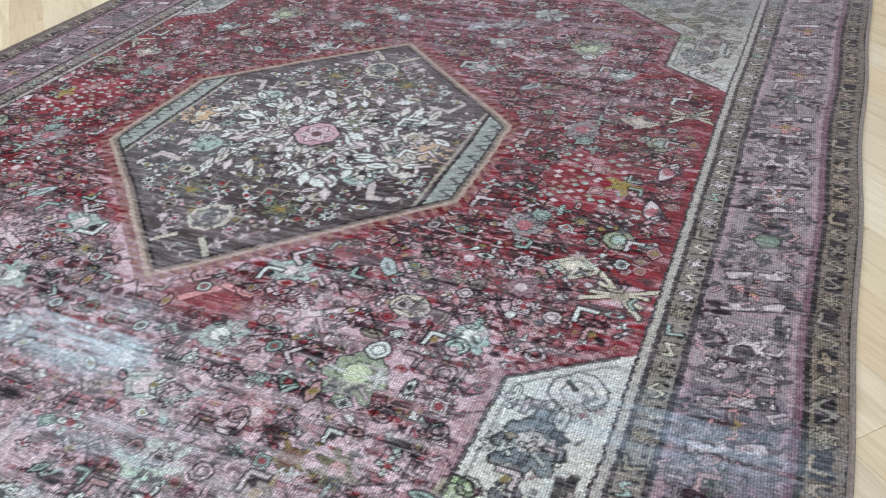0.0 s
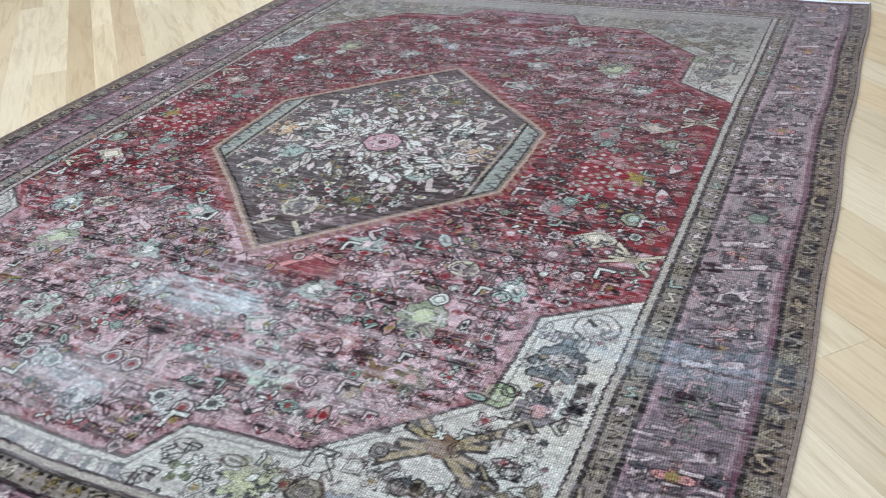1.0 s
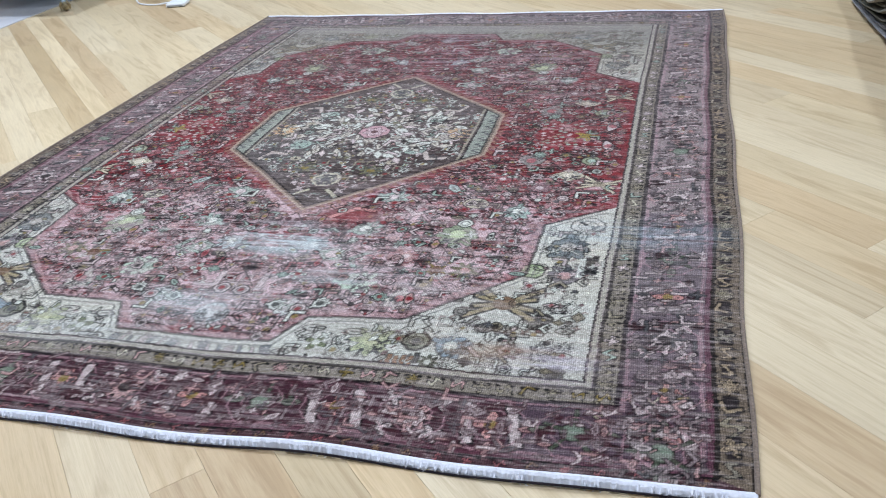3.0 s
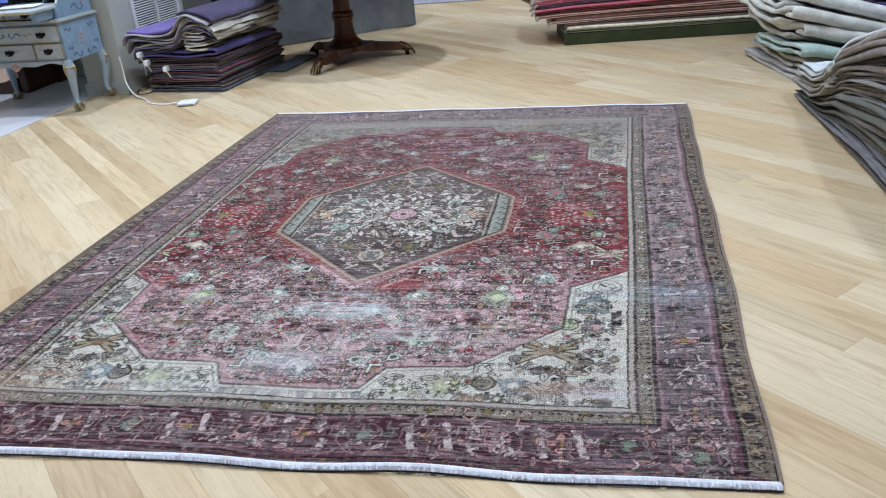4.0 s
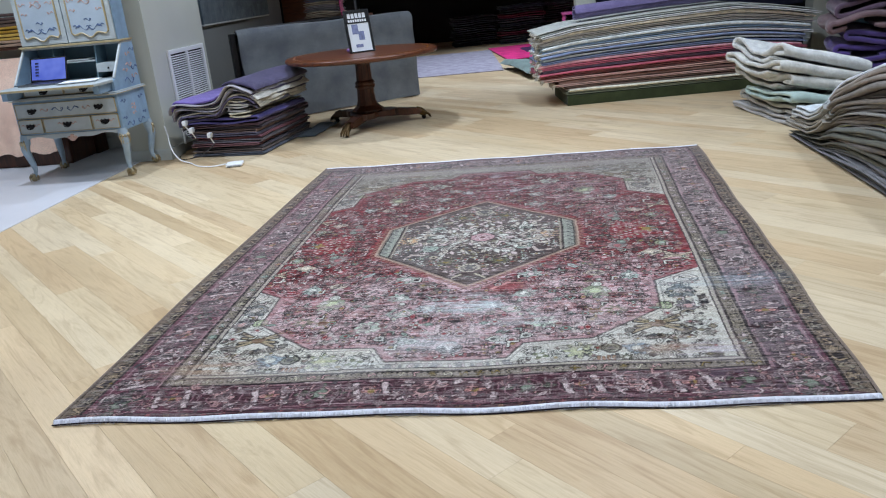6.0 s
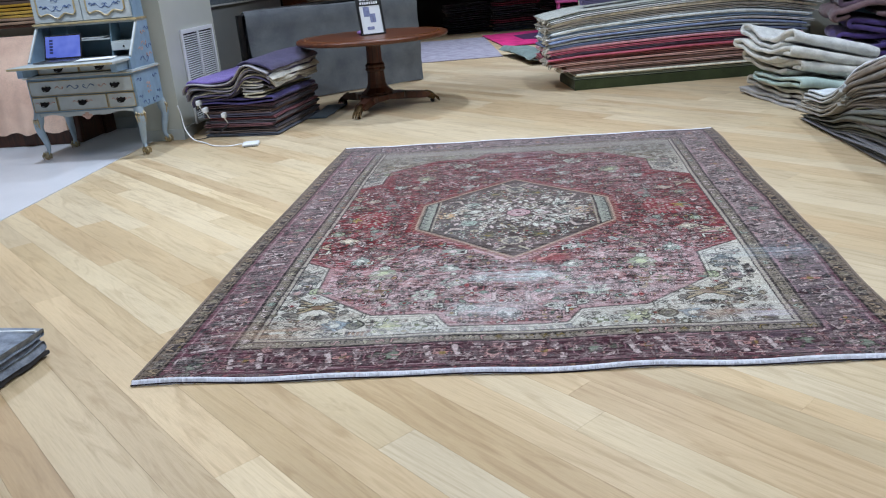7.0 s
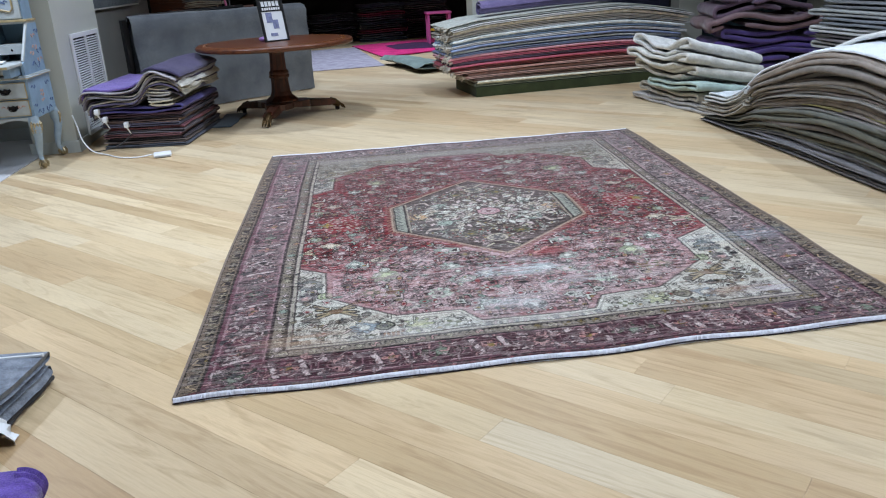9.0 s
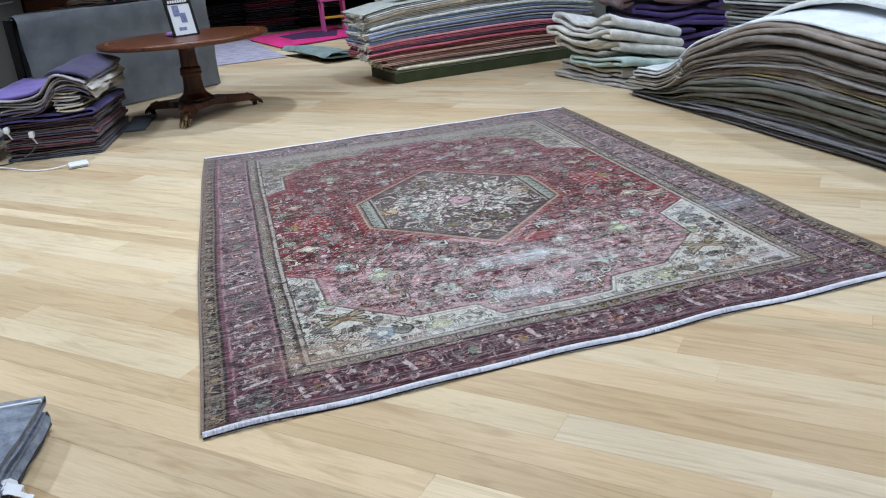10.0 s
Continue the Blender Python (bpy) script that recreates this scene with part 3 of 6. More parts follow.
    hero("diamond", 0.235, 0.985, 0.062, 0.3, mint, ink, 0.006, 0.95, pale)
    hero("spray", 0.59, 1.045, 0.062, 0.3, ochre, lin(70, 60, 40), 0.004, 0.92, lin(100, 60, 40))
    hero("rosette", 0.675, 1.03, 0.048, 0.3, olive, lin(84, 70, 60), 0.004, 0.92, blush)
    hero("box", 0.95, 0.24, 0.050, 0.0, lin(160, 164, 144), ink, 0.006, 0.95, mint)
    hero("diamond", 0.872, 0.36, 0.064, 0.0, cream, ink, 0.005, 0.95, lin(210, 200, 190))
    hero("butterfly", 1.00, 0.435, 0.066, 0.2, lin(206, 196, 180), ink, 0.005, 0.95, tan, 0.8)
    hero("leaf", 0.985, 0.105, 0.056, 1.3, lin(214, 200, 204), ink, 0.005, 0.95, rose)
    hero("palmette", 0.72, 0.25, 0.062, -math.pi / 2, lin(150, 146, 146), ink, 0.004, 0.92, rose)
    hero("palmette", 0.745, 0.655, 0.056, math.pi / 2, lin(168, 184, 180), slate, 0.004, 0.95, ivory)
    hero("palmette", 0.15, 0.93, 0.05, 0.8, lin(180, 190, 196), slate, 0.004, 0.9, ivory)
    hero("box", 0.0, 1.33, 0.062, 0.0, lin(212, 212, 216), slate, 0.004, 0.9)
    hero("palmette", 0.22, 1.27, 0.05, math.pi, lin(204, 204, 206), slate, 0.004, 0.9, mint)
    hero("rosette", 0.46, 0.98, 0.040, 0.0, blush, wine, 0.004, 0.9, pale)
    hero("leaf", 0.50, 0.50, 0.045, 0.9, lin(176, 190, 190), ink, 0.004, 0.92)
    hero("vee", 0.42, 0.70, 0.062, 0.2, pale, wine, 0.004, 0.9)
    hero("vee", 0.30, 1.0, 0.05, 1.8, mint, slate, 0.004, 0.9)
    hero("rosette", 0.86, 0.58, 0.036, 0.0, blush, ink, 0.004, 0.9, slate)
    hero("floret", 0.66, 0.42, 0.040, 0.4, rose, wine, 0.005, 0.9, pale)
    hero("palmette", 0.80, 0.48, 0.045, 0.0, lin(150, 120, 128), ink, 0.004, 0.9, pale)
    hero("disc", 0.40, 0.86, 0.030, 0.0, blush, slate, 0.004, 0.9)
    hero("palmette", 0.52, 1.20, 0.052, math.pi / 2, lin(196, 190, 186), slate, 0.004, 0.9, rose)
    hero("hook", 0.10, 1.15, 0.05, 0.0, pale, slate, 0.003, 0.85)
    taken.append((0.815, 0.05, 0.11))
    scatter(in_field, 0.040, (0.014, 0.024), [pale, blush, rose, blush, crimson, wine], wine, 0.85, 0.003, 0.8, kinds=["leaf", "disc", "bar", "box"], turns=(0, 0, 0.25, -0.25))
    scatter(in_field, 0.026, (0.008, 0.016), [pale, blush, rose, blush, wine, crimson, wine], wine, 0.7, 0.0, 0.8, kinds=["bar", "leaf", "bar", "ess", "disc"], turns=(0, 0, 0.3, -0.3))
    scatter(in_field, 0.036, (0.009, 0.016), [pale, blush, rose, ivory, lin(116, 62, 74), wine, ink], lin(54, 24, 32), 0.9, 0.004, 0.9)
    scatter(in_field, 0.058, (0.016, 0.030), [pale, mint, blush, rose, lin(176, 150, 152), tan, pale], ink, 0.85, 0.005, 0.95)
    scatter(in_field, 0.062, (0.018, 0.036), [None], ink, 0.8, 0.0045, 0.85, kinds=["box", "diamond", "floret", "leaf", "rosette", "palmette"])
    for _ in range(520):
        x, y = rng.uniform(0.02, 1.02), rng.uniform(0.02, 1.42)
        if in_field(x, y):
            four(rng.choice(["stem", "stem", "zig"]), x, y, rng.uniform(0.03, 0.07), rng.choice([0.45, -0.45, math.pi / 2, 0.0, 0.9]), ink, ink, 0.0, 0.85)
    flush()
    four("floret", 0.61, 0.625, 0.030, 0.0, ink, cream, 0.0, 0.9)
    # chequered cluster of lozenges at both flanks, with a yellow floret
    for i in range(7):
        for j in range(4):
            four("diamond", 0.73 + 0.027 * i, 0.012 + 0.030 * j + 0.015 * (i % 2), 0.013, 0.0, [pale, blush, tan, mint][(i + j) % 4], wine, 0.002, 0.9)
    four("spray", 0.90, 0.0, 0.045, 0.0, lin(176, 150, 60), olive, 0.004, 0.85, ochre)
    for k in range(9):
        for j in range(3):
            four("bar", 0.42 + 0.045 * k, 0.36 + 0.030 * j - 0.02 * k * 0.5, 0.015, 0.0, blush if (j + k) % 2 else pale, wine, 0.002, 0.85)
    # red wedges with a pale bracket under the medallion's points
    w.lay(np.clip(1.6 * blob(1.56, 1.05, 0.09, 0.05), 0, 1) * np.clip(0.4 + thread, 0, 1), lin(140, 26, 38), 0.85)
    w.stamp("bar", 1.54, 1.075, 0.06, 0.75, lin(208, 150, 150), wine, 0.004, 0.9)
    w.stamp("bar", 1.605, 1.10, 0.05, -0.2, lin(208, 150, 150), wine, 0.004, 0.9)
    w.lay(blob(1.36, 0.985, 0.14, 0.022), lin(70, 64, 76), 0.6)
    # field outline
    w.lay((field_gap < 0.030) & field & (A < 1.04), lin(104, 52, 62), 0.45)
    beads = (field_gap > 0.010) & (field_gap < 0.024) & field & (np.sin((pw + qw) * 210) > 0.2) & (A < 1.04)
    w.lay(beads, blush, 0.55)
    w.lay((field_gap < 0.005) & (A < 1.05), ink, 0.8)
    w.lay((np.abs(field_gap - 0.020) < 0.003) & ~field & (A < 1.05) & (ring >= 4), slate, 0.6)
    # medallion
    taken.clear()
    w.lay(heart, coal)
    w.lay(heart * np.clip(1.6 * blob(1.62, 1.62, 0.22, 0.16) + blob(1.45, 1.35, 0.25, 0.12), 0, 1), lin(60, 40, 38), 0.7)
    w.lay(heart * np.clip(blob(1.10, 1.55, 0.25, 0.25), 0, 1), lin(104, 100, 102), 0.6)
    hero("box", 0.25, 0.165, 0.055, 0.4, mint, slate, 0.003, 0.9)
    hero("rosette", 0.385, 0.0, 0.055, 0.3, lin(190, 150, 116), cream, 0.005, 0.95, cream)
    hero("box", 0.0, 0.465, 0.062, 0.0, lin(128, 128, 124), cream, 0.007, 0.95, slate)
    hero("rosette", 0.13, 0.375, 0.050, 0.0, olive, ink, 0.005, 0.95, ochre)
    hero("vee", 0.33, 0.25, 0.060, 0.5, lin(196, 182, 180), ink, 0.003, 0.9)
    hero("palmette", 0.30, 0.07, 0.05, 0.0, lin(206, 196, 190), coal, 0.004, 0.95, tan)
    hero("bar", 0.06, 0.58, 0.05, 0.8, cream, ink, 0.003, 0.9)
    hero("disc", 0.20, 0.29, 0.026, 0.0, tan, cream, 0.004, 0.9, ink)
    scatter(in_heart, 0.026, (0.007, 0.014), [pale, ivory, mint, lin(150, 142, 140), blush], ink, 0.8, 0.0, 0.9, span=(0.55, 0.72), kinds=["floret", "disc", "leaf", "bar", "vee"])
    scatter(in_heart, 0.048, (0.015, 0.026), [pale, ivory, mint, tan, ivory, lin(128, 120, 118)], ink, 0.9, 0.003, 0.95, span=(0.55, 0.72), kinds=["floret", "leaf", "rosette", "hook"])
    flush()
    # white feathered leaves round the rose-coloured heart
    for k in range(190):
        ang, far = rng.uniform(0, 6.28), 0.09 + 0.25 * rng.random() ** 1.3
        w.stamp(rng.choice(["feather", "feather", "leaf", "hook"]), MC[0] + 0.02 + 1.2 * far * math.cos(ang), MC[1] + 0.92 * far * math.sin(ang), rng.uniform(0.022, 0.042), ang + rng.choice([0, 0.7, -0.7]), rng.choice([ivory, ivory, pale, lin(204, 196, 190)]), coal, 0.005, 0.93)
    for k in range(26):
        ang, far = rng.uniform(0, 6.28), rng.uniform(0.1, 0.34)
        w.stamp("spray", MC[0] + far * math.cos(ang), MC[1] + 0.8 * far * math.sin(ang), 0.03, ang, rng.choice([ink, lin(60, 36, 40), olive]), coal, 0.002, 0.9)
    w.stamp("box", MC[0] + 0.02, MC[1], 0.085, 0.0, lin(196, 160, 170), ink, 0.006, 0.95)
    w.stamp("star", MC[0] + 0.02, MC[1], 0.050, 0.3, lin(214, 190, 198), plum, 0.004, 0.9, wine)
    # its bands: a pale strip with ess marks at the flanks, a cream line and a toothed edge
    flank = heart & (M > 0.455) & (heart_gap > 0.010)
    w.lay(flank, lin(158, 162, 156), 0.9)
    for sp in (1, -1):
        for k in range(7):
            w.stamp("ess", MC[0] + sp * 0.492, MC[1] - 0.185 + k * 0.062, 0.024, math.pi / 2, slate, ink, 0.001, 0.9)
    w.lay(heart & (np.abs(M - 0.452) < 0.004) & (heart_gap > 0.02), ink, 0.9)
    w.lay(heart & (np.abs(M - 0.438) < 0.005) & (heart_gap > 0.02), cream, 0.5)
    w.lay((heart_gap < 0.016) & heart, lin(128, 112, 104), 0.9)
    w.lay((heart_gap < 0.006), lin(176, 158, 146), 0.85)
    w.lay((np.abs(heart_gap - 0.019) < 0.004) & heart, ink, 0.85)
    teeth = (np.sin((pw * np.sign(pw - MC[0]) - qw * np.sign(qw - MC[1]) * 0.9) * 150) > 0) & (heart_gap > 0.006) & (heart_gap < 0.030) & ~heart
    w.lay((heart_gap > 0.006) & (heart_gap < 0.030) & ~heart, wine, 0.55)
    w.lay(teeth, lin(150, 112, 100), 0.8)
    # border grounds
    border = ring < 4
    mv = np.array(mauve) * (0.82 + 0.36 * layered(p, q, 3, 12, 51))[..., None]
    w.rgb[border] = mv[border]
    main = (ring > 1) & (ring < 2)
    plummy = np.clip((0.42 - q) / 0.20, 0, 1) + 0.55 * np.clip((1.30 - q) / 0.9, 0, 1) * (p < 1.4) + 0.30 * np.clip((1.0 - q) / 0.5, 0, 1)
    w.lay(np.clip(plummy, 0, 1) * main * np.clip(1.5 - thread * 0.9, 0, 1), lin(74, 38, 52), 0.95)
    w.lay(main & (p > 2.3) & (q < 1.15), lin(104, 94, 108), 0.55)
    w.lay(main & (p < 0.4), lin(116, 82, 94), 0.45)
    w.lay(main & (p < 0.4) & (abrash > 0.52), lin(112, 66, 82), 0.5)
    guard = ((ring > 2) & (ring < 3)) | ((ring < 1) & side)
    w.lay(guard, lin(140, 131, 124), 0.95)
    w.lay(guard & (ring < 1), lin(122, 108, 98), 0.9)
    w.lay((ring < 1) & ~side, lin(78, 46, 56), 0.9)

    def guard_run(total, at, upright, step, size, fills, ground, bold=0.95):
        k = 0
        while 0.06 + k * step < total - 0.06:
            s = 0.06 + k * step
            x, y, turn = (at, s, math.pi / 2) if upright else (s, at, 0.0)
            if ground is not None and k % 2:
                w.stamp("block", x, y, step * 0.54, turn, ground, ink, 0.003, 0.8)
            w.stamp(["ess", "floret", "ess", "hook", "rosette", "ess"][k % 6], x, y, size * rng.uniform(0.85, 1.1), turn + rng.uniform(-0.5, 0.5), rng.choice(fills), ink, 0.0045, bold)
            for d in (-0.3, 0.3):
                w.stamp("disc", x + (0.014 if upright else d * step), y + (d * step if upright else 0.012), 0.008, 0.0, ink, ink, 0.0, 0.85)
            k += 1

    for at in (0.324, RUG_W - 0.324):
        guard_run(RUG_L, at, True, 0.058, 0.022, [tan, cream, mint, pale], None)
    for at in (0.252, RUG_L - 0.252):
        guard_run(RUG_W, at, False, 0.058, 0.020, [cream, tan, ochre, blush], None)
    for at in (0.045, RUG_W - 0.045):
        guard_run(RUG_L, at, True, 0.064, 0.028, [lin(168, 150, 132), tan, lin(150, 142, 134)], lin(58, 50, 54))
    guard_run(RUG_W, 0.018, False, 0.07, 0.013, [lin(150, 120, 100), rose], None, 0.7)
    for at, half, col, k in ((0.05, 0.05, ink, 0.8), (0.93, 0.07, ink, 0.85), (1.03, 0.035, lin(108, 66, 82), 0.7), (2.0, 0.05, ink, 0.85), (3.0, 0.13, ink, 0.8), (3.92, 0.15, ink, 0.8)):
        w.lay(border & (np.abs(ring - at) < half), col, k)
    w.lay((ring > 3.2) & (ring < 3.72), lin(178, 172, 164), 0.85)
    w.lay((np.abs(ring - 1.10) < 0.02) | (np.abs(ring - 1.92) < 0.018), lin(178, 146, 156), 0.6)

    # main border: rosettes and sprays in stepped cartouches
    def border_run(total, place, dim):
        count = int(total / 0.1875)
        for k in range(count + 1):
            s = k * total / count
            x, y, turn = place(s)
            upright = abs(math.sin(turn)) > 0.5
            at = lambda u, v: (x + (v if upright else u), y + (u if upright else v))
            if k % 4 == 0:
                w.stamp("spray", x, y, 0.078, turn + 0.3, lin(84, 92, 80), ink, 0.004, 0.92, lin(130, 140, 130))
                for u in (-0.07, 0.07):
                    w.stamp("leaf", *at(u, 0.0), 0.034, turn, lin(122, 124, 116), ink, 0.003, 0.85)
            elif k % 4 == 2:
                w.stamp("rosette", x, y, 0.062, turn, blush if dim else pale, ink, 0.008, 0.92, ink)
                for u, v in ((-0.06, 0.05), (0.06, 0.05), (-0.06, -0.05), (0.06, -0.05)):
                    w.stamp("floret", *at(u, v), 0.028, 0.5, pale, ink, 0.006, 0.88)
            else:
                w.stamp("floret", x, y, 0.044, turn, lin(200, 150, 150), ink, 0.005, 0.92, ochre)
                for u in (-0.055, 0.055):
                    w.stamp("bar", *at(u, 0.0), 0.072, turn + math.pi / 2 + 0.25, pale, ink, 0.006, 0.85)
            w.stamp("box", x, y, 0.105, turn, None, lin(176, 140, 152), 0.004, 0.7)
            for _ in range(44):
                spot = at(rng.uniform(-0.094, 0.094), rng.uniform(-0.086, 0.086))
                w.stamp(rng.choice(["bar", "bar", "leaf", "hook", "vee", "floret"]), *spot, rng.uniform(0.008, 0.026), rng.choice([0, 0, math.pi / 2, 0.6]), rng.choice([pale, blush, mauve, lin(160, 144, 150), slate, plum, lin(116, 104, 110)]), plum if dim else ink, 0.0035, 0.8)

    border_run(RUG_W - 0.38, lambda s: (0.19 + s, 0.130, 0.0), True)
    border_run(RUG_W - 0.38, lambda s: (0.19 + s, RUG_L - 0.130, 0.0), False)
    border_run(RUG_L - 0.38, lambda s: (0.19, 0.09 + s, math.pi / 2), False)
    border_run(RUG_L - 0.38, lambda s: (RUG_W - 0.19, 0.09 + s, math.pi / 2), False)
    # wear that crosses everything, drawn out along the weft
    veil = np.clip((layered(p, q, 3.5, 42, 71) - 0.50) * 4, 0, 1)
    w.lay(veil * np.clip(worn, 0, 1) * field, lin(204, 184, 190), 0.38)
    w.lay(np.clip((fine - 0.52) * 6, 0, 1) * (0.25 + 0.75 * np.clip(worn, 0, 1)), lin(208, 196, 202), 0.3)
    w.lay(np.clip((layered(p, q, 5, 150, 81) - 0.55) * 6, 0, 1), lin(44, 32, 38), 0.12)
    w.lay(np.clip(2.6 * layered(p, q, 24, 130, 82) - 1.3, 0, 1), lin(40, 30, 34), 0.13)
    w.lay(np.clip(2.6 * layered(p, q, 28, 160, 91) - 1.42, 0, 1), lin(206, 192, 196), 0.38)
    w.lay(np.clip((layered(p, q, 9, 22, 92) - 0.5) * 5, 0, 1) * field * ~heart, lin(150, 116, 120), 0.14)
    w.lay(veil * main * np.clip(1.2 - plummy, 0, 1), lin(166, 154, 160), 0.2)
    w.lay(veil * main * np.clip(plummy, 0, 1), lin(84, 44, 60), 0.2)
    w.lay(np.clip((layered(p, q, 5, 34, 93) - 0.42) * 4, 0, 1) * ~field * (ring >= 4), lin(158, 148, 144), 0.3)
    w.lay(np.clip((layered(p, q, 6, 50, 94) - 0.45) * 4, 0, 1) * field * np.clip((1.25 - q) / 0.6, 0, 1), lin(212, 192, 198), 0.28)
    # the dark outlines stand proud of the worn ground
    taken.clear()
    scatter(in_corner, 0.058, (0.014, 0.030), [None], ink, 0.65, 0.0045, 0.85, centre=FC, kinds=["box", "diamond", "hook", "floret", "vee", "rosette"])
    scatter(in_corner, 0.060, (0.010, 0.020), [slate, ivory, ivory, tan], ink, 0.35, 0.004, 0.85, centre=FC, kinds=["bar", "floret", "diamond", "hook"])
    scatter(in_field, 0.072, (0.015, 0.032), [None, None, pale, ivory, blush, mint], ink, 0.75, 0.0045, 0.85, kinds=["leaf", "floret", "box", "hook", "vee", "palmette", "diamond"])
    # bare pale patches
    bald = np.clip((layered(p, q, 5, 60, 72) - 0.30) * 3.5, 0, 1)
    w.lay(np.clip(1.3 * blob(1.40, 0.87, 0.15, 0.085) + 0.7 * blob(1.30, 0.50, 0.16, 0.07) + 0.45 * blob(1.70, 0.66, 0.22, 0.08), 0, 1) * bald, lin(200, 206, 214), 0.8)
    w.lay(np.clip(blob(2.52, 1.01, 0.26, 0.075), 0, 1) * bald, lin(178, 190, 204), 0.5)
    w.lay(np.clip(blob(1.0, 0.33, 0.5, 0.06), 0, 1) * bald, lin(206, 204, 210), 0.5)
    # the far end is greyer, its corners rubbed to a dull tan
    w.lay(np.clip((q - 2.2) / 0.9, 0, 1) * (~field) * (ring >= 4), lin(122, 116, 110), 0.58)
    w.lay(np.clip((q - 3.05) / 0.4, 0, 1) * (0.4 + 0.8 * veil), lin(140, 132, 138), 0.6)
    # the field gets darker towards the far end
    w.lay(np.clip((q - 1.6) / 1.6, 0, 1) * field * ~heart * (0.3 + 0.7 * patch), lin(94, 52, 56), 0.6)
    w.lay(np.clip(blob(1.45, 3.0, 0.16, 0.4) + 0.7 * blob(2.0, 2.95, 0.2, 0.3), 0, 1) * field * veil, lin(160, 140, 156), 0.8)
    # a thin grey haze of distance, mixed into the colour beyond the near third
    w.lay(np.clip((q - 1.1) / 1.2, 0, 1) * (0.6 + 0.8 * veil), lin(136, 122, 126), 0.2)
    # brown stain and bleached lilac in the near corner
    w.lay(blob(2.24, 0.40, 0.22, 0.075) * np.clip((layered(p, q, 6, 40, 105) - 0.3) * 3, 0, 1), lin(168, 142, 128), 0.6)
    w.lay(blob(2.36, 0.35, 0.12, 0.06) * bald, lin(190, 180, 200), 0.6)
    w.lay(blob(0.42, 0.36, 0.16, 0.09) * bald, lin(178, 148, 130), 0.6)
    # every knot takes the dye a little differently
    knots = np.random.default_rng(3).normal(0, 1, (ny, nx, 1))
    w.rgb = 0.25 * (np.clip(w.rgb, 0.004, 1) / 0.25) ** 1.2 * np.exp(0.2 * knots)
    return np.clip(w.rgb * PILE_SHADE, 0.006, 0.85)


def rug_material():
    n = Nodes("worn_wool_pile")
    att = n.tree.nodes.new("ShaderNodeAttribute")
    att.attribute_name = "weave"
    fleck = n.noise(n.mapped((60, 420, 1)), 1.0, 3, 0.7)
    tuft = n.noise(n.mapped((1, 1, 1)), 520, 2, 0.6)
    warp = n.noise(n.mapped((520, 40, 1)), 1.0, 2, 0.6)
    cords = n.mapped((1, 0.02, 1))
    rows = n.tree.nodes.new("ShaderNodeTexWave")
    rows.inputs["Scale"].default_value = 62.0
    rows.inputs["Distortion"].default_value = 1.2
    rows.inputs["Detail"].default_value = 1.0
    n.join(cords, rows.inputs["Vector"])
    c = n.mix(0.34, att.outputs["Color"], n.ramp(fleck, (0.38, (0.22, 0.20, 0.21)), (0.50, (1, 1, 1)), (0.62, (1.7, 1.66, 1.7))), "MULTIPLY")
    c = n.mix(0.30, c, n.ramp(rows.outputs["Fac"], (0.05, (0.42, 0.40, 0.41)), (0.55, (1.25, 1.25, 1.25))), "MULTIPLY")
    c = n.mix(0.34, c, n.ramp(tuft, (0.36, (0.35, 0.33, 0.34)), (0.6, (1.3, 1.3, 1.3))), "MULTIPLY")
    c = n.mix(0.22, c, n.ramp(warp, (0.38, (0.6, 0.58, 0.6)), (0.56, (1.1, 1.1, 1.1))), "MULTIPLY")
    n.bump(n.math("ADD", fleck, n.math("ADD", tuft, warp)), 0.55, 0.0025)
    return n.done(c, 0.95, 0, 0.03, 0.08)


def rug_place(u, v):
    """The rug's plan, a little out of square and wavy at its edges."""
    y = v * (3.70 - 0.028 * u) + 0.006 * np.sin(u * 21) * (1 - v) + 0.005 * np.sin(u * 17 + 1) * v
    x = 0.111 * v - 0.020 * np.sin(np.pi * np.clip(v, 0, 1)) * (1 - u) + u * (2.756 + 0.124 * v) + 0.003 * np.sin(v * 13 + 3 * u) + 0.004 * np.sin(v * 29) * (u > 0.9)
    ripple = 0.5 + 0.5 * np.sin(u * 31 + 2 * np.sin(v * 9))
    z = 0.009 + 0.007 * ripple * np.exp(-v * 26) + 0.004 * ripple * np.exp(-(1 - v) * 30) + 0.003 * np.exp(-(1 - u) * 30) * (0.5 + 0.5 * np.sin(v * 24))
    return x, y, z


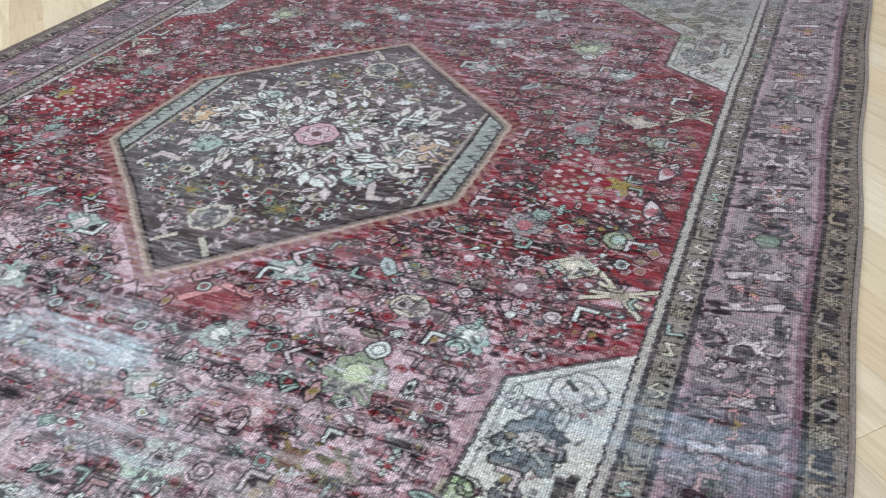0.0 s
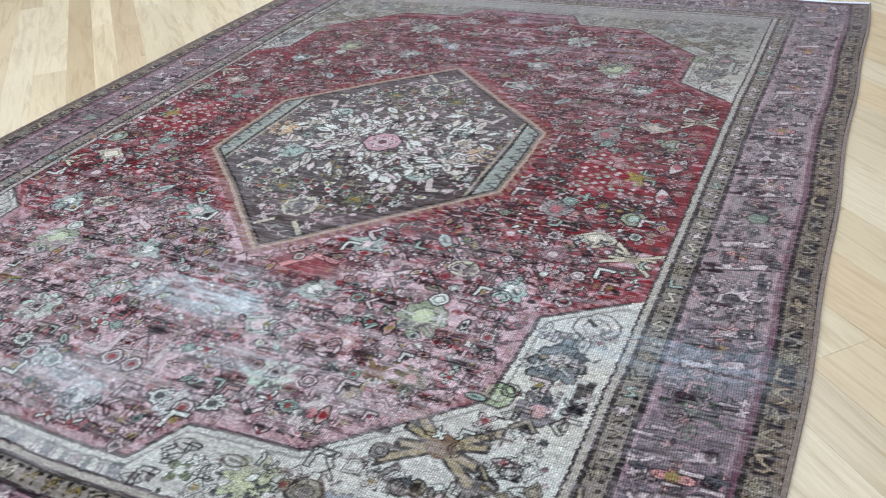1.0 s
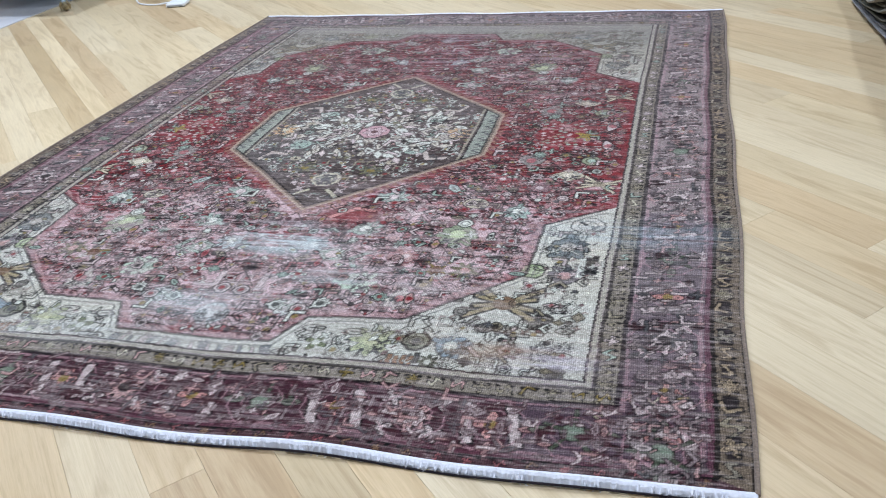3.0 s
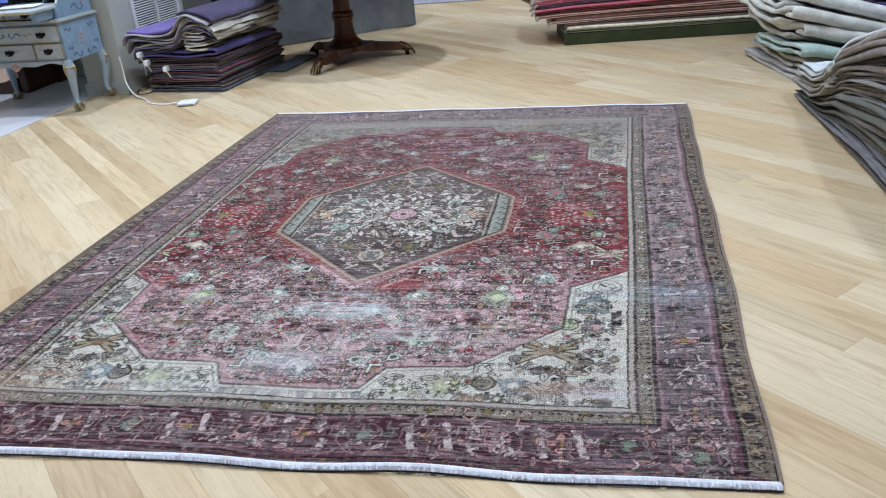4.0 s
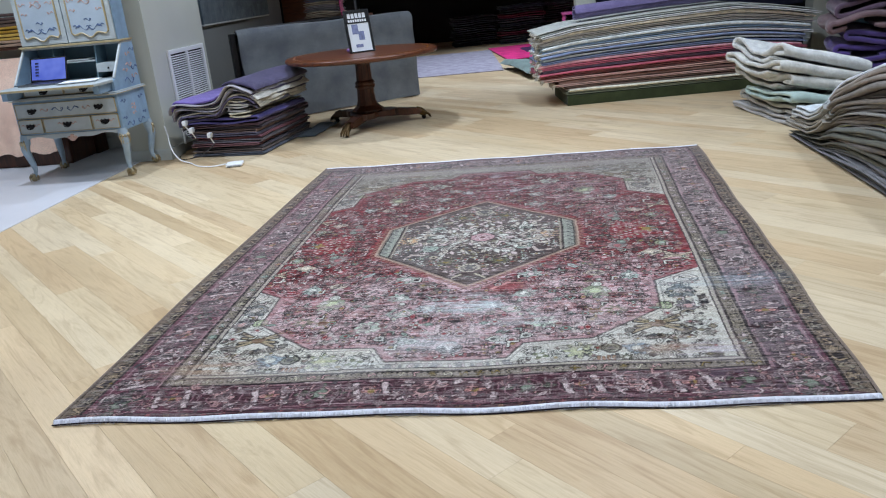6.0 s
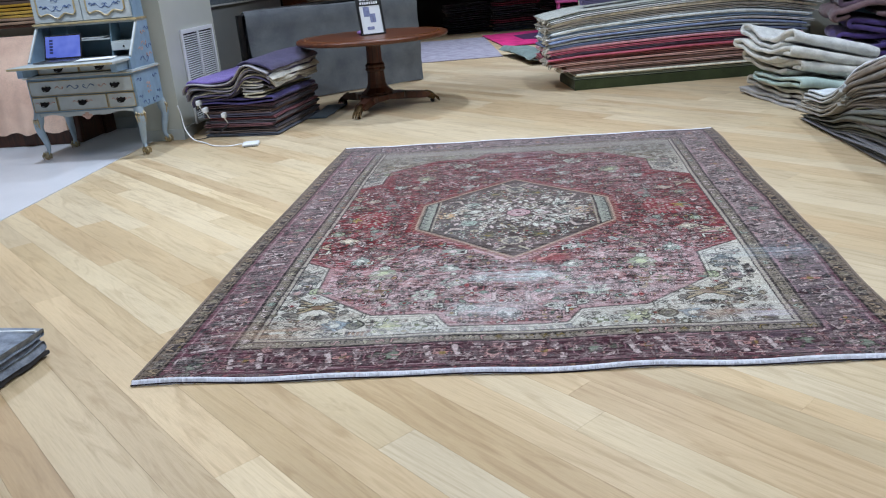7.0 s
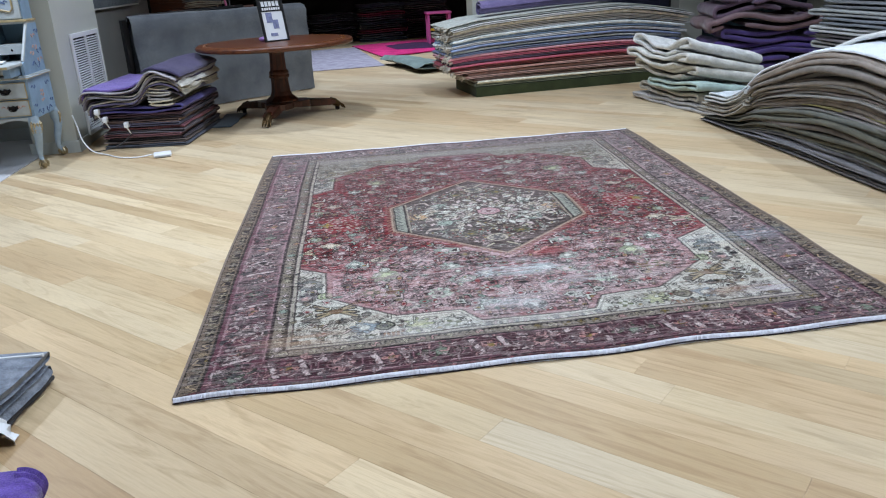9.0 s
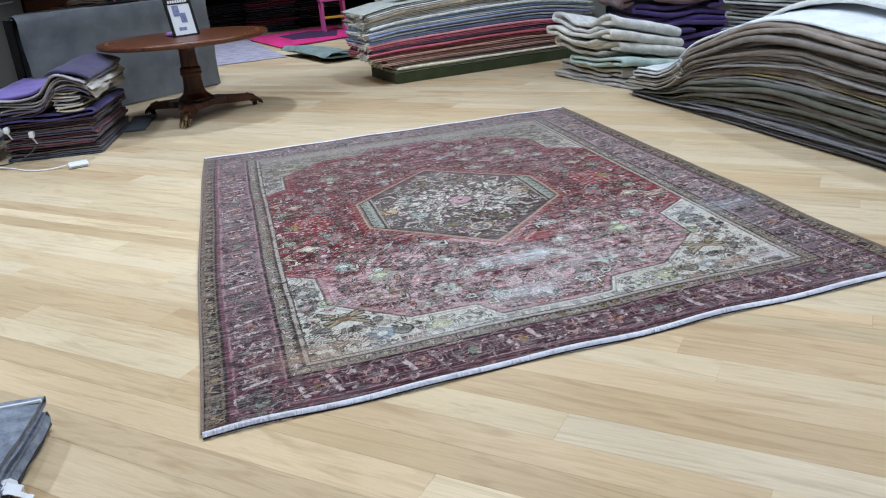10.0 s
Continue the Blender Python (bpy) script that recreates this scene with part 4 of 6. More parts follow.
def build_rug():
    nx, ny = 980, 1260
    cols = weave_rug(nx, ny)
    u, v = np.meshgrid(np.linspace(0, 1, nx), np.linspace(0, 1, ny))
    x, y, z = rug_place(u, v)
    top = np.stack([x, y, z], -1).reshape(-1, 3)
    quads = np.arange(nx * ny).reshape(ny, nx)
    faces = np.stack([quads[:-1, :-1], quads[:-1, 1:], quads[1:, 1:], quads[1:, :-1]], -1).reshape(-1, 4)
    rim = np.concatenate([quads[0, :], quads[1:, -1], quads[-1, -2::-1], quads[-2:0:-1, 0]])
    low = top[rim] * [1, 1, 0] + [0, 0, 0.001]
    start = len(top)
    k = np.arange(len(rim))
    skirt = np.stack([rim, start + k, start + (k + 1) % len(rim), rim[(k + 1) % len(rim)]], -1)
    verts, faces = np.concatenate([top, low]), np.concatenate([faces, skirt])
    me = bpy.data.meshes.new("carpet_body")
    me.vertices.add(len(verts))
    me.vertices.foreach_set("co", verts.astype(np.float32).ravel())
    me.loops.add(faces.size)
    me.loops.foreach_set("vertex_index", faces.astype(np.int32).ravel())
    me.polygons.add(len(faces))
    me.polygons.foreach_set("loop_start", np.arange(0, faces.size, 4, dtype=np.int32))
    me.update(calc_edges=True)
    rgba = np.ones((len(verts), 4), np.float32)
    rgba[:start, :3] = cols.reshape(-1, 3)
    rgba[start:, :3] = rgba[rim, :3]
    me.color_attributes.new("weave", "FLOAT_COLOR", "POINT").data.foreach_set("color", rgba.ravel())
    me.polygons.foreach_set("use_smooth", np.ones(len(faces), bool))
    me.materials.append(rug_material())
    rug = thing("area_rug", "worn red and mauve oriental rug with hexagonal medallion", "rug")
    pile = new("carpet_body", me)
    pile.parent = rug
    # white cotton end finishes: a woven band and a row of short tufts
    white = paint("white_cotton_fringe", lin(220, 220, 228), 0.95, 0.08, 90, 0.7)
    rng = random.Random(8)
    for end, name, wide in ((0.0, "fringe", 0.018), (1.0, "fringe", 0.012)):
        bm, count = bmesh.new(), 700
        sign = -1 if end == 0 else 1
        last = None
        for k in range(count + 1):
            s = k / count
            px, py, pz = (float(c) for c in rug_place(np.array(s), np.array(end)))
            reach = wide * (0.80 + 0.25 * wave(s * 60, end, 2) + rng.uniform(-0.12, 0.16))
            lump = 0.0025 * wave(s * 240, 3, 1) + rng.uniform(0, 0.002)
            ring = [bm.verts.new(c) for c in ((px, py - sign * 0.007, pz + 0.001), (px, py + sign * reach * 0.15, pz + 0.004 + lump), (px, py + sign * reach * 0.55, pz * 0.7 + 0.005 + lump), (px, py + sign * reach * 0.9, 0.006 + lump), (px, py + sign * reach, 0.001))]
            if last:
                for m in range(4):
                    bm.faces.new((last[m], last[m + 1], ring[m + 1], ring[m]))
            last = ring
        for k in range(260):
            s = rng.random()
            px, py, pz = (float(c) for c in rug_place(np.array(s), np.array(end)))
            tip = wide * rng.uniform(0.9, 1.25)
            tube([(px, py + sign * wide * 0.3, pz * 0.6 + 0.007), (px + rng.uniform(-0.006, 0.006), py + sign * tip * 0.8, 0.008), (px + rng.uniform(-0.012, 0.012), py + sign * tip, 0.002)], [0.003, 0.0025, 0.001], 4, bm)
        part(name, bm, white, rug, "white cotton fringe")
    # added dark tube that stands for the shade beneath the near fringe
    bm = tube([tuple(float(c) for c in rug_place(np.array(k / 80), np.array(0.0))) for k in range(81)], 0.0028, 6)
    bmesh.ops.translate(bm, vec=(0, -0.020, -0.006), verts=bm.verts)
    part("binding", bm, cloth("fringe_shade_black", lin(34, 28, 34)), rug, "dark strip for the shade under the near fringe")
    for s, name in ((0.0, "selvedge"), (1.0, "selvedge")):
        bm = tube([tuple(float(c) for c in rug_place(np.array(s), np.array(k / 90))) for k in range(91)], 0.0055, 6)
        part(name, bm, cloth("tan_overcast_edge", lin(120, 104, 92), None, 70), rug, "overcast side edge", True)


build_rug()

# ---- secretary desk ----


def cabriole(x, y, sx, sy, desk):
    """A cabriole leg with a gilt acanthus knee and a claw foot; sx, sy point outwards."""
    line = [(x, y, 0.40), (x + 0.012 * sx, y + 0.012 * sy, 0.33), (x + 0.018 * sx, y + 0.018 * sy, 0.27), (x - 0.002 * sx, y - 0.002 * sy, 0.15),
            (x - 0.006 * sx, y - 0.006 * sy, 0.08), (x + 0.010 * sx, y + 0.010 * sy, 0.045)]
    pts = bend(line, 4)
    n = len(pts)
    radii = [np.interp(i / (n - 1), [0, 0.2, 0.4, 0.75, 0.9, 1], [0.040, 0.042, 0.034, 0.018, 0.017, 0.022]) for i in range(n)]
    leg = part("leg", tube(pts, [float(r) for r in radii], 10), LEG_PAINT, desk, "", True)
    bm = bmesh.new()
    fx, fy = x + 0.012 * sx, y + 0.012 * sy
    bmesh.ops.create_uvsphere(bm, u_segments=10, v_segments=7, radius=0.027, matrix=Matrix.Translation((fx, fy, 0.024)))
    for k in range(4):
        ang = math.pi / 4 + k * math.pi / 2
        tube([(fx + 0.016 * math.cos(ang), fy + 0.016 * math.sin(ang), 0.062), (fx + 0.034 * math.cos(ang), fy + 0.034 * math.sin(ang), 0.034),
              (fx + 0.032 * math.cos(ang), fy + 0.032 * math.sin(ang), 0.004)], [0.012, 0.010, 0.005], 6, bm)
    part("claw_foot", bm, GILT, leg, "gilt ball-and-claw foot", True)
    bm = bmesh.new()
    for k in range(-2, 3):
        ang = math.atan2(sy, sx) + 0.42 * k
        c, s = math.cos(ang), math.sin(ang)
        tube([(x + 0.036 * c, y + 0.036 * s, 0.375), (x + 0.052 * c, y + 0.052 * s, 0.345), (x + 0.048 * c, y + 0.048 * s, 0.30 - 0.012 * (2 - abs(k))), (x + 0.040 * c, y + 0.040 * s, 0.27 - 0.016 * (2 - abs(k)))],
             [0.006, 0.011, 0.009, 0.003], 6, bm)
    part("knee_carving", bm, GILT, leg, "gilt acanthus knee carving", True)


def pull(x, z, y, parent):
    """A bat-wing back plate with a drop handle."""
    bm = prism([(x - 0.045, z + 0.004), (x - 0.034, z + 0.020), (x - 0.014, z + 0.012), (x, z + 0.024), (x + 0.014, z + 0.012), (x + 0.034, z + 0.020), (x + 0.045, z + 0.004),
                (x + 0.026, z - 0.012), (x, z - 0.022), (x - 0.026, z - 0.012)], y - 0.003, y, "y")
    tube(bend([(x - 0.03, y - 0.006, z + 0.006), (x - 0.026, y - 0.014, z - 0.014), (x, y - 0.016, z - 0.022), (x + 0.026, y - 0.014, z - 0.014), (x + 0.03, y - 0.006, z + 0.006)], 4), 0.004, 6, bm)
    part("handle", bm, IRON, parent, "dark iron drop handle")


def scrolls(parent, places, material, plane):
    """Thin raised strokes of painted flourishes: S curves and dots on a panel; plane puts (u, v) on it."""
    for u, v, size, flip in places:
        pts = [(u - 0.8 * size * flip, v + 0.25 * size), (u - size * flip, v), (u - 0.4 * size * flip, v + 0.35 * size), (u, v), (u + 0.45 * size * flip, v - 0.32 * size), (u + size * flip, v + 0.05 * size), (u + 0.8 * size * flip, v + 0.30 * size), (u + 0.6 * size * flip, v + 0.1 * size)]
        line = bend([(a, b, 0) for a, b in pts], 3)
        fat = [0.0016 + 0.003 * abs(math.sin(2.2 * math.pi * k / len(line))) for k in range(len(line))]
        part("painted_scroll", tube([plane(*p[:2]) for p in line], fat, 5), material, parent, "hand-painted scroll decoration")


def drawer(desk, x0, x1, z0, z1, y, handles, decor=True):
    d = part("drawer", box(x0 + 0.004, x1 - 0.004, y - 0.012, y + 0.02, z0 + 0.004, z1 - 0.004, 0.004), PALE_PAINT, desk, "cream painted drawer front")
    bm = bmesh.new()
    for a0, a1, b0, b1 in ((x0, x1, z0, z0 + 0.005), (x0, x1, z1 - 0.005, z1), (x0, x0 + 0.005, z0, z1), (x1 - 0.005, x1, z0, z1)):
        box(a0, a1, y - 0.016, y - 0.002, b0, b1, 0.001, bm)
    part("gold_edge", bm, GOLD_PAINT, d, "gold painted edge")
    for x, z in handles:
        pull(x, z, y - 0.013, d)
    if decor:
        mid, zc = (x0 + x1) / 2, (z0 + z1) / 2
        wide = x1 - x0
        plane = lambda u, v: (u, y - 0.0125, v)
        if wide > 0.6:
            scrolls(d, [(mid - 0.07, zc, 0.05, 1), (mid + 0.07, zc, 0.05, -1)], SCROLL_BLUE, plane)
            scrolls(d, [(mid - 0.19, zc, 0.035, 1), (mid + 0.19, zc, 0.035, -1)], SCROLL_PINK, plane)
        else:
            scrolls(d, [(mid - 0.06, zc + 0.01, 0.025, 1), (mid + 0.06, zc + 0.01, 0.025, -1)], SCROLL_PINK, plane)


def secretary():
    desk = thing("secretary_desk", "powder-blue painted secretary desk with gilt trim and open flap", "desk", (-2.14, 4.27, 0.006))
    for x, y, sx, sy in ((-0.44, -0.225, -1, -1), (0.44, -0.225, 1, -1), (-0.44, 0.235, -1, 1), (0.44, 0.235, 1, 1)):
        cabriole(x, y, sx, sy, desk)
    half = 0.47
    part("case", box(-half, half, -0.245, 0.26, 0.385, 0.69, 0.006), BLUE_PAINT, desk, "blue painted lower case")
    edge = [(-half, 0.40), (half, 0.40)]
    lower = []
    for k in range(25):
        t = k / 24
        x = half - 0.94 * t
        lower.append((x, 0.372 - 0.012 * math.cos(t * 6 * math.pi) - 0.028 * math.exp(-((t - 0.5) / 0.07) ** 2)))
    part("apron", prism(edge + lower, -0.252, -0.236, "y"), PALE_PAINT, desk, "scalloped painted apron")
    bm = bmesh.new()
    for x, z, r in ((0, 0.352, 0.03), (-0.03, 0.362, 0.018), (0.03, 0.362, 0.018), (0, 0.375, 0.022)):
        bmesh.ops.create_uvsphere(bm, u_segments=10, v_segments=6, radius=r, matrix=Matrix.Translation((x, -0.25, z)) @ Matrix.Diagonal((1, 0.35, 0.8, 1)))
    part("shell_carving", bm, SCROLL_PINK, desk, "carved shell on the apron", True)
    drawer(desk, -0.45, 0.45, 0.545, 0.668, -0.246, [(-0.30, 0.605), (0.30, 0.605)])
    drawer(desk, -0.45, -0.235, 0.415, 0.535, -0.246, [(-0.345, 0.478)])
    drawer(desk, -0.225, 0.205, 0.415, 0.535, -0.246, [(-0.01, 0.478)])
    drawer(desk, 0.215, 0.45, 0.415, 0.535, -0.246, [(0.33, 0.478)])
    bm = box(-half - 0.018, half + 0.018, -0.265, 0.27, 0.690, 0.704, 0.004)
    box(-half - 0.008, half + 0.008, -0.255, 0.265, 0.704, 0.714, 0.003, bm)
    part("waist_moulding", bm, PALE_PAINT, desk, "cream moulding with gold line")
    part("gold_line", box(-half - 0.019, half + 0.019, -0.2665, 0.2705, 0.694, 0.698), GOLD_PAINT, desk)
    # upper case: sloping cheeks round an open writing compartment
    cheek = [(-0.215, 0.714), (0.25, 0.714), (0.25, 1.085), (0.06, 1.085), (-0.175, 0.815), (-0.215, 0.80)]
    for x0 in (-0.455, 0.433):
        ob = part("side_panel", prism(cheek, x0, x0 + 0.022, "x"), BLUE_PAINT, desk, "blue painted sloping side")
        bm = tube([(x0 + 0.011, -0.178, 0.818), (x0 + 0.011, 0.058, 1.088)], 0.012, 6)
        part("lit_edge", bm, PALE_PAINT, ob)
    side = lambda u, v: (0.4565, u, v)
    scrolls(desk, [(0.10, 0.90, 0.05, 1), (0.12, 0.99, 0.04, -1), (0.02, 0.86, 0.04, 1), (0.17, 0.80, 0.05, -1)], SCROLL_PINK, side)
    scrolls(desk, [(0.06, 0.77, 0.08, 1), (0.19, 0.87, 0.05, -1), (0.20, 1.02, 0.04, 1)], SCROLL_BLUE, side)
    low = lambda u, v: (0.4715, u, v)
    scrolls(desk, [(0.0, 0.54, 0.035, 1), (0.0, 0.50, 0.03, -1), (0.0, 0.57, 0.03, 1)], SCROLL_PINK, low)
    scrolls(desk, [(-0.10, 0.42, 0.06, 1), (0.10, 0.42, 0.06, -1), (-0.16, 0.62, 0.04, 1), (0.16, 0.62, 0.04, -1), (-0.18, 0.48, 0.03, 1), (0.18, 0.48, 0.03, 1)], SCROLL_BLUE, low)
    part("back_panel", box(-0.433, 0.433, 0.235, 0.25, 0.714, 1.085), INNER_PAINT, desk)
    part("writing_bed", box(-0.433, 0.433, -0.205, 0.235, 0.790, 0.806), PALE_PAINT, desk, "pale writing surface")
    part("top_board", box(-0.455, 0.455, 0.05, 0.25, 1.085, 1.10, 0.003), PALE_PAINT, desk)
    for x in (-0.19, 0.20):
        part("divider", prism([(0.02, 0.806), (0.235, 0.806), (0.235, 1.085), (0.08, 1.085)], x - 0.006, x + 0.006, "x"), INNER_PAINT, desk)
    part("shelf", box(-0.184, 0.194, 0.04, 0.235, 0.955, 0.965), PALE_PAINT, desk)
    part("shelf", box(0.206, 0.433, 0.02, 0.235, 0.925, 0.935), PALE_PAINT, desk)
    small = part("small_drawer", box(0.21, 0.43, 0.01, 0.2, 0.86, 0.924, 0.003), PALE_PAINT, desk, "small cream inner drawer")
    part("knob", lathe([(0.004, 0), (0.009, 0.006), (0.006, 0.014)], 10, at=(0, 0, 0)), IRON, small).matrix_local = pose(0.32, 0.01, 0.892, 90, 0, 0)
    drawer(desk, -0.36, -0.005, 0.722, 0.785, -0.205, [(-0.18, 0.756)], False)
    drawer(desk, 0.005, 0.36, 0.722, 0.785, -0.205, [(0.18, 0.756)], False)
    for x in (-0.40, 0.40):
        part("loper", box(x - 0.025, x + 0.025, -0.42, -0.16, 0.720, 0.787, 0.004), BLUE_PAINT, desk, "pull-out flap support")
    flap = part("drop_flap", box(-0.433, 0.45, -0.53, -0.205, 0.790, 0.812, 0.005), PALE_PAINT, desk, "lowered writing flap, cream painted")
    part("gold_edge", box(-0.436, 0.453, -0.534, -0.530, 0.793, 0.809, 0.001), GOLD_PAINT, flap)
    # bookcase top with two panelled doors
    part("bookcase", box(-0.44, 0.44, 0.05, 0.25, 1.115, 1.80, 0.005), BLUE_PAINT, desk, "blue painted upper bookcase")
    part("cornice", box(-0.462, 0.462, 0.025, 0.255, 1.10, 1.118, 0.004), GOLD_PAINT, desk, "gold painted moulding")
    for x0, x1 in ((-0.43, -0.004), (0.004, 0.43)):
        door = part("door", box(x0, x1, 0.034, 0.05, 1.124, 1.79, 0.003), PALE_PAINT, desk, "cream painted cupboard door")
        mid, w = (x0 + x1) / 2, 0.165
        arch = [(mid - w, 1.74), (mid - w, 1.20)] + [(mid - w + 2 * w * k / 16, 1.185 - 0.022 * math.sin(math.pi * k / 16) * math.cos(2 * math.pi * k / 8) - 0.010 * math.sin(math.pi * k / 16)) for k in range(1, 16)] + [(mid + w, 1.20), (mid + w, 1.74)]
        part("door_panel", prism(arch, 0.028, 0.034, "y"), paint("pale_panel_paint", lin(172, 184, 194), 0.5, 0.08), door, "pale blue arched panel")
        part("gilt_bead", tube([(a, 0.029, b) for a, b in arch], 0.008, 6), GOLD_PAINT, door, "raised gold moulding", True)
        face = lambda u, v: (u, 0.0275, v)
        scrolls(door, [(mid - 0.06, 1.235, 0.06, 1), (mid + 0.06, 1.235, 0.06, -1), (mid - 0.11, 1.25, 0.03, 1), (mid + 0.11, 1.25, 0.03, -1), (mid, 1.30, 0.03, 1)], SCROLL_BLUE, face)
        scrolls(door, [(mid - 0.12, 1.38, 0.025, 1), (mid + 0.12, 1.38, 0.025, -1), (mid - 0.12, 1.46, 0.03, -1), (mid + 0.12, 1.46, 0.03, 1), (mid, 1.44, 0.05, 1), (mid, 1.47, 0.04, -1)], SCROLL_PINK, face)


secretary()


def laptop():
    it = thing("laptop", "open laptop with a lit blue screen on the desk flap", "laptop", (-2.31, 4.06, 0.820), 4)
    part("base", box(-0.16, 0.16, -0.11, 0.11, 0, 0.014, 0.004), STEEL, it)
    part("keyboard", box(-0.14, 0.14, -0.02, 0.085, 0.0142, 0.016, 0.001), BLACK_PLASTIC, it, "black keyboard")
    lid = part("lid", box(-0.16, 0.16, 0, 0.008, 0, 0.21, 0.003), BLACK_PLASTIC, it, "black-framed screen lid")
    lid.matrix_local = pose(0, 0.108, 0.014, -22, 0, 0)
    glow = Nodes("blue_screen")
    t = glow.noise(glow.mapped(), 6, 2)
    col = glow.ramp(t, (0.3, lin(70, 92, 200)), (0.7, lin(112, 132, 224)))
    glow.join(col, glow.bsdf.inputs["Emission Color"])
    glow.bsdf.inputs["Emission Strength"].default_value = 0.9
    scr = part("screen", box(-0.148, 0.148, -0.0015, 0.0, 0.014, 0.198), glow.done((0.02, 0.02, 0.03), 0.2), lid, "blue lit display")
    bm = bmesh.new()
    for k in range(5):
        box(-0.115, -0.085, -0.003, -0.0016, 0.05 + k * 0.026, 0.066 + k * 0.026, bm=bm)
    box(-0.148, -0.06, -0.0025, -0.0016, 0.014, 0.02, bm=bm)
    part("window_bar", bm, paint("dark_screen_bars", lin(40, 46, 84), 0.3), lid)


laptop()
for x, y, z, turn, wide, deep, label in ((-1.98, 4.03, 0.820, 14, 0.30, 0.2, "loose white papers on the writing flap"), (-2.15, 4.42, 0.972, 4, 0.24, 0.16, "small pile of envelopes on the inner shelf")):
    bm = bmesh.new()
    for k in range(4):
        box(-wide / 2 + 0.008 * k, wide / 2 + 0.006 * k, -deep / 2 - 0.006 * k, deep / 2, 0.003 * k, 0.003 * k + 0.0025, bm=bm)
    ob = solid("papers", bm, PAPER, label, "papers")
    ob.matrix_world = pose(x, y, z, 0, 0, turn)

# ---- peach covered seat beside the desk ----
seat = thing("covered_sofa", "sofa under a peach cloth cover with dark wooden plinth", "sofa", (-3.35, 4.95, 0.006))
PEACH = cloth("peach_slip_cover", lin(214, 184, 164), lin(186, 150, 132), 3, 0.9, 0.2)
bm = bmesh.new()
rows = []
for k in range(49):
    u = k / 48
    x = -0.75 + 1.4 * u
    fold = 0.018 * math.sin(u * 46) + 0.012 * math.sin(u * 19 + 1)
    rows.append([bm.verts.new(c) for c in ((x, -0.30 - fold, 0.13 + 0.015 * math.sin(u * 33)), (x, -0.27 - fold * 0.7, 0.40), (x, -0.24, 0.62 + fold * 0.4), (x, -0.14, 0.70), (x, 0.12, 0.96 + fold * 0.3), (x, 0.18, 1.0), (x, 0.3, 0.98), (x, 0.32, 0.13))])
for a, b in zip(rows, rows[1:]):
    for i in range(7):
        bm.faces.new((a[i], b[i], b[i + 1], a[i + 1]))
bm.faces.new(rows[0])
bm.faces.new(rows[-1][::-1])
bmesh.ops.recalc_face_normals(bm, faces=bm.faces)
part("cover", bm, PEACH, seat, "peach cloth cover with soft folds", True)
part("plinth", box(-0.7, 0.63, -0.24, 0.30, 0.0, 0.14, 0.01), DARK_WOOD, seat, "dark wooden plinth")
part("end_post", box(0.64, 0.72, -0.22, 0.28, 0.0, 0.50, 0.015), DARK_WOOD, seat, "dark wooden end post")

# ---- pedestal table ----


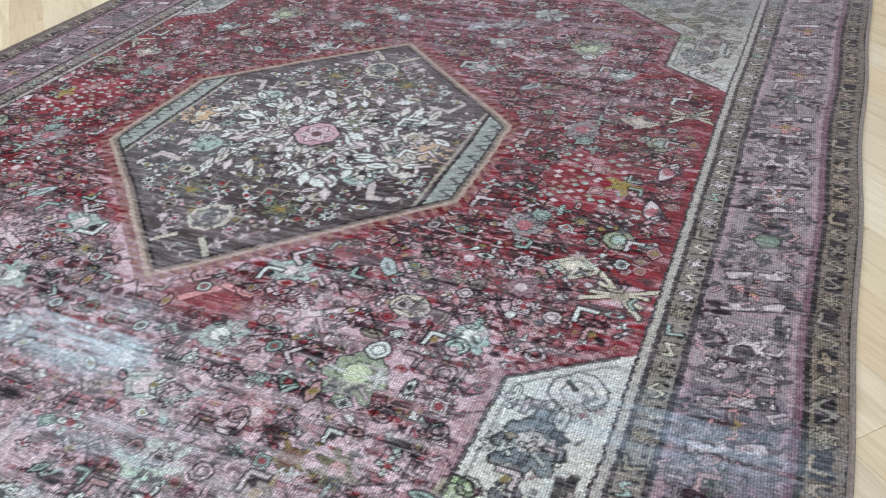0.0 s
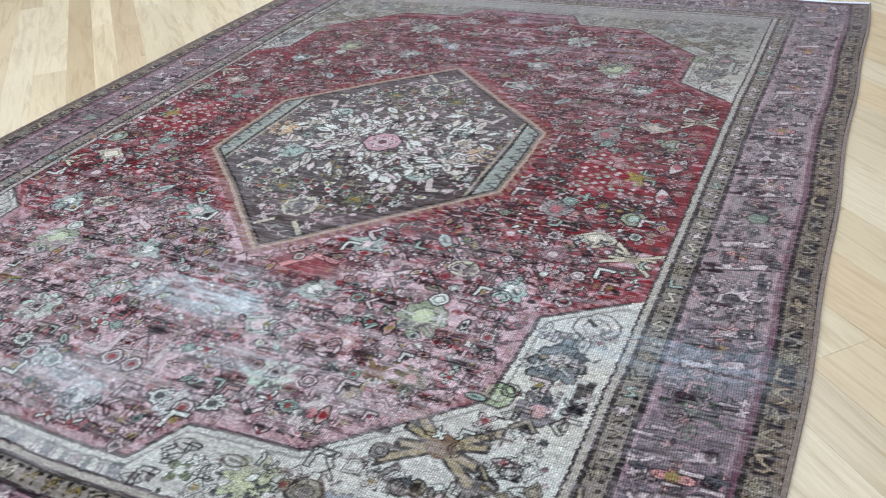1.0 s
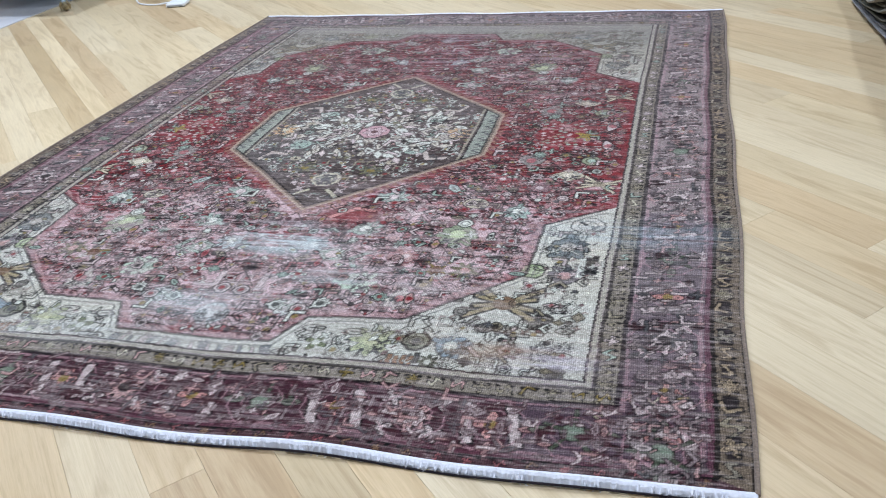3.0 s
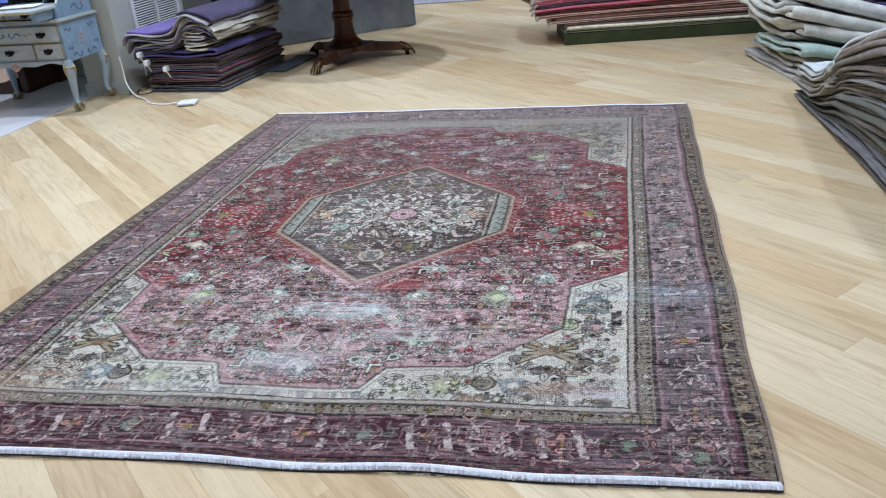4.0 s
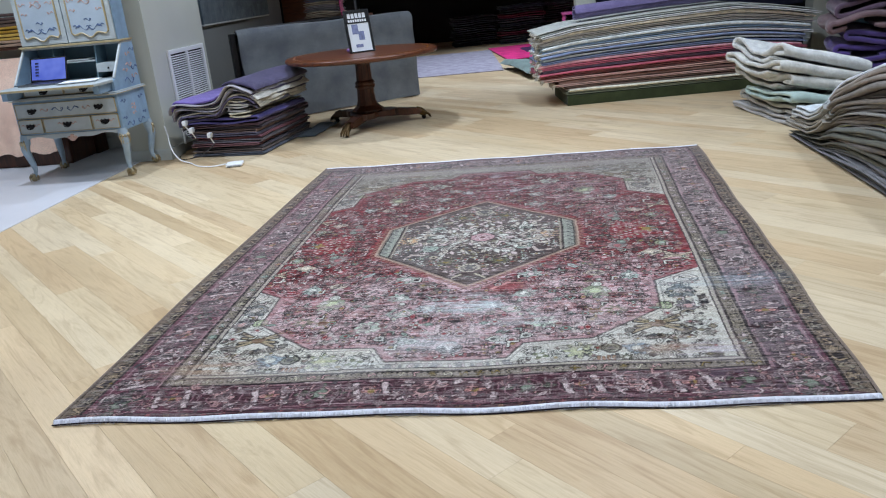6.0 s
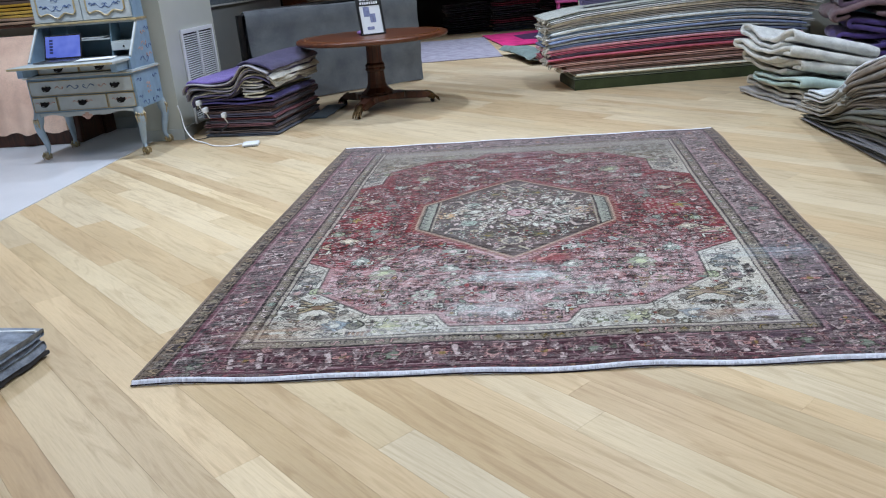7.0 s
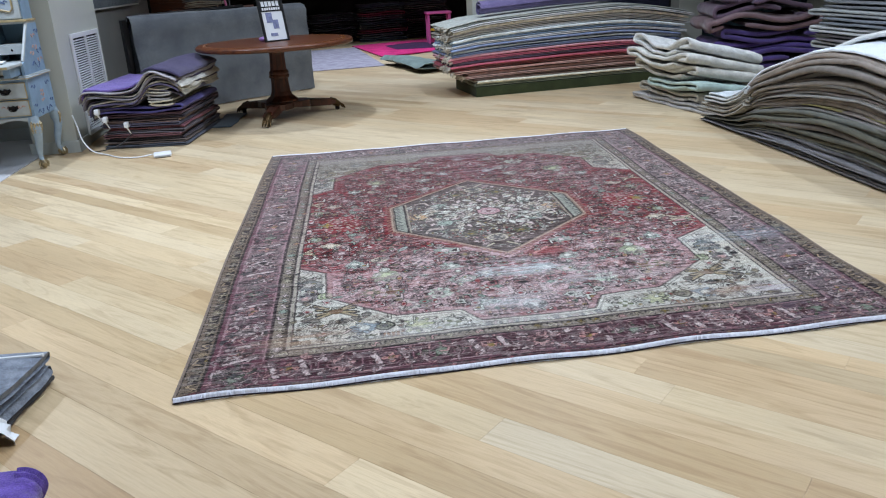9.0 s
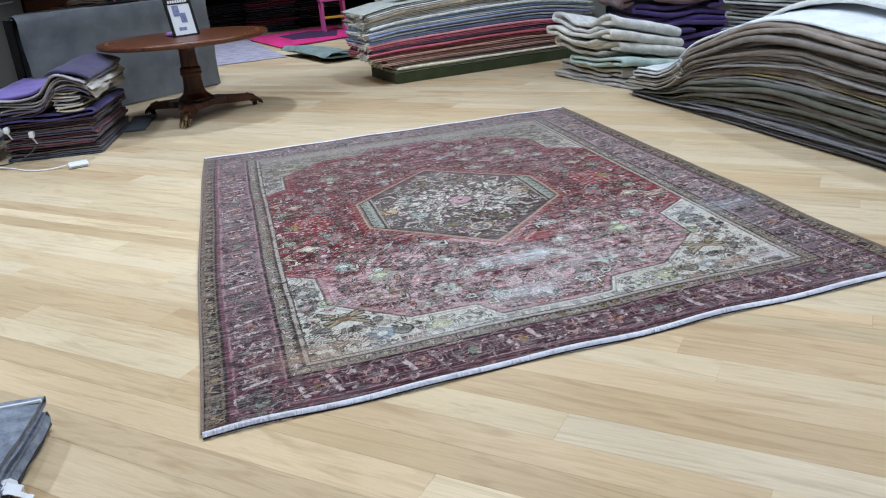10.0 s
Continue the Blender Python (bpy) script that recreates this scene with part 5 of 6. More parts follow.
def pedestal_table():
    table = thing("pedestal_table", "round varnished mahogany pedestal table with gilt claw feet", "table", (0.115, 5.66, 0.0), 20)
    top = part("tabletop", lathe([(0.70, 0.694), (0.735, 0.696), (0.757, 0.702), (0.765, 0.712), (0.765, 0.728), (0.760, 0.738), (0.750, 0.744), (0.60, 0.745)], 72), WALNUT, table, "round mahogany top with moulded edge", True)
    part("inlay_ring", lathe([(0.668, 0.7452), (0.668, 0.7458), (0.690, 0.7458), (0.690, 0.7452)], 72, caps=False), varnished("light_banding", lin(120, 64, 30), lin(176, 108, 58), 0.2), top)
    part("stem", lathe([(0.165, 0.15), (0.165, 0.175), (0.140, 0.195), (0.112, 0.22), (0.098, 0.26), (0.090, 0.33), (0.088, 0.385), (0.102, 0.395), (0.106, 0.41), (0.096, 0.425), (0.102, 0.44), (0.098, 0.455), (0.082, 0.47), (0.076, 0.62), (0.086, 0.665), (0.115, 0.694)], 10), DARK_WOOD, table, "tapered faceted column with ringed collar")
    corner = []
    for k in range(3):
        base = math.radians(-122 + 120 * k)
        for j in range(-3, 4):
            ang = base + math.radians(60) * j / 3
            r = 0.30 * (0.55 + 0.45 * abs(math.cos((j / 3) * math.pi / 2)) ** 1.5)
            corner.append((r * math.cos(ang), r * math.sin(ang)))
    outline = [c for i, c in enumerate(corner) if i == 0 or (Vector(c) - Vector(corner[i - 1])).length > 1e-4]
    if (Vector(outline[0]) - Vector(outline[-1])).length < 1e-4:
        outline.pop()
    part("platform", prism(outline, 0.10, 0.155, "z"), DARK_WOOD, table, "three-cornered base")
    for k in range(3):
        ang = math.radians(-122 + 120 * k)
        c, s = math.cos(ang), math.sin(ang)
        at = lambda r, z, w=0.0: (r * c - w * s, r * s + w * c, z)
        bm = prism([(0.08, 0.085), (0.50, 0.062), (0.545, 0.075), (0.555, 0.105), (0.50, 0.128), (0.30, 0.150), (0.08, 0.156)], -0.052, 0.052, "y")
        bmesh.ops.bevel(bm, geom=list(bm.edges), offset=0.008, segments=2, affect="EDGES")
        bmesh.ops.rotate(bm, cent=(0, 0, 0), matrix=Matrix.Rotation(ang, 3, "Z"), verts=bm.verts)
        leg = part("leg", bm, DARK_WOOD, table)
        bm = tube([at(0.50, 0.105), at(0.55, 0.085), at(0.60, 0.05)], [0.036, 0.040, 0.030], 8)
        for w in (-0.03, -0.01, 0.01, 0.03):
            tube([at(0.53, 0.10, w * 0.8), at(0.585, 0.078, w), at(0.63, 0.045, w * 1.25), at(0.645, 0.016, w * 1.3)], [0.010, 0.013, 0.011, 0.006], 6, bm)
        part("claw_foot", bm, DULL_GILT, leg, "rubbed gilt paw foot", True)
        bm = tube([at(0.575, 0.022, -0.012), at(0.575, 0.022, 0.012)], 0.0215, 12)
        part("castor", bm, IRON, leg, "small dark castor")


pedestal_table()


def framed_cover():
    it = thing("framed_magazine_cover", "framed magazine cover standing on the round table", "picture frame", (0.145, 5.60, 0.7475), 30)
    lean = Matrix.Rotation(radians(-13), 4, "X")
    w, h = 0.265, 0.415
    bm = bmesh.new()
    for x0, x1, z0, z1 in ((-w / 2, w / 2, 0, 0.012), (-w / 2, w / 2, h - 0.02, h), (-w / 2, -w / 2 + 0.022, 0.012, h - 0.02), (w / 2 - 0.022, w / 2, 0.012, h - 0.02)):
        box(x0, x1, -0.010, 0.012, z0, z1, 0.002, bm)
    frame_ob = part("frame", bm, BLACK_PLASTIC, it, "black picture frame")
    sheet = part("cover_sheet", box(-w / 2 + 0.022, w / 2 - 0.022, 0.0, 0.004, 0.012, h - 0.02), PAPER, it, "white printed cover")
    top = part("masthead", box(-w / 2 + 0.022, w / 2 - 0.022, -0.002, -0.0005, 0.285, h - 0.02), BLACK_PLASTIC, it, "black masthead panel")
    bm = bmesh.new()
    for k in range(5):
        box(-0.096 + k * 0.039, -0.066 + k * 0.039, -0.0035, -0.0022, 0.335, 0.382, bm=bm)
    for k in range(8):
        box(-0.096 + k * 0.0245, -0.078 + k * 0.0245, -0.0035, -0.0022, 0.298, 0.322, bm=bm)
    bars = part("title_bars", bm, PAPER, it, "white title bars")
    bm = box(-0.07, -0.005, -0.002, -0.0005, 0.18, 0.275)
    box(-0.01, 0.05, -0.002, -0.0005, 0.12, 0.205, bm=bm)
    box(-0.055, 0.02, -0.0022, -0.0005, 0.05, 0.08, bm=bm)
    photo = part("cover_photo", bm, paint("blue_grey_print", lin(120, 126, 160), 0.5, 0.4, 30), it, "small blue-grey cover picture")
    bm = box(-0.012, 0.012, 0.0, 0.006, 0, 0.32)
    strut = part("strut", bm, BLACK_PLASTIC, it, "rear easel strut")
    for ob in (frame_ob, sheet, top, bars, photo):
        ob.matrix_local = lean
    strut.matrix_local = pose(0, 0.155, 0.0, 14, 0, 0)


framed_cover()
bm = bmesh.new()
bmesh.ops.create_uvsphere(bm, u_segments=18, v_segments=10, radius=0.05, matrix=Matrix.Diagonal((1.25, 0.9, 0.5, 1)))
for v in bm.verts:
    v.co *= 1 + 0.12 * wave(v.co.x * 30, v.co.y * 30, 4)
ob = solid("trinket_dish", bm, paint("lilac_glaze", lin(150, 116, 176), 0.3, 0.15), "small lilac glazed dish on the table", "dish", smooth=True)
ob.matrix_world = pose(0.02, 5.72, 0.767)

# ---- grey rug on a rack ----
rack = thing("rug_rack", "black metal rug rack behind the hanging grey rug", "rack", (-0.505, 6.99, 0.0), 37.5)
part("rail", tube([(-1.12, 0.04, 0.985), (1.12, 0.04, 0.985)], 0.022, 8), BLACK_PLASTIC, rack)
for x in (-1.14, 1.08):
    part("leg", box(x - 0.03, x + 0.03, 0.02, 0.09, 0.0, 1.0, 0.006), BLACK_PLASTIC, rack)
    part("foot", box(x - 0.035, x + 0.035, -0.02, 0.42, 0.0, 0.04, 0.006), BLACK_PLASTIC, rack)
part("pole", tube([(-0.95, 0.10, 1.02), (0.35, 0.14, 1.04)], 0.025, 8), BLACK_PLASTIC, rack, "black pole lying on the rack")
part("pole", tube([(-0.85, 0.17, 1.0), (0.15, 0.20, 1.03)], 0.02, 8), DARK_WOOD, rack)
GREY_VELVET = cloth("grey_velvet_pile", lin(104, 108, 111), lin(80, 84, 90), 4, 0.9, 0.2)
spine = [(-0.045, 0.012)] + [(-0.040 + 0.012 * math.sin(k * 0.9), 0.04 + 0.09 * k) for k in range(1, 10)] + [(-0.034, 0.965), (-0.012, 1.012), (0.04, 1.028), (0.085, 1.0), (0.10, 0.93), (0.105, 0.7), (0.11, 0.45)]
bm = draped(spine, 0.014, (-1.10, 1.12), 3, 0.03, 22)
for v in bm.verts:
    v.co.x, v.co.y = v.co.y, v.co.x
bmesh.ops.recalc_face_normals(bm, faces=bm.faces)
ob = solid("hanging_rug", bm, GREY_VELVET, "grey velvety rug hung over a rack", "rug", smooth=True)
ob.matrix_world = rack.matrix_world.copy()

# rug on the recess wall
bm = box(-0.012, 0.012, -1.25, 1.25, 0, 0.95, 0.004)
hung = thing("wall_rug", "blue-grey rug hung on the recess wall", "rug", (-1.885, 7.95, 1.115))
part("rug_sheet", bm, cloth("slate_blue_pile", lin(80, 90, 96), lin(54, 64, 72), 8), hung)
part("hem", box(-0.013, 0.014, -1.25, 1.25, -0.018, 0.0, 0.003), cloth("pale_hem", lin(170, 172, 170)), hung, "pale bottom hem")

# wooden door at the end of the recess
door = thing("wooden_door", "closed red-brown wooden door", "door", (-1.42, 9.88, 0.0), kind="structure")
part("leaf", box(-0.44, 0.44, -0.02, 0.02, 0, 2.05, 0.004), WALNUT, door)
for z0, z1 in ((0.15, 0.95), (1.08, 1.92)):
    part("panel", box(-0.32, 0.32, -0.032, -0.02, z0, z1, 0.008), WALNUT, door)

# folded rugs on a cabinet behind the rack
cab = thing("low_cabinet", "dark wooden cabinet behind the rug rack", "cabinet", (-0.85, 8.75, 0.0))
part("body", box(-0.5, 0.5, -0.28, 0.28, 0.0, 0.98, 0.006), DARK_WOOD, cab)
part("top", box(-0.52, 0.52, -0.30, 0.30, 0.98, 1.01, 0.006), DARK_WOOD, cab)
for x in (-0.25, 0.25):
    d = part("door", box(x - 0.235, x + 0.235, -0.30, -0.28, 0.09, 0.95, 0.004), DARK_WOOD, cab)
    part("knob", lathe([(0.012, 0), (0.016, 0.012), (0.006, 0.02)], 12), IRON, d).matrix_local = pose(x + (0.2 if x < 0 else -0.2), -0.30, 0.55, 90, 0, 0)
for k in range(9):
    shade = [(132, 116, 98), (156, 142, 122), (98, 92, 90), (120, 112, 112), (146, 130, 110), (84, 86, 98), (150, 140, 128), (72, 66, 70), (124, 118, 120)][k]
    z0 = 1.012 + k * 0.042
    line = fold_line(0.0, 0.42 + 0.03 * (k % 3), lambda u, z0=z0: z0 + 0.012 * math.sin(u * 8), 0.015, 2, k, 1.1, 8)
    rug_in_stack("folded_rug", draped(line, 0.014, (0, 0.42), k, 0.012, 5), cloth("folded_wool", lin(*shade), None, 12), "folded brown and grey rug on a cabinet", "rugs on the cabinet", pose(-1.18 + 0.02 * (k % 2), 8.55, 0))
ob = solid("pink_textile", draped([(0.0, 1.42), (0.02, 1.3), (0.015, 1.15), (0.02, 1.05), (0.03, 0.9)], 0.012, (0, 0.2), 7, 0.02, 5), cloth("pink_wool", lin(170, 66, 112)), "pink woollen textile hanging beside folded rugs", "textile", smooth=True)
ob.matrix_world = pose(-0.66, 8.40, 0.0)

# ---- stack with the purple rug on top ----
FRONT = pose(-1.37, 4.60, 0.0, 0, 0, -7)
shades = [(70, 74, 84), (96, 84, 80), (66, 62, 70), (108, 72, 76), (92, 86, 92), (128, 82, 92), (74, 70, 84), (116, 96, 92), (70, 64, 76), (98, 76, 88)]
for k, shade in enumerate(shades):
    z0 = 0.002 + k * 0.030
    line = fold_line(0.015 * (k % 3), 0.70 - 0.012 * (k % 4), lambda u, z0=z0: z0, 0.012, 2, k + 20, 1.0, 8)
    rug_in_stack("folded_rug", draped(line, 0.0125, (0.0 + 0.012 * (k % 3), 1.15), k + 20, 0.014, 8, 0.02), cloth("dark_folded_wool", lin(*shade), None, 14),
                 "thin dark folded rug low in a stack", "rugs in the purple-topped stack", FRONT)


def ess_line(base, left, right, rise, slip):
    """A sheet that hangs over the left edge, lies low, climbs over a bundle and hangs down again."""
    us = [left - 0.012, left - 0.010, left + 0.015] + [left + 0.03 + (right - left - 0.05) * j / 22 for j in range(23)] + [right + 0.012, right + 0.022]
    line = []
    for u in us:
        z = base + rise / (1 + math.exp(-(u - 0.405 - slip) * 34)) + 0.010 * math.sin(u * 13 + base * 30) - 0.75 * max(0.0, u - 0.54) ** 1.5
        line.append([u, z])
    line[0][1] -= 0.085
    line[1][1] -= 0.040
    line[2][1] -= 0.008
    line[-2][1] -= 0.006
    line[-1][1] -= 0.016
    return [tuple(c) for c in line]


line = fold_line(-0.01, 0.70, lambda u: 0.303 + 0.010 * math.sin(u * 11), 0.018, 2, 40, 1.7, 18)
rug_in_stack("folded_rug", draped(line, 0.019, (-0.03, 1.0), 40, 0.02, 12, 0.03), cloth("navy_violet_wool", lin(70, 64, 112), None, 14), "navy-violet folded rug in a stack", "rugs in the purple-topped stack", FRONT)
for k, shade in enumerate(((186, 180, 160), (150, 146, 144), (192, 186, 170))):
    line = fold_line(0.665 - 0.01 * k, 0.455 - 0.012 * k, lambda u, k=k: 0.358 + 0.052 * k + 0.006 * math.sin(u * 20), 0.0165, 2, k + 50, 1.5, 10)
    rug_in_stack("folded_rug", draped(line, 0.0165, (-0.045 + 0.008 * k, 1.1), k + 50, 0.02, 12, 0.03), cloth("looped_wool", lin(*shade), None, 14), "grey and ivory rug looped at its fold", "rugs in the purple-topped stack", FRONT)
sheets = [((72, 68, 80), 0.348), ((164, 158, 142), 0.366), ((84, 78, 104), 0.384), ((176, 170, 156), 0.402), ((62, 58, 74), 0.420), ((124, 120, 128), 0.438), ((178, 174, 164), 0.456), ((66, 60, 84), 0.474), ((150, 146, 150), 0.492)]
for k, (shade, base) in enumerate(sheets):
    line = ess_line(base, -0.02 - 0.010 * k, 0.72 + 0.022 * math.sin(k * 2.3), 0.155, 0.004 * k)
    rug_in_stack("folded_rug", draped(line, 0.0165, (-0.03 - 0.004 * k + 0.02 * math.sin(k * 2.1), 1.0 + 0.02 * k), k + 44, 0.030, 16, 0.03, 0.02), cloth("soft_folded_wool", lin(*shade), None, 14), "grey and ivory rug draped over a bundle in a stack", "rugs in the purple-topped stack", FRONT)
line = [c for c in ess_line(0.516, -0.072, 0.70, 0.155, 0.02) if c[0] < 0.415]
rug_in_stack("folded_rug", draped(line, 0.024, (-0.06, 1.0), 60, 0.012, 14), cloth("violet_pile", lin(106, 88, 150), lin(82, 68, 122), 6, 0.9, 0.3), "violet rug lying on top of a stack", "rugs in the purple-topped stack", FRONT)
line = [c for c in ess_line(0.524, -0.072, 0.735, 0.152, 0.0) if c[0] > 0.425]
rug_in_stack("folded_rug", draped(line, 0.024, (-0.05, 1.2), 63, 0.02, 12), cloth("slate_violet_pile", lin(64, 58, 84), None, 10), "slate-violet rug slipping off a stack", "rugs in the purple-topped stack", FRONT)
line = [(0.70, 0.012), (0.82, 0.014), (0.92, 0.012)]
rug_in_stack("folded_rug", draped(line, 0.016, (0.75, 1.5), 62, 0.02, 8), cloth("teal_grey_pile", lin(74, 84, 92), None, 10), "slate rug corner lying on the oak floor", "rugs in the purple-topped stack", FRONT)

# cord, plugs and the white adapter on the floor
adapter = thing("power_adapter", "small white router box on the oak floor", "adapter", (-0.80, 4.13, 0.0), 12)
part("body", box(-0.07, 0.07, -0.07, 0.07, 0.004, 0.028, 0.009), WHITE_PLASTIC, adapter)
part("port_strip", box(-0.058, 0.058, -0.0715, -0.0695, 0.009, 0.018, 0.001), paint("grey_plastic", lin(150, 158, 164), 0.4), adapter, "grey front strip")
part("foot_pad", box(-0.06, 0.06, -0.06, 0.06, 0.0, 0.004), BLACK_PLASTIC, adapter)
bm = tube(bend([(-0.88, 4.14, 0.018), (-1.0, 4.13, 0.007), (-1.15, 4.18, 0.007), (-1.28, 4.33, 0.007), (-1.42, 4.42, 0.03), (-1.50, 4.47, 0.12), (-1.54, 4.53, 0.24), (-1.575, 4.575, 0.32)], 8), 0.006, 8)
bmesh.ops.transform(bm, matrix=adapter.matrix_world.inverted(), verts=bm.verts)
part("cord", bm, WHITE_PLASTIC, adapter, "white power cord running to the wall", True)
for x, y, z in ((-1.30, 4.52, 0.27), (-1.36, 4.54, 0.335), (-1.135, 4.515, 0.215)):
    plug = thing("plug", "white plug on a dark cable against the rug stack", "plug", (x, y, z))
    part("body", box(-0.02, 0.02, -0.03, 0.03, -0.024, 0.024, 0.012), WHITE_PLASTIC, plug, "", True)
    part("strain_relief", tube([(0, 0, -0.026), (0.008, 0.01, -0.05), (0.02, 0.015, -0.08)], [0.008, 0.006, 0.004], 8), WHITE_PLASTIC, plug)
bm = tube(bend([(-1.115, 4.54, 0.13), (-1.2, 4.50, 0.06), (-1.33, 4.49, 0.02), (-1.44, 4.52, 0.008), (-1.5, 4.60, 0.008), (-1.53, 4.70, 0.008)], 6), 0.005, 6)
solid("cable", bm, BLACK_PLASTIC, "black cable beside the rug stack", "cable", smooth=True)

# ---- striped stack on a green pallet ----
LONG = Matrix.Translation((2.17, 5.96, 0)) @ Matrix.Rotation(math.atan2(0.24, 1.93), 4, "Z")
plat = thing("pallet", "low dark green felt-covered platform under stacked rugs", "platform")
plat.matrix_world = LONG
part("deck", box(0, 2.35, 0, 0.78, 0.0, 0.105, 0.006), GREEN_BASE, plat)
ALONG = LONG @ Matrix.Rotation(radians(-90), 4, "Z")
# in ALONG: x runs out towards the front edge, y along the stack
stripes = [(88, 92, 78), (158, 152, 138), (92, 74, 66), (138, 112, 104), (104, 82, 76), (142, 110, 100), (112, 72, 70), (126, 58, 70), (92, 92, 112), (132, 62, 76), (162, 112, 120), (84, 92, 116),
           (144, 156, 164), (88, 100, 126), (156, 166, 170), (96, 114, 136), (146, 156, 158), (168, 170, 166), (112, 106, 98), (152, 146, 132), (172, 168, 156), (124, 126, 120)]
count = len(stripes)
for k, shade in enumerate(stripes):
    f = k / (count - 1)
    left = (-0.01 if k < 3 else -0.10 if k < 5 else -0.26) + 0.022 * math.sin(k * 1.7)
    right = 2.35 + 0.25 * f + 0.04 * math.sin(k * 2.3)
    z0 = 0.112 + k * 0.0305
    crest = lambda t, f=f: f * (0.10 * math.sin(min(1.0, t * 1.25) * math.pi * 0.55) - 0.16 * max(0.0, t - 0.70) ** 1.5 * 5) - (0.05 * f * max(0, 0.12 - t) * 6)
    front = 0.0 + 0.015 * math.sin(k * 2.9)
    if k % 3 == 1:
        line = fold_line(-0.74, front - 0.008, lambda u, z0=z0: z0, 0.0125, 2, k + 80, 1.0, 6)
    else:
        line = fold_line(front, -0.74, lambda u, z0=z0: z0, 0.0125, 2, k + 80, 1.0, 6)
    bm = draped(line, 0.0128, (left, right), k + 80, 0.012, 26, 0.0, 0.03, crest)
    rug = rug_in_stack("folded_rug", bm, cloth("striped_stack_wool", lin(*[min(228, (0.86 * c + 0.14 * sum(shade) / 3) * 1.5) for c in shade]), None, 16), "long folded rug in a stack on a green platform", "rugs on the green platform", ALONG)
    if k >= 3:
        tufts = bmesh.new()
        rng = random.Random(k)
        for j in range(20):
            d = front - 0.02 - rng.random() * 0.5 * (j / 20)
            z = z0 + rng.uniform(0.0, 0.026) + crest(0)
            y = left - rng.uniform(0.015, 0.035)
            tube([(d, left + 0.01, z), (d + rng.uniform(-0.01, 0.01), (left + y) / 2, z + 0.002), (d + rng.uniform(-0.02, 0.02), y, z - rng.uniform(0.005, 0.03))], [0.006, 0.007, 0.004], 5, tufts)
        tagged(part("fringe", tufts, cloth("stack_fringe", lin(188, 182, 170) if k % 4 else lin(*shade)), rug, "cotton fringe"), kind="stuff")
spine = []
for j in range(30):
    ang = j * 0.42
    r = 0.075 - 0.0016 * j
    spine.append((-0.30 + r * 1.3 * math.cos(ang), 0.905 + r * math.sin(ang)))
roll_bm = draped(spine, 0.012, (0.15, 2.55), 120, 0.012, 16, 0.0, 0.02, lambda t: 0.06 * math.sin(t * 2.2))
rug_in_stack("rolled_rug", roll_bm, cloth("lilac_pile", lin(112, 101, 140), lin(88, 80, 114), 6, 0.9, 0.3), "rolled lilac rug lying on the long stack", "rugs on the green platform", ALONG)

# ---- beige folded rugs ----


def bundle(u0, u1, middle, half, seed, tail=0.5):
    """The spine of a thick rug doubled over: in from a loose tail, round the fold at u0, back along the top and rolled under at u1."""
    steps, line = 16, []
    for j in range(int(steps * tail), steps + 1):
        u = u1 + (u0 - u1) * j / steps
        line.append((u, middle(u) - half * (0.9 + 0.15 * wave(u * 5, 1, seed))))
    z = middle(u0)
    for j in range(1, 6):
        ang = math.pi * j / 6
        line.append((u0 - half * 1.15 * math.sin(ang), z - half * math.cos(ang)))
    for j in range(steps + 1):
        u = u0 + (u1 - u0) * j / steps
        line.append((u, middle(u) + half * (0.95 + 0.2 * wave(u * 5, 2, seed))))
    z = middle(u1)
    for j in range(1, 6):
        ang = math.pi * j / 6
        line.append((u1 + half * 1.2 * math.sin(ang), z + half * math.cos(ang)))
    for j in (1, 2, 3):
        line.append((u1 - 0.03 * j, middle(u1 - 0.03 * j) - half * 0.75))
    return line


BEIGE = pose(3.64, 5.17, 0.0, 0, 0, -80)
heap = [((158, 154, 150), (0.034, 0.036, 0.030, 0.030, 0.034, 0.036), 0.02, 1.30, 0.016, 0.026), ((172, 167, 156), (0.120, 0.135, 0.105, 0.095, 0.110, 0.115), 0.10, 0.98, 0.028, 0.030), ((158, 176, 168), (0.215, 0.235, 0.200, 0.190, 0.215, 0.225), 0.36, 1.04, 0.026, 0.028),
        ((190, 187, 178), (0.325, 0.340, 0.295, 0.285, 0.330, 0.340), 0.07, 0.98, 0.030, 0.032), ((196, 194, 186), (0.440, 0.450, 0.395, 0.385, 0.440, 0.450), 0.05, 0.94, 0.030, 0.032), ((204, 204, 200), (0.555, 0.560, 0.490, 0.480, 0.555, 0.565), 0.10, 0.92, 0.032, 0.032)]
for k, (shade, heights, u0, u1, half, thick) in enumerate(heap):
    middle = lambda u, heights=heights: float(np.interp(u, [0.0, 0.16, 0.42, 0.62, 0.84, 1.0], heights)) * 1.07 + 0.006 * math.sin(u * 15)
    line = bundle(u0, u1, middle, half, k + 140, 0.2 if k else 0.0)
    rug_in_stack("folded_rug", draped(line, thick, (0.05 * (k % 2) - 0.02 * k, 0.52), k + 140, 0.035, 12, 0.0 if k == 0 else 0.26, 0.02, lambda t, z=heights[0]: -0.30 * z * t), cloth("beige_wool", lin(*shade), lin(*[c * 0.84 for c in shade]), 14, 0.95, 0.3),
                 "thick beige rug folded in loops", "beige folded rugs", BEIGE)

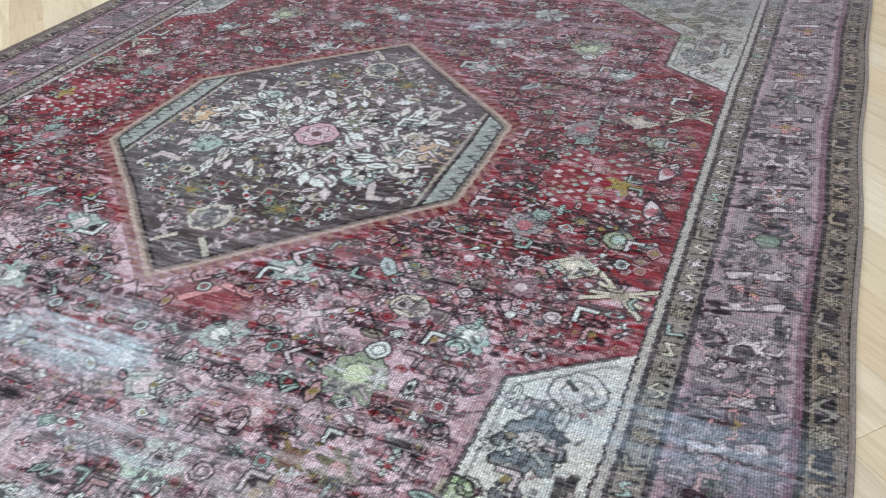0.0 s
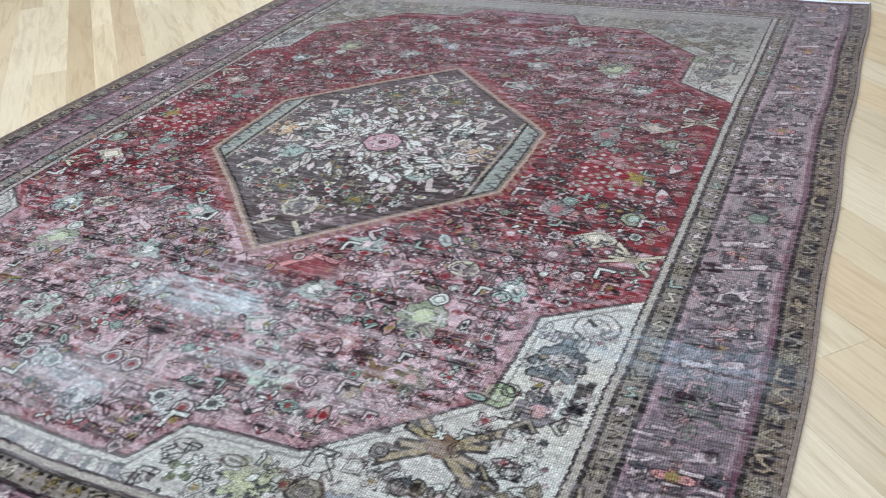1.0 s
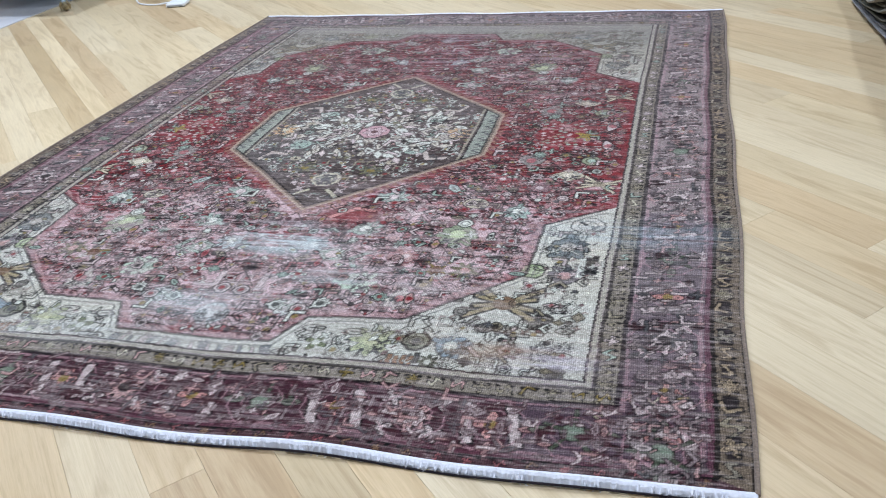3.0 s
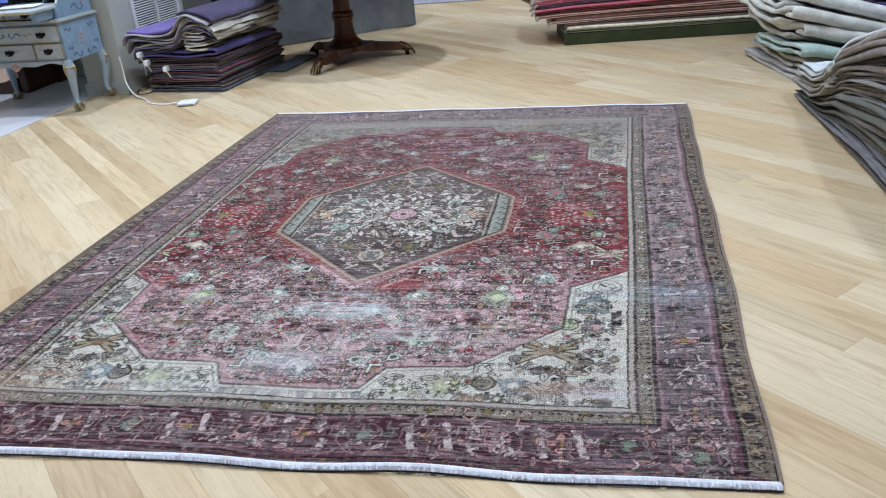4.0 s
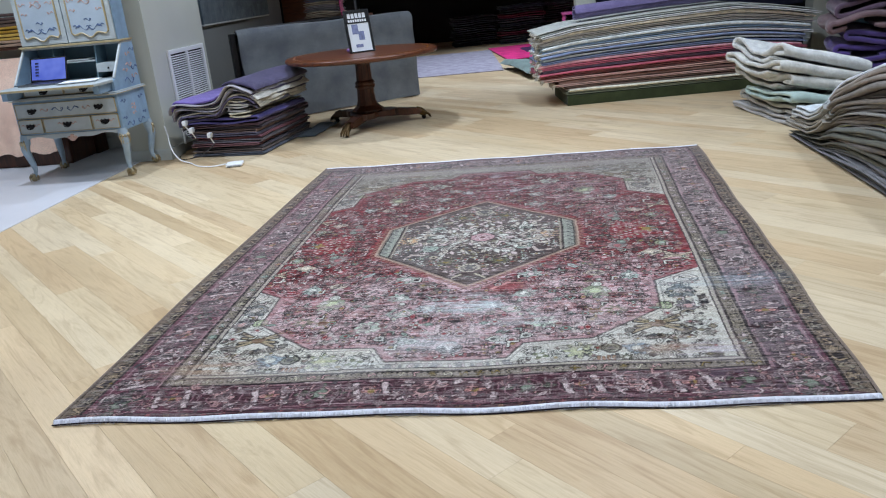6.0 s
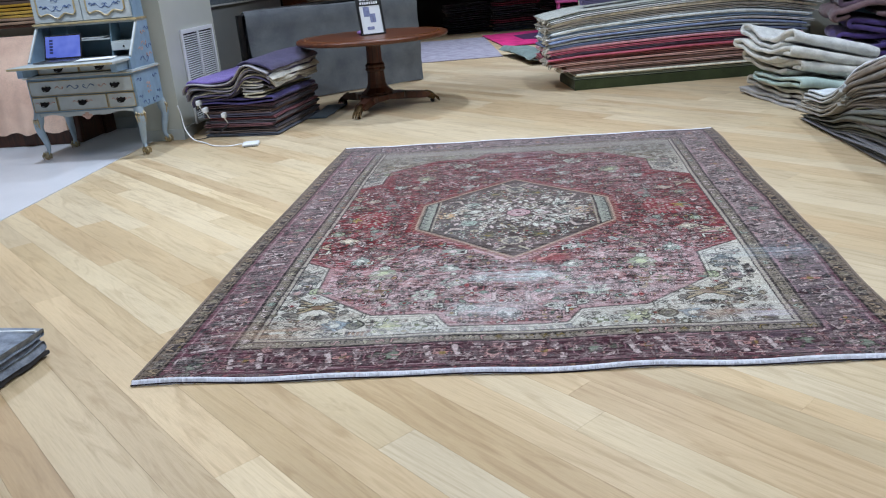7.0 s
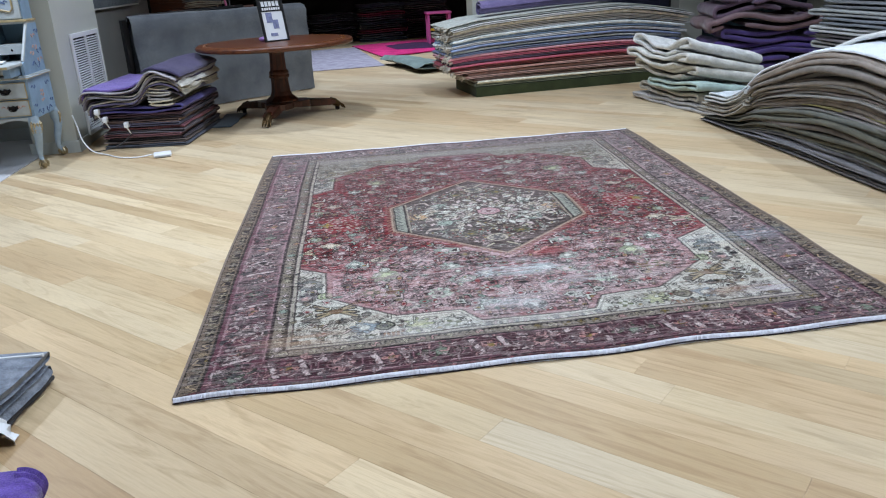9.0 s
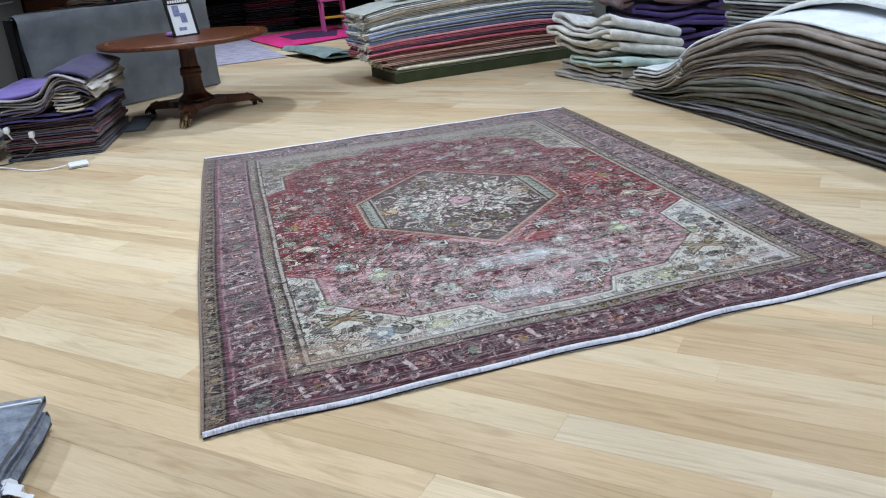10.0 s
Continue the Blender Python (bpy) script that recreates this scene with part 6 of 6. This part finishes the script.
# ---- purple folded rugs behind ----
PURPLE = pose(4.64, 5.45, 0.0, 0, 0, -8)
dark = [((66, 54, 104), 0.065, 0.04, 1.10, 0.038), ((80, 64, 126), 0.180, 0.0, 1.12, 0.038), ((76, 60, 120), 0.295, 0.06, 1.05, 0.038), ((84, 66, 130), 0.405, 0.02, 1.10, 0.036), ((78, 62, 118), 0.515, 0.10, 1.0, 0.038),
        ((120, 96, 100), 0.655, -0.04, 0.98, 0.052), ((100, 80, 96), 0.800, 0.02, 0.92, 0.048), ((104, 84, 106), 0.945, 0.10, 0.88, 0.055)]
for k, (shade, base, u0, u1, half) in enumerate(dark):
    middle = lambda u, base=base, k=k: base + (0.25 + base) * 0.040 * math.sin(u * 6.5 + k * 1.9) - 0.10 * max(0.0, u - 0.7) * (k > 4)
    line = bundle(u0, u1, middle, half, k + 170, 0.35)
    if k % 2:
        line = [(u0 + u1 - u, z) for u, z in line]
    rug_in_stack("folded_rug", draped(line, 0.046, (-0.03 * (k % 3), 0.85), k + 170, 0.045, 10, 0.10, 0.03), cloth("plum_wool", lin(*shade), None, 8, 0.9, 0.35), "thick plum-purple rug folded in loops", "purple folded rugs", PURPLE)

# ---- grey stack at the side ----
GREYS = pose(4.68, 3.88, 0.0, 0, 0, -90)
for k in range(17):
    shade = [(150, 152, 150), (120, 122, 126), (168, 168, 164), (132, 126, 128), (178, 180, 178), (112, 116, 122)][k % 6]
    z0 = 0.003 + 0.067 * k
    line = fold_line(0.04 * math.sin(k * 1.9) + 0.02 * k * (k > 8) * 0.5, 1.7, lambda u, z0=z0: z0, 0.02, 2, k + 200, 1.3, 10)
    if k % 2 == 0:
        line = [(1.7 - u, z) for u, z in line]
    rug_in_stack("folded_rug", draped(line, 0.022, (0.03 * math.sin(k), 0.9), k + 200, 0.02, 8), cloth("grey_wool", lin(*shade), None, 12), "grey folded rug in a high stack", "grey folded rugs", GREYS)

# ---- long low stack at the right-hand side ----
SIDE = pose(3.73, 3.86, 0.0, 0, 0, -92)


def hump(u):
    """The height of the stack's top along its length."""
    return float(np.interp(u, [-0.05, 0.05, 0.28, 0.55, 0.70, 0.80, 0.92, 1.08, 1.35, 1.60, 1.80, 2.1, 2.6, 3.2, 4.2], [0.08, 0.13, 0.20, 0.24, 0.29, 0.38, 0.47, 0.53, 0.62, 0.69, 0.72, 0.73, 0.67, 0.62, 0.60]))


rng = random.Random(77)
total = 36
weights = [rng.uniform(0.35, 1.5) for _ in range(total)]
level = [sum(weights[:k]) / sum(weights) for k in range(total + 1)]
for k in range(total):
    f0, f1 = level[k], level[k + 1]
    base = np.interp(f0, [0, 0.22, 0.24, 0.48, 0.52, 1.0], [98, 104, 84, 94, 110, 128]) * rng.uniform(0.86, 1.14)
    cast = rng.choice([(1.0, 0.98, 0.98), (1.0, 0.98, 0.99)] if f0 < 0.22 else [(1.02, 1.0, 0.86), (0.99, 1.0, 0.92), (1.06, 0.97, 0.90)] if f0 < 0.5 else [(1.04, 0.98, 0.92), (1.02, 0.99, 0.94), (1.05, 0.97, 0.90)])
    shade = (146, 138, 92) if k == total * 5 // 9 else tuple(base * c for c in cast)
    lead = 0.02 + (0.05 * rng.random() if f0 < 0.3 else 0.10 + 1.6 * (f0 - 0.3) + 0.12 * rng.random() if f0 < 0.62 else 0.64 + 0.12 * f0 + 0.10 * rng.random())
    sag = rng.uniform(0, 6)
    bottom = lambda u, f0=f0, sag=sag: hump(u) * f0 ** 1.1 + 0.007 * math.sin(u * 6 + sag) * min(1, f0 * 6)
    line = []
    for j in range(35):
        u = lead + (4.1 - lead) * (j / 34) ** 1.15
        line.append((u, bottom(u)))
    fat = [max(0.007, hump(u) * (f1 ** 1.1 - f0 ** 1.1) * 1.22) for u, _ in line]
    line = [(u, z + t * 0.45) for (u, z), t in zip(line, fat)]
    rug_in_stack("folded_rug", draped(line, fat, (rng.uniform(-0.035, 0.035), 0.86), k + 240, 0.022, 10, 0.0, 0.02, lambda t, f0=f0: 0.07 * t * f0), cloth("taupe_wool", lin(*[min(215, c) for c in shade]), None, 12), "taupe rug in a long humped stack", "rugs in the long low stack", SIDE)
line = [(u, hump(u) + 0.018) for u in (0.80, 0.9, 1.0, 1.1, 1.2, 1.4, 1.6, 1.8, 2.0, 2.2, 2.5, 2.8, 3.2, 3.6, 4.1)]
rug_in_stack("folded_rug", draped(line, 0.02, (-0.02, 0.88), 290, 0.025, 10, 0.0, 0.02, lambda t: 0.07 * t), cloth("pale_grey_wool", lin(206, 210, 214), lin(184, 188, 192), 6), "pale grey rug on top of a long stack", "rugs in the long low stack", SIDE)
line = [(u, hump(u) + 0.045 + 0.05 * min(1, max(0, u - 1.2))) for u in (1.2, 1.4, 1.6, 1.8, 2.0, 2.2, 2.5, 2.8, 3.2, 3.6, 4.1)]
rug_in_stack("folded_rug", draped(line, 0.03, (0.28, 0.90), 291, 0.025, 10, 0.0, 0.02, lambda t: 0.02 + 0.06 * t), cloth("ivory_grey_wool", lin(200, 200, 196), lin(176, 176, 172), 6), "ivory-grey rug draped on a long stack", "rugs in the long low stack", SIDE)
for k in range(5):
    shade = [(140, 134, 124), (160, 152, 138), (156, 158, 154), (172, 172, 168), (196, 202, 204)][k]
    z0 = 0.105 + 0.030 * k
    middle = lambda u, z0=z0: z0 + float(np.interp(u, [0, 0.2, 0.5, 0.7, 0.9], [0.0, 0.015, 0.03, 0.09, 0.19]))
    line = [(u, z) for u, z in bundle(0.03 + 0.045 * k, 0.86, middle, 0.013, k + 300, 0.0) if u < 0.86]
    rug_in_stack("folded_rug", draped(line, 0.015, (-0.05 + 0.02 * (k % 3), 0.5), k + 300, 0.03, 8), cloth("pale_taupe_wool", lin(*shade), None, 14), "pale rug end slumping off the stack", "rugs in the long low stack", SIDE)

# ---- rugs at the near side ----
NEAR = pose(-0.455, 0.26, 0.0, 0, 0, 172)
GREY_NEAR = cloth("mid_grey_wool", lin(122, 128, 138), lin(84, 90, 100), 26, 0.95, 0.2)
for k in range(2):
    z0 = 0.002 + 0.040 * k
    line = fold_line(1.0, 0.0, lambda u, z0=z0: z0, 0.033, 1 + k, k + 320, 1.3, 12)
    rug = rug_in_stack("folded_rug", draped(line, 0.034, (0.02 * k, 0.62), k + 320, 0.02, 12), GREY_NEAR if k else cloth("charcoal_wool", lin(58, 58, 62), None, 20), "grey folded rug with white stitched edge", "grey rugs at the near side", NEAR)
    if k:
        z = z0 + 0.090
        part("stitching", tube(bend([(-0.015, 0.06, z + 0.003), (0.06, 0.058, z - 0.002), (0.3, 0.06, z - 0.008), (0.95, 0.055, z - 0.008)], 6), 0.006, 6), PAPER, rug, "white stitched edge")
        part("stitching", tube(bend([(0.10, 0.12, z - 0.004), (0.11, 0.3, z - 0.004), (0.10, 0.58, z - 0.004)], 6), 0.003, 6), BLACK_PLASTIC, rug, "dark seam")
tag = thing("price_tag", "crumpled white tag beside the grey rugs", "tag", (-0.50, -0.17, 0.0), 20)
bm = draped([(0.0, 0.075), (0.02, 0.065), (0.038, 0.045), (0.046, 0.022), (0.06, 0.005)], 0.002, (0, 0.08), 71, 0.025, 8)
part("card", bm, PAPER, tag, "", True)
part("string", tube([(0.0, 0.04, 0.075), (-0.02, 0.04, 0.085), (-0.03, 0.04, 0.09)], 0.0015, 5), PAPER, tag)
VIOLET = pose(-0.262, -0.455, 0.0, 0, 0, 184)
VIOLET_WOOL = cloth("bright_violet_wool", lin(98, 76, 156), lin(70, 52, 116), 30, 0.9, 0.35)
line = [(0.9, 0.034), (0.6, 0.034), (0.3, 0.034), (0.12, 0.034)]
line += [(0.06 - 0.05 * math.cos(a), 0.080 - 0.045 * math.sin(a)) for a in (1.3, 0.8, 0.3, -0.2, -0.7, -1.2)]
line += [(0.12, 0.124), (0.3, 0.118), (0.6, 0.112), (0.9, 0.112)]
line = [(a * 0.72, b * 0.72) for a, b in line]
violet = rug_in_stack("folded_rug", draped(line, 0.038, (0.0, 0.13), 340, 0.012, 14), VIOLET_WOOL, "folded violet rug with overcast edge", "violet rugs at the near side", VIOLET)
for y in (0.004, 0.03):
    edging = bmesh.new()
    for j in range(34):
        a = 1.7 - j * 0.10
        c, b = math.cos(a), math.sin(a)
        tube([(0.043 - 0.051 * c, y - 0.008, 0.058 - 0.048 * b), (0.043 - 0.057 * c, y, 0.058 - 0.054 * b), (0.043 - 0.051 * c, y + 0.008, 0.058 - 0.048 * b)], [0.003, 0.005, 0.003], 5, edging)
    tagged(part("edging", edging, VIOLET_WOOL, violet, "thick overcast edging"), kind="stuff")

# ---- back room ----


def flat_rug(name, corners, material, label, thick=0.012):
    bm = prism(corners, 0.001, thick, "z")
    bmesh.ops.bevel(bm, geom=list(bm.edges), offset=0.004, segments=1, affect="EDGES")
    return solid(name, bm, material, label, "rug")


lilac = cloth("faded_lilac_pile", lin(154, 150, 160), lin(116, 110, 124), 7)
flat_rug("floor_rug", [(-1.2, 9.35), (1.46, 9.62), (1.15, 13.1), (-1.5, 12.8)], lilac, "faded lilac rug lying on the floor")
pink = thing("floor_rug", "bright pink rug with dark centre on the floor", "rug")
part("rug_sheet", prism([(1.52, 10.85), (2.9, 11.5), (2.95, 14.0), (1.1, 13.3)], 0.013, 0.026, "z"), cloth("hot_pink_pile", lin(206, 44, 116), lin(160, 26, 88), 3), pink)
part("centre_field", prism([(1.85, 11.9), (2.6, 11.8), (2.8, 12.8), (2.3, 13.2), (1.7, 12.8)], 0.0265, 0.030, "z"), cloth("aubergine_pile", lin(62, 30, 70), None, 5), pink, "dark aubergine centre")
bm = draped([(0, 0.02), (0.25, 0.03), (0.5, 0.05), (0.72, 0.06), (0.80, 0.09), (0.74, 0.13), (0.55, 0.12), (0.35, 0.10)], 0.02, (0, 1.6), 400, 0.06, 10)
ob = solid("folded_rug", bm, cloth("sage_grey_pile", lin(112, 128, 122), lin(88, 100, 98), 6), "sage-grey rug half folded on the floor", "rug", smooth=True)
ob.matrix_world = pose(2.62, 8.55, 0.0, 0, 0, 196) @ pose(0, -1.6, 0)
stool = thing("stool", "pink painted wooden stool", "stool", (2.75, 12.8, 0.0))
ROSE = paint("rose_paint", lin(190, 84, 140), 0.5)
part("seat", box(-0.24, 0.24, -0.18, 0.18, 0.56, 0.60, 0.01), ROSE, stool)
for x in (-0.2, 0.2):
    for y in (-0.14, 0.14):
        part("leg", box(x - 0.022, x + 0.022, y - 0.022, y + 0.022, 0.0, 0.56, 0.004), ROSE, stool)
part("stretcher", box(-0.2, 0.2, -0.15, -0.12, 0.26, 0.30, 0.004), paint("yellow_paint", lin(200, 160, 50), 0.5), stool, "yellow painted stretcher")
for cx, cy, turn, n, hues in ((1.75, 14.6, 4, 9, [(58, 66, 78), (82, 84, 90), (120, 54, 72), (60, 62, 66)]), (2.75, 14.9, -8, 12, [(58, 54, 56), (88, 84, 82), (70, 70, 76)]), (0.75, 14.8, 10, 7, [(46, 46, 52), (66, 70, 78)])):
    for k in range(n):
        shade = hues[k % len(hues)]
        z0 = 0.003 + 0.085 * k
        line = fold_line(-0.45 + 0.04 * math.sin(k * 2), 0.45 + 0.04 * math.cos(k * 3), lambda u, z0=z0: z0 + 0.01 * math.sin(u * 6), 0.026, 2, k + 420, 1.3, 8)
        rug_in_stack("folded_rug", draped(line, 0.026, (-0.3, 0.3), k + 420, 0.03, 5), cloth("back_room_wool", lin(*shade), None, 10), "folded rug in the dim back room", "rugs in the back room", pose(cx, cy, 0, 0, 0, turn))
panel = thing("wall_rug", "dark navy rug hung between two white pillars", "rug", (3.78, 7.33, 0.75))
part("rug_sheet", box(-1.15, 1.15, -0.012, 0.012, 0, 1.8, 0.004), cloth("navy_pile", lin(44, 44, 66), lin(30, 30, 46), 4), panel)
shelf = thing("shelf_rugs_stand", "wooden stand with brown and gold rugs beside the wall", "stand", (-3.35, 5.27, 0.0))
part("board", box(-0.8, 0.75, -0.10, 0.10, 1.08, 1.11, 0.004), DARK_WOOD, shelf)
for x in (-0.78, 0.73):
    part("upright", box(x - 0.02, x + 0.02, -0.10, 0.10, 0.0, 1.08, 0.004), DARK_WOOD, shelf)
for k in range(5):
    shade = [(150, 124, 104), (176, 142, 66), (158, 120, 40), (84, 66, 56), (70, 52, 48)][k]
    line = fold_line(-0.7, 0.62 + 0.03 * (k % 2), lambda u, k=k: 1.113 + 0.062 * k, 0.024, 2, k + 460, 1.2, 8)
    rug_in_stack("folded_rug", draped(line, 0.024, (-0.12, 0.1), k + 460, 0.02, 5), cloth("brown_gold_wool", lin(*shade), None, 10), "brown and gold folded rug on a stand", "rugs on the stand", pose(-3.35, 5.27, 0))

# ---- oak floor, plank by plank ----
floor = tagged(new("floor"), "pale oak plank floor laid on the diagonal", "floor", kind="structure")
floor.matrix_world = pose(0, 0, 0, 0, 0, -45)
ROOM = [(-5.2, -4.7), (7.0, -4.7), (7.0, 16.4), (-5.2, 16.4)]
turn = Matrix.Rotation(radians(45), 2)
poly_room = [turn @ Vector(c) for c in ROOM]
rng = random.Random(31)
edges = [-0.045, 0.105, 0.235, 0.36, 0.505, 0.688, 0.825, 0.965, 1.085, 1.228, 1.345, 1.45, 1.575]
while edges[0] > -7.2:
    edges.insert(0, edges[0] - rng.choice([0.13, 0.16, 0.18, 0.19]))
while edges[-1] < 16.8:
    edges.append(edges[-1] + rng.choice([0.13, 0.16, 0.18, 0.19]))
part_meshes, near, rest = {}, [], bmesh.new()
GAP = 0.0002


def clipped(points, corners):
    """The part of a convex outline inside a convex room."""
    for a, b in zip(corners, corners[1:] + corners[:1]):
        cut, keep = [], lambda p: (b.x - a.x) * (p.y - a.y) - (b.y - a.y) * (p.x - a.x) >= 0
        for p, q in zip(points, points[1:] + points[:1]):
            if keep(p):
                cut.append(p)
            if keep(p) != keep(q):
                d1 = (b.x - a.x) * (p.y - a.y) - (b.y - a.y) * (p.x - a.x)
                d2 = (b.x - a.x) * (q.y - a.y) - (b.y - a.y) * (q.x - a.x)
                cut.append(p + (q - p) * (d1 / (d1 - d2)))
        points = cut
        if len(points) < 3:
            return []
    return points


def plank_mesh(length, width):
    key = (round(length, 3), round(width, 3))
    if key not in part_meshes:
        bm, l, w = bmesh.new(), length / 2 - GAP, width / 2 - GAP
        low = [bm.verts.new((x, y, -0.02)) for x, y in ((-l, -w), (l, -w), (l, w), (-l, w))]
        mid = [bm.verts.new((x, y, -0.0004)) for x, y in ((-l, -w), (l, -w), (l, w), (-l, w))]
        top = [bm.verts.new((x, y, 0)) for x, y in ((-l + 0.0004, -w + 0.0004), (l - 0.0004, -w + 0.0004), (l - 0.0004, w - 0.0004), (-l + 0.0004, w - 0.0004))]
        bm.faces.new(top)
        for a, b in ((low, mid), (mid, top)):
            for i in range(4):
                bm.faces.new((a[i], a[(i + 1) % 4], b[(i + 1) % 4], b[i]))
        me = bpy.data.meshes.new("plank")
        bm.normal_update()
        bm.to_mesh(me)
        bm.free()
        me.materials.append(OAK)
        part_meshes[key] = me
    return part_meshes[key]


for row, (w0, w1) in enumerate(zip(edges, edges[1:])):
    along = -16.0 - rng.random() * 2
    if abs(w1 - 0.965) < 1e-6:
        along = 1.352 - 2.4 * 7
    if abs(w1 - 0.505) < 1e-6:
        along = 0.985 - 2.4 * 7
    while along < 12.5:
        length = 2.4 if abs(w1 - 0.965) < 1e-6 or abs(w1 - 0.505) < 1e-6 else rng.choice([1.5, 1.9, 2.2, 2.6])
        mid = Vector((along + length / 2, (w0 + w1) / 2))
        world_at = turn.inverted() @ mid
        if -1.7 < world_at.x < 3.9 and -1.6 < world_at.y < 7.2 and len(near) < 300:
            near.append((mid, length, w1 - w0))
        else:
            corners = [Vector((along + GAP, w0 + GAP)), Vector((along + length - GAP, w0 + GAP)), Vector((along + length - GAP, w1 - GAP)), Vector((along + GAP, w1 - GAP))]
            corners = clipped(corners, poly_room)
            if corners:
                top = [rest.verts.new((c.x, c.y, 0)) for c in corners]
                low = [rest.verts.new((c.x, c.y, -0.02)) for c in corners]
                rest.faces.new(top)
                for i in range(len(top)):
                    rest.faces.new((low[i], low[(i + 1) % len(top)], top[(i + 1) % len(top)], top[i]))
        along += length
TINTS = [(-9.0, -0.045, (0.93, 0.87, 0.79)), (-0.045, 0.105, (1.12, 1.10, 1.07)), (0.105, 0.235, (0.90, 0.83, 0.73)), (0.235, 0.505, (1.05, 1.04, 1.01)), (0.505, 0.688, (0.87, 0.79, 0.69)), (0.688, 1.228, (1.06, 1.05, 1.03)), (1.228, 1.345, (0.88, 0.84, 0.78)), (1.345, 1.45, (1.10, 1.08, 1.04))]
for mid, length, width in near:
    ob = new("plank", plank_mesh(length, width))
    ob.parent = floor
    ob.location = (mid.x, mid.y, 0)
    for low, high, tint in TINTS:
        if low < mid.y < high:
            ob.color = (*tint, 1)
    if 0.36 < mid.y < 0.505 and mid.x > 0.98:
        ob.color = (1.02, 1.03, 1.05, 1)
tagged(part("planks", rest, OAK, floor), kind="stuff")
solid("subfloor", box(-5.2, 7.0, -4.7, 16.4, -0.15, -0.018), paint("tan_joint_filler", lin(172, 146, 112), 0.9), "dark subfloor under the planks", "floor", **setting)
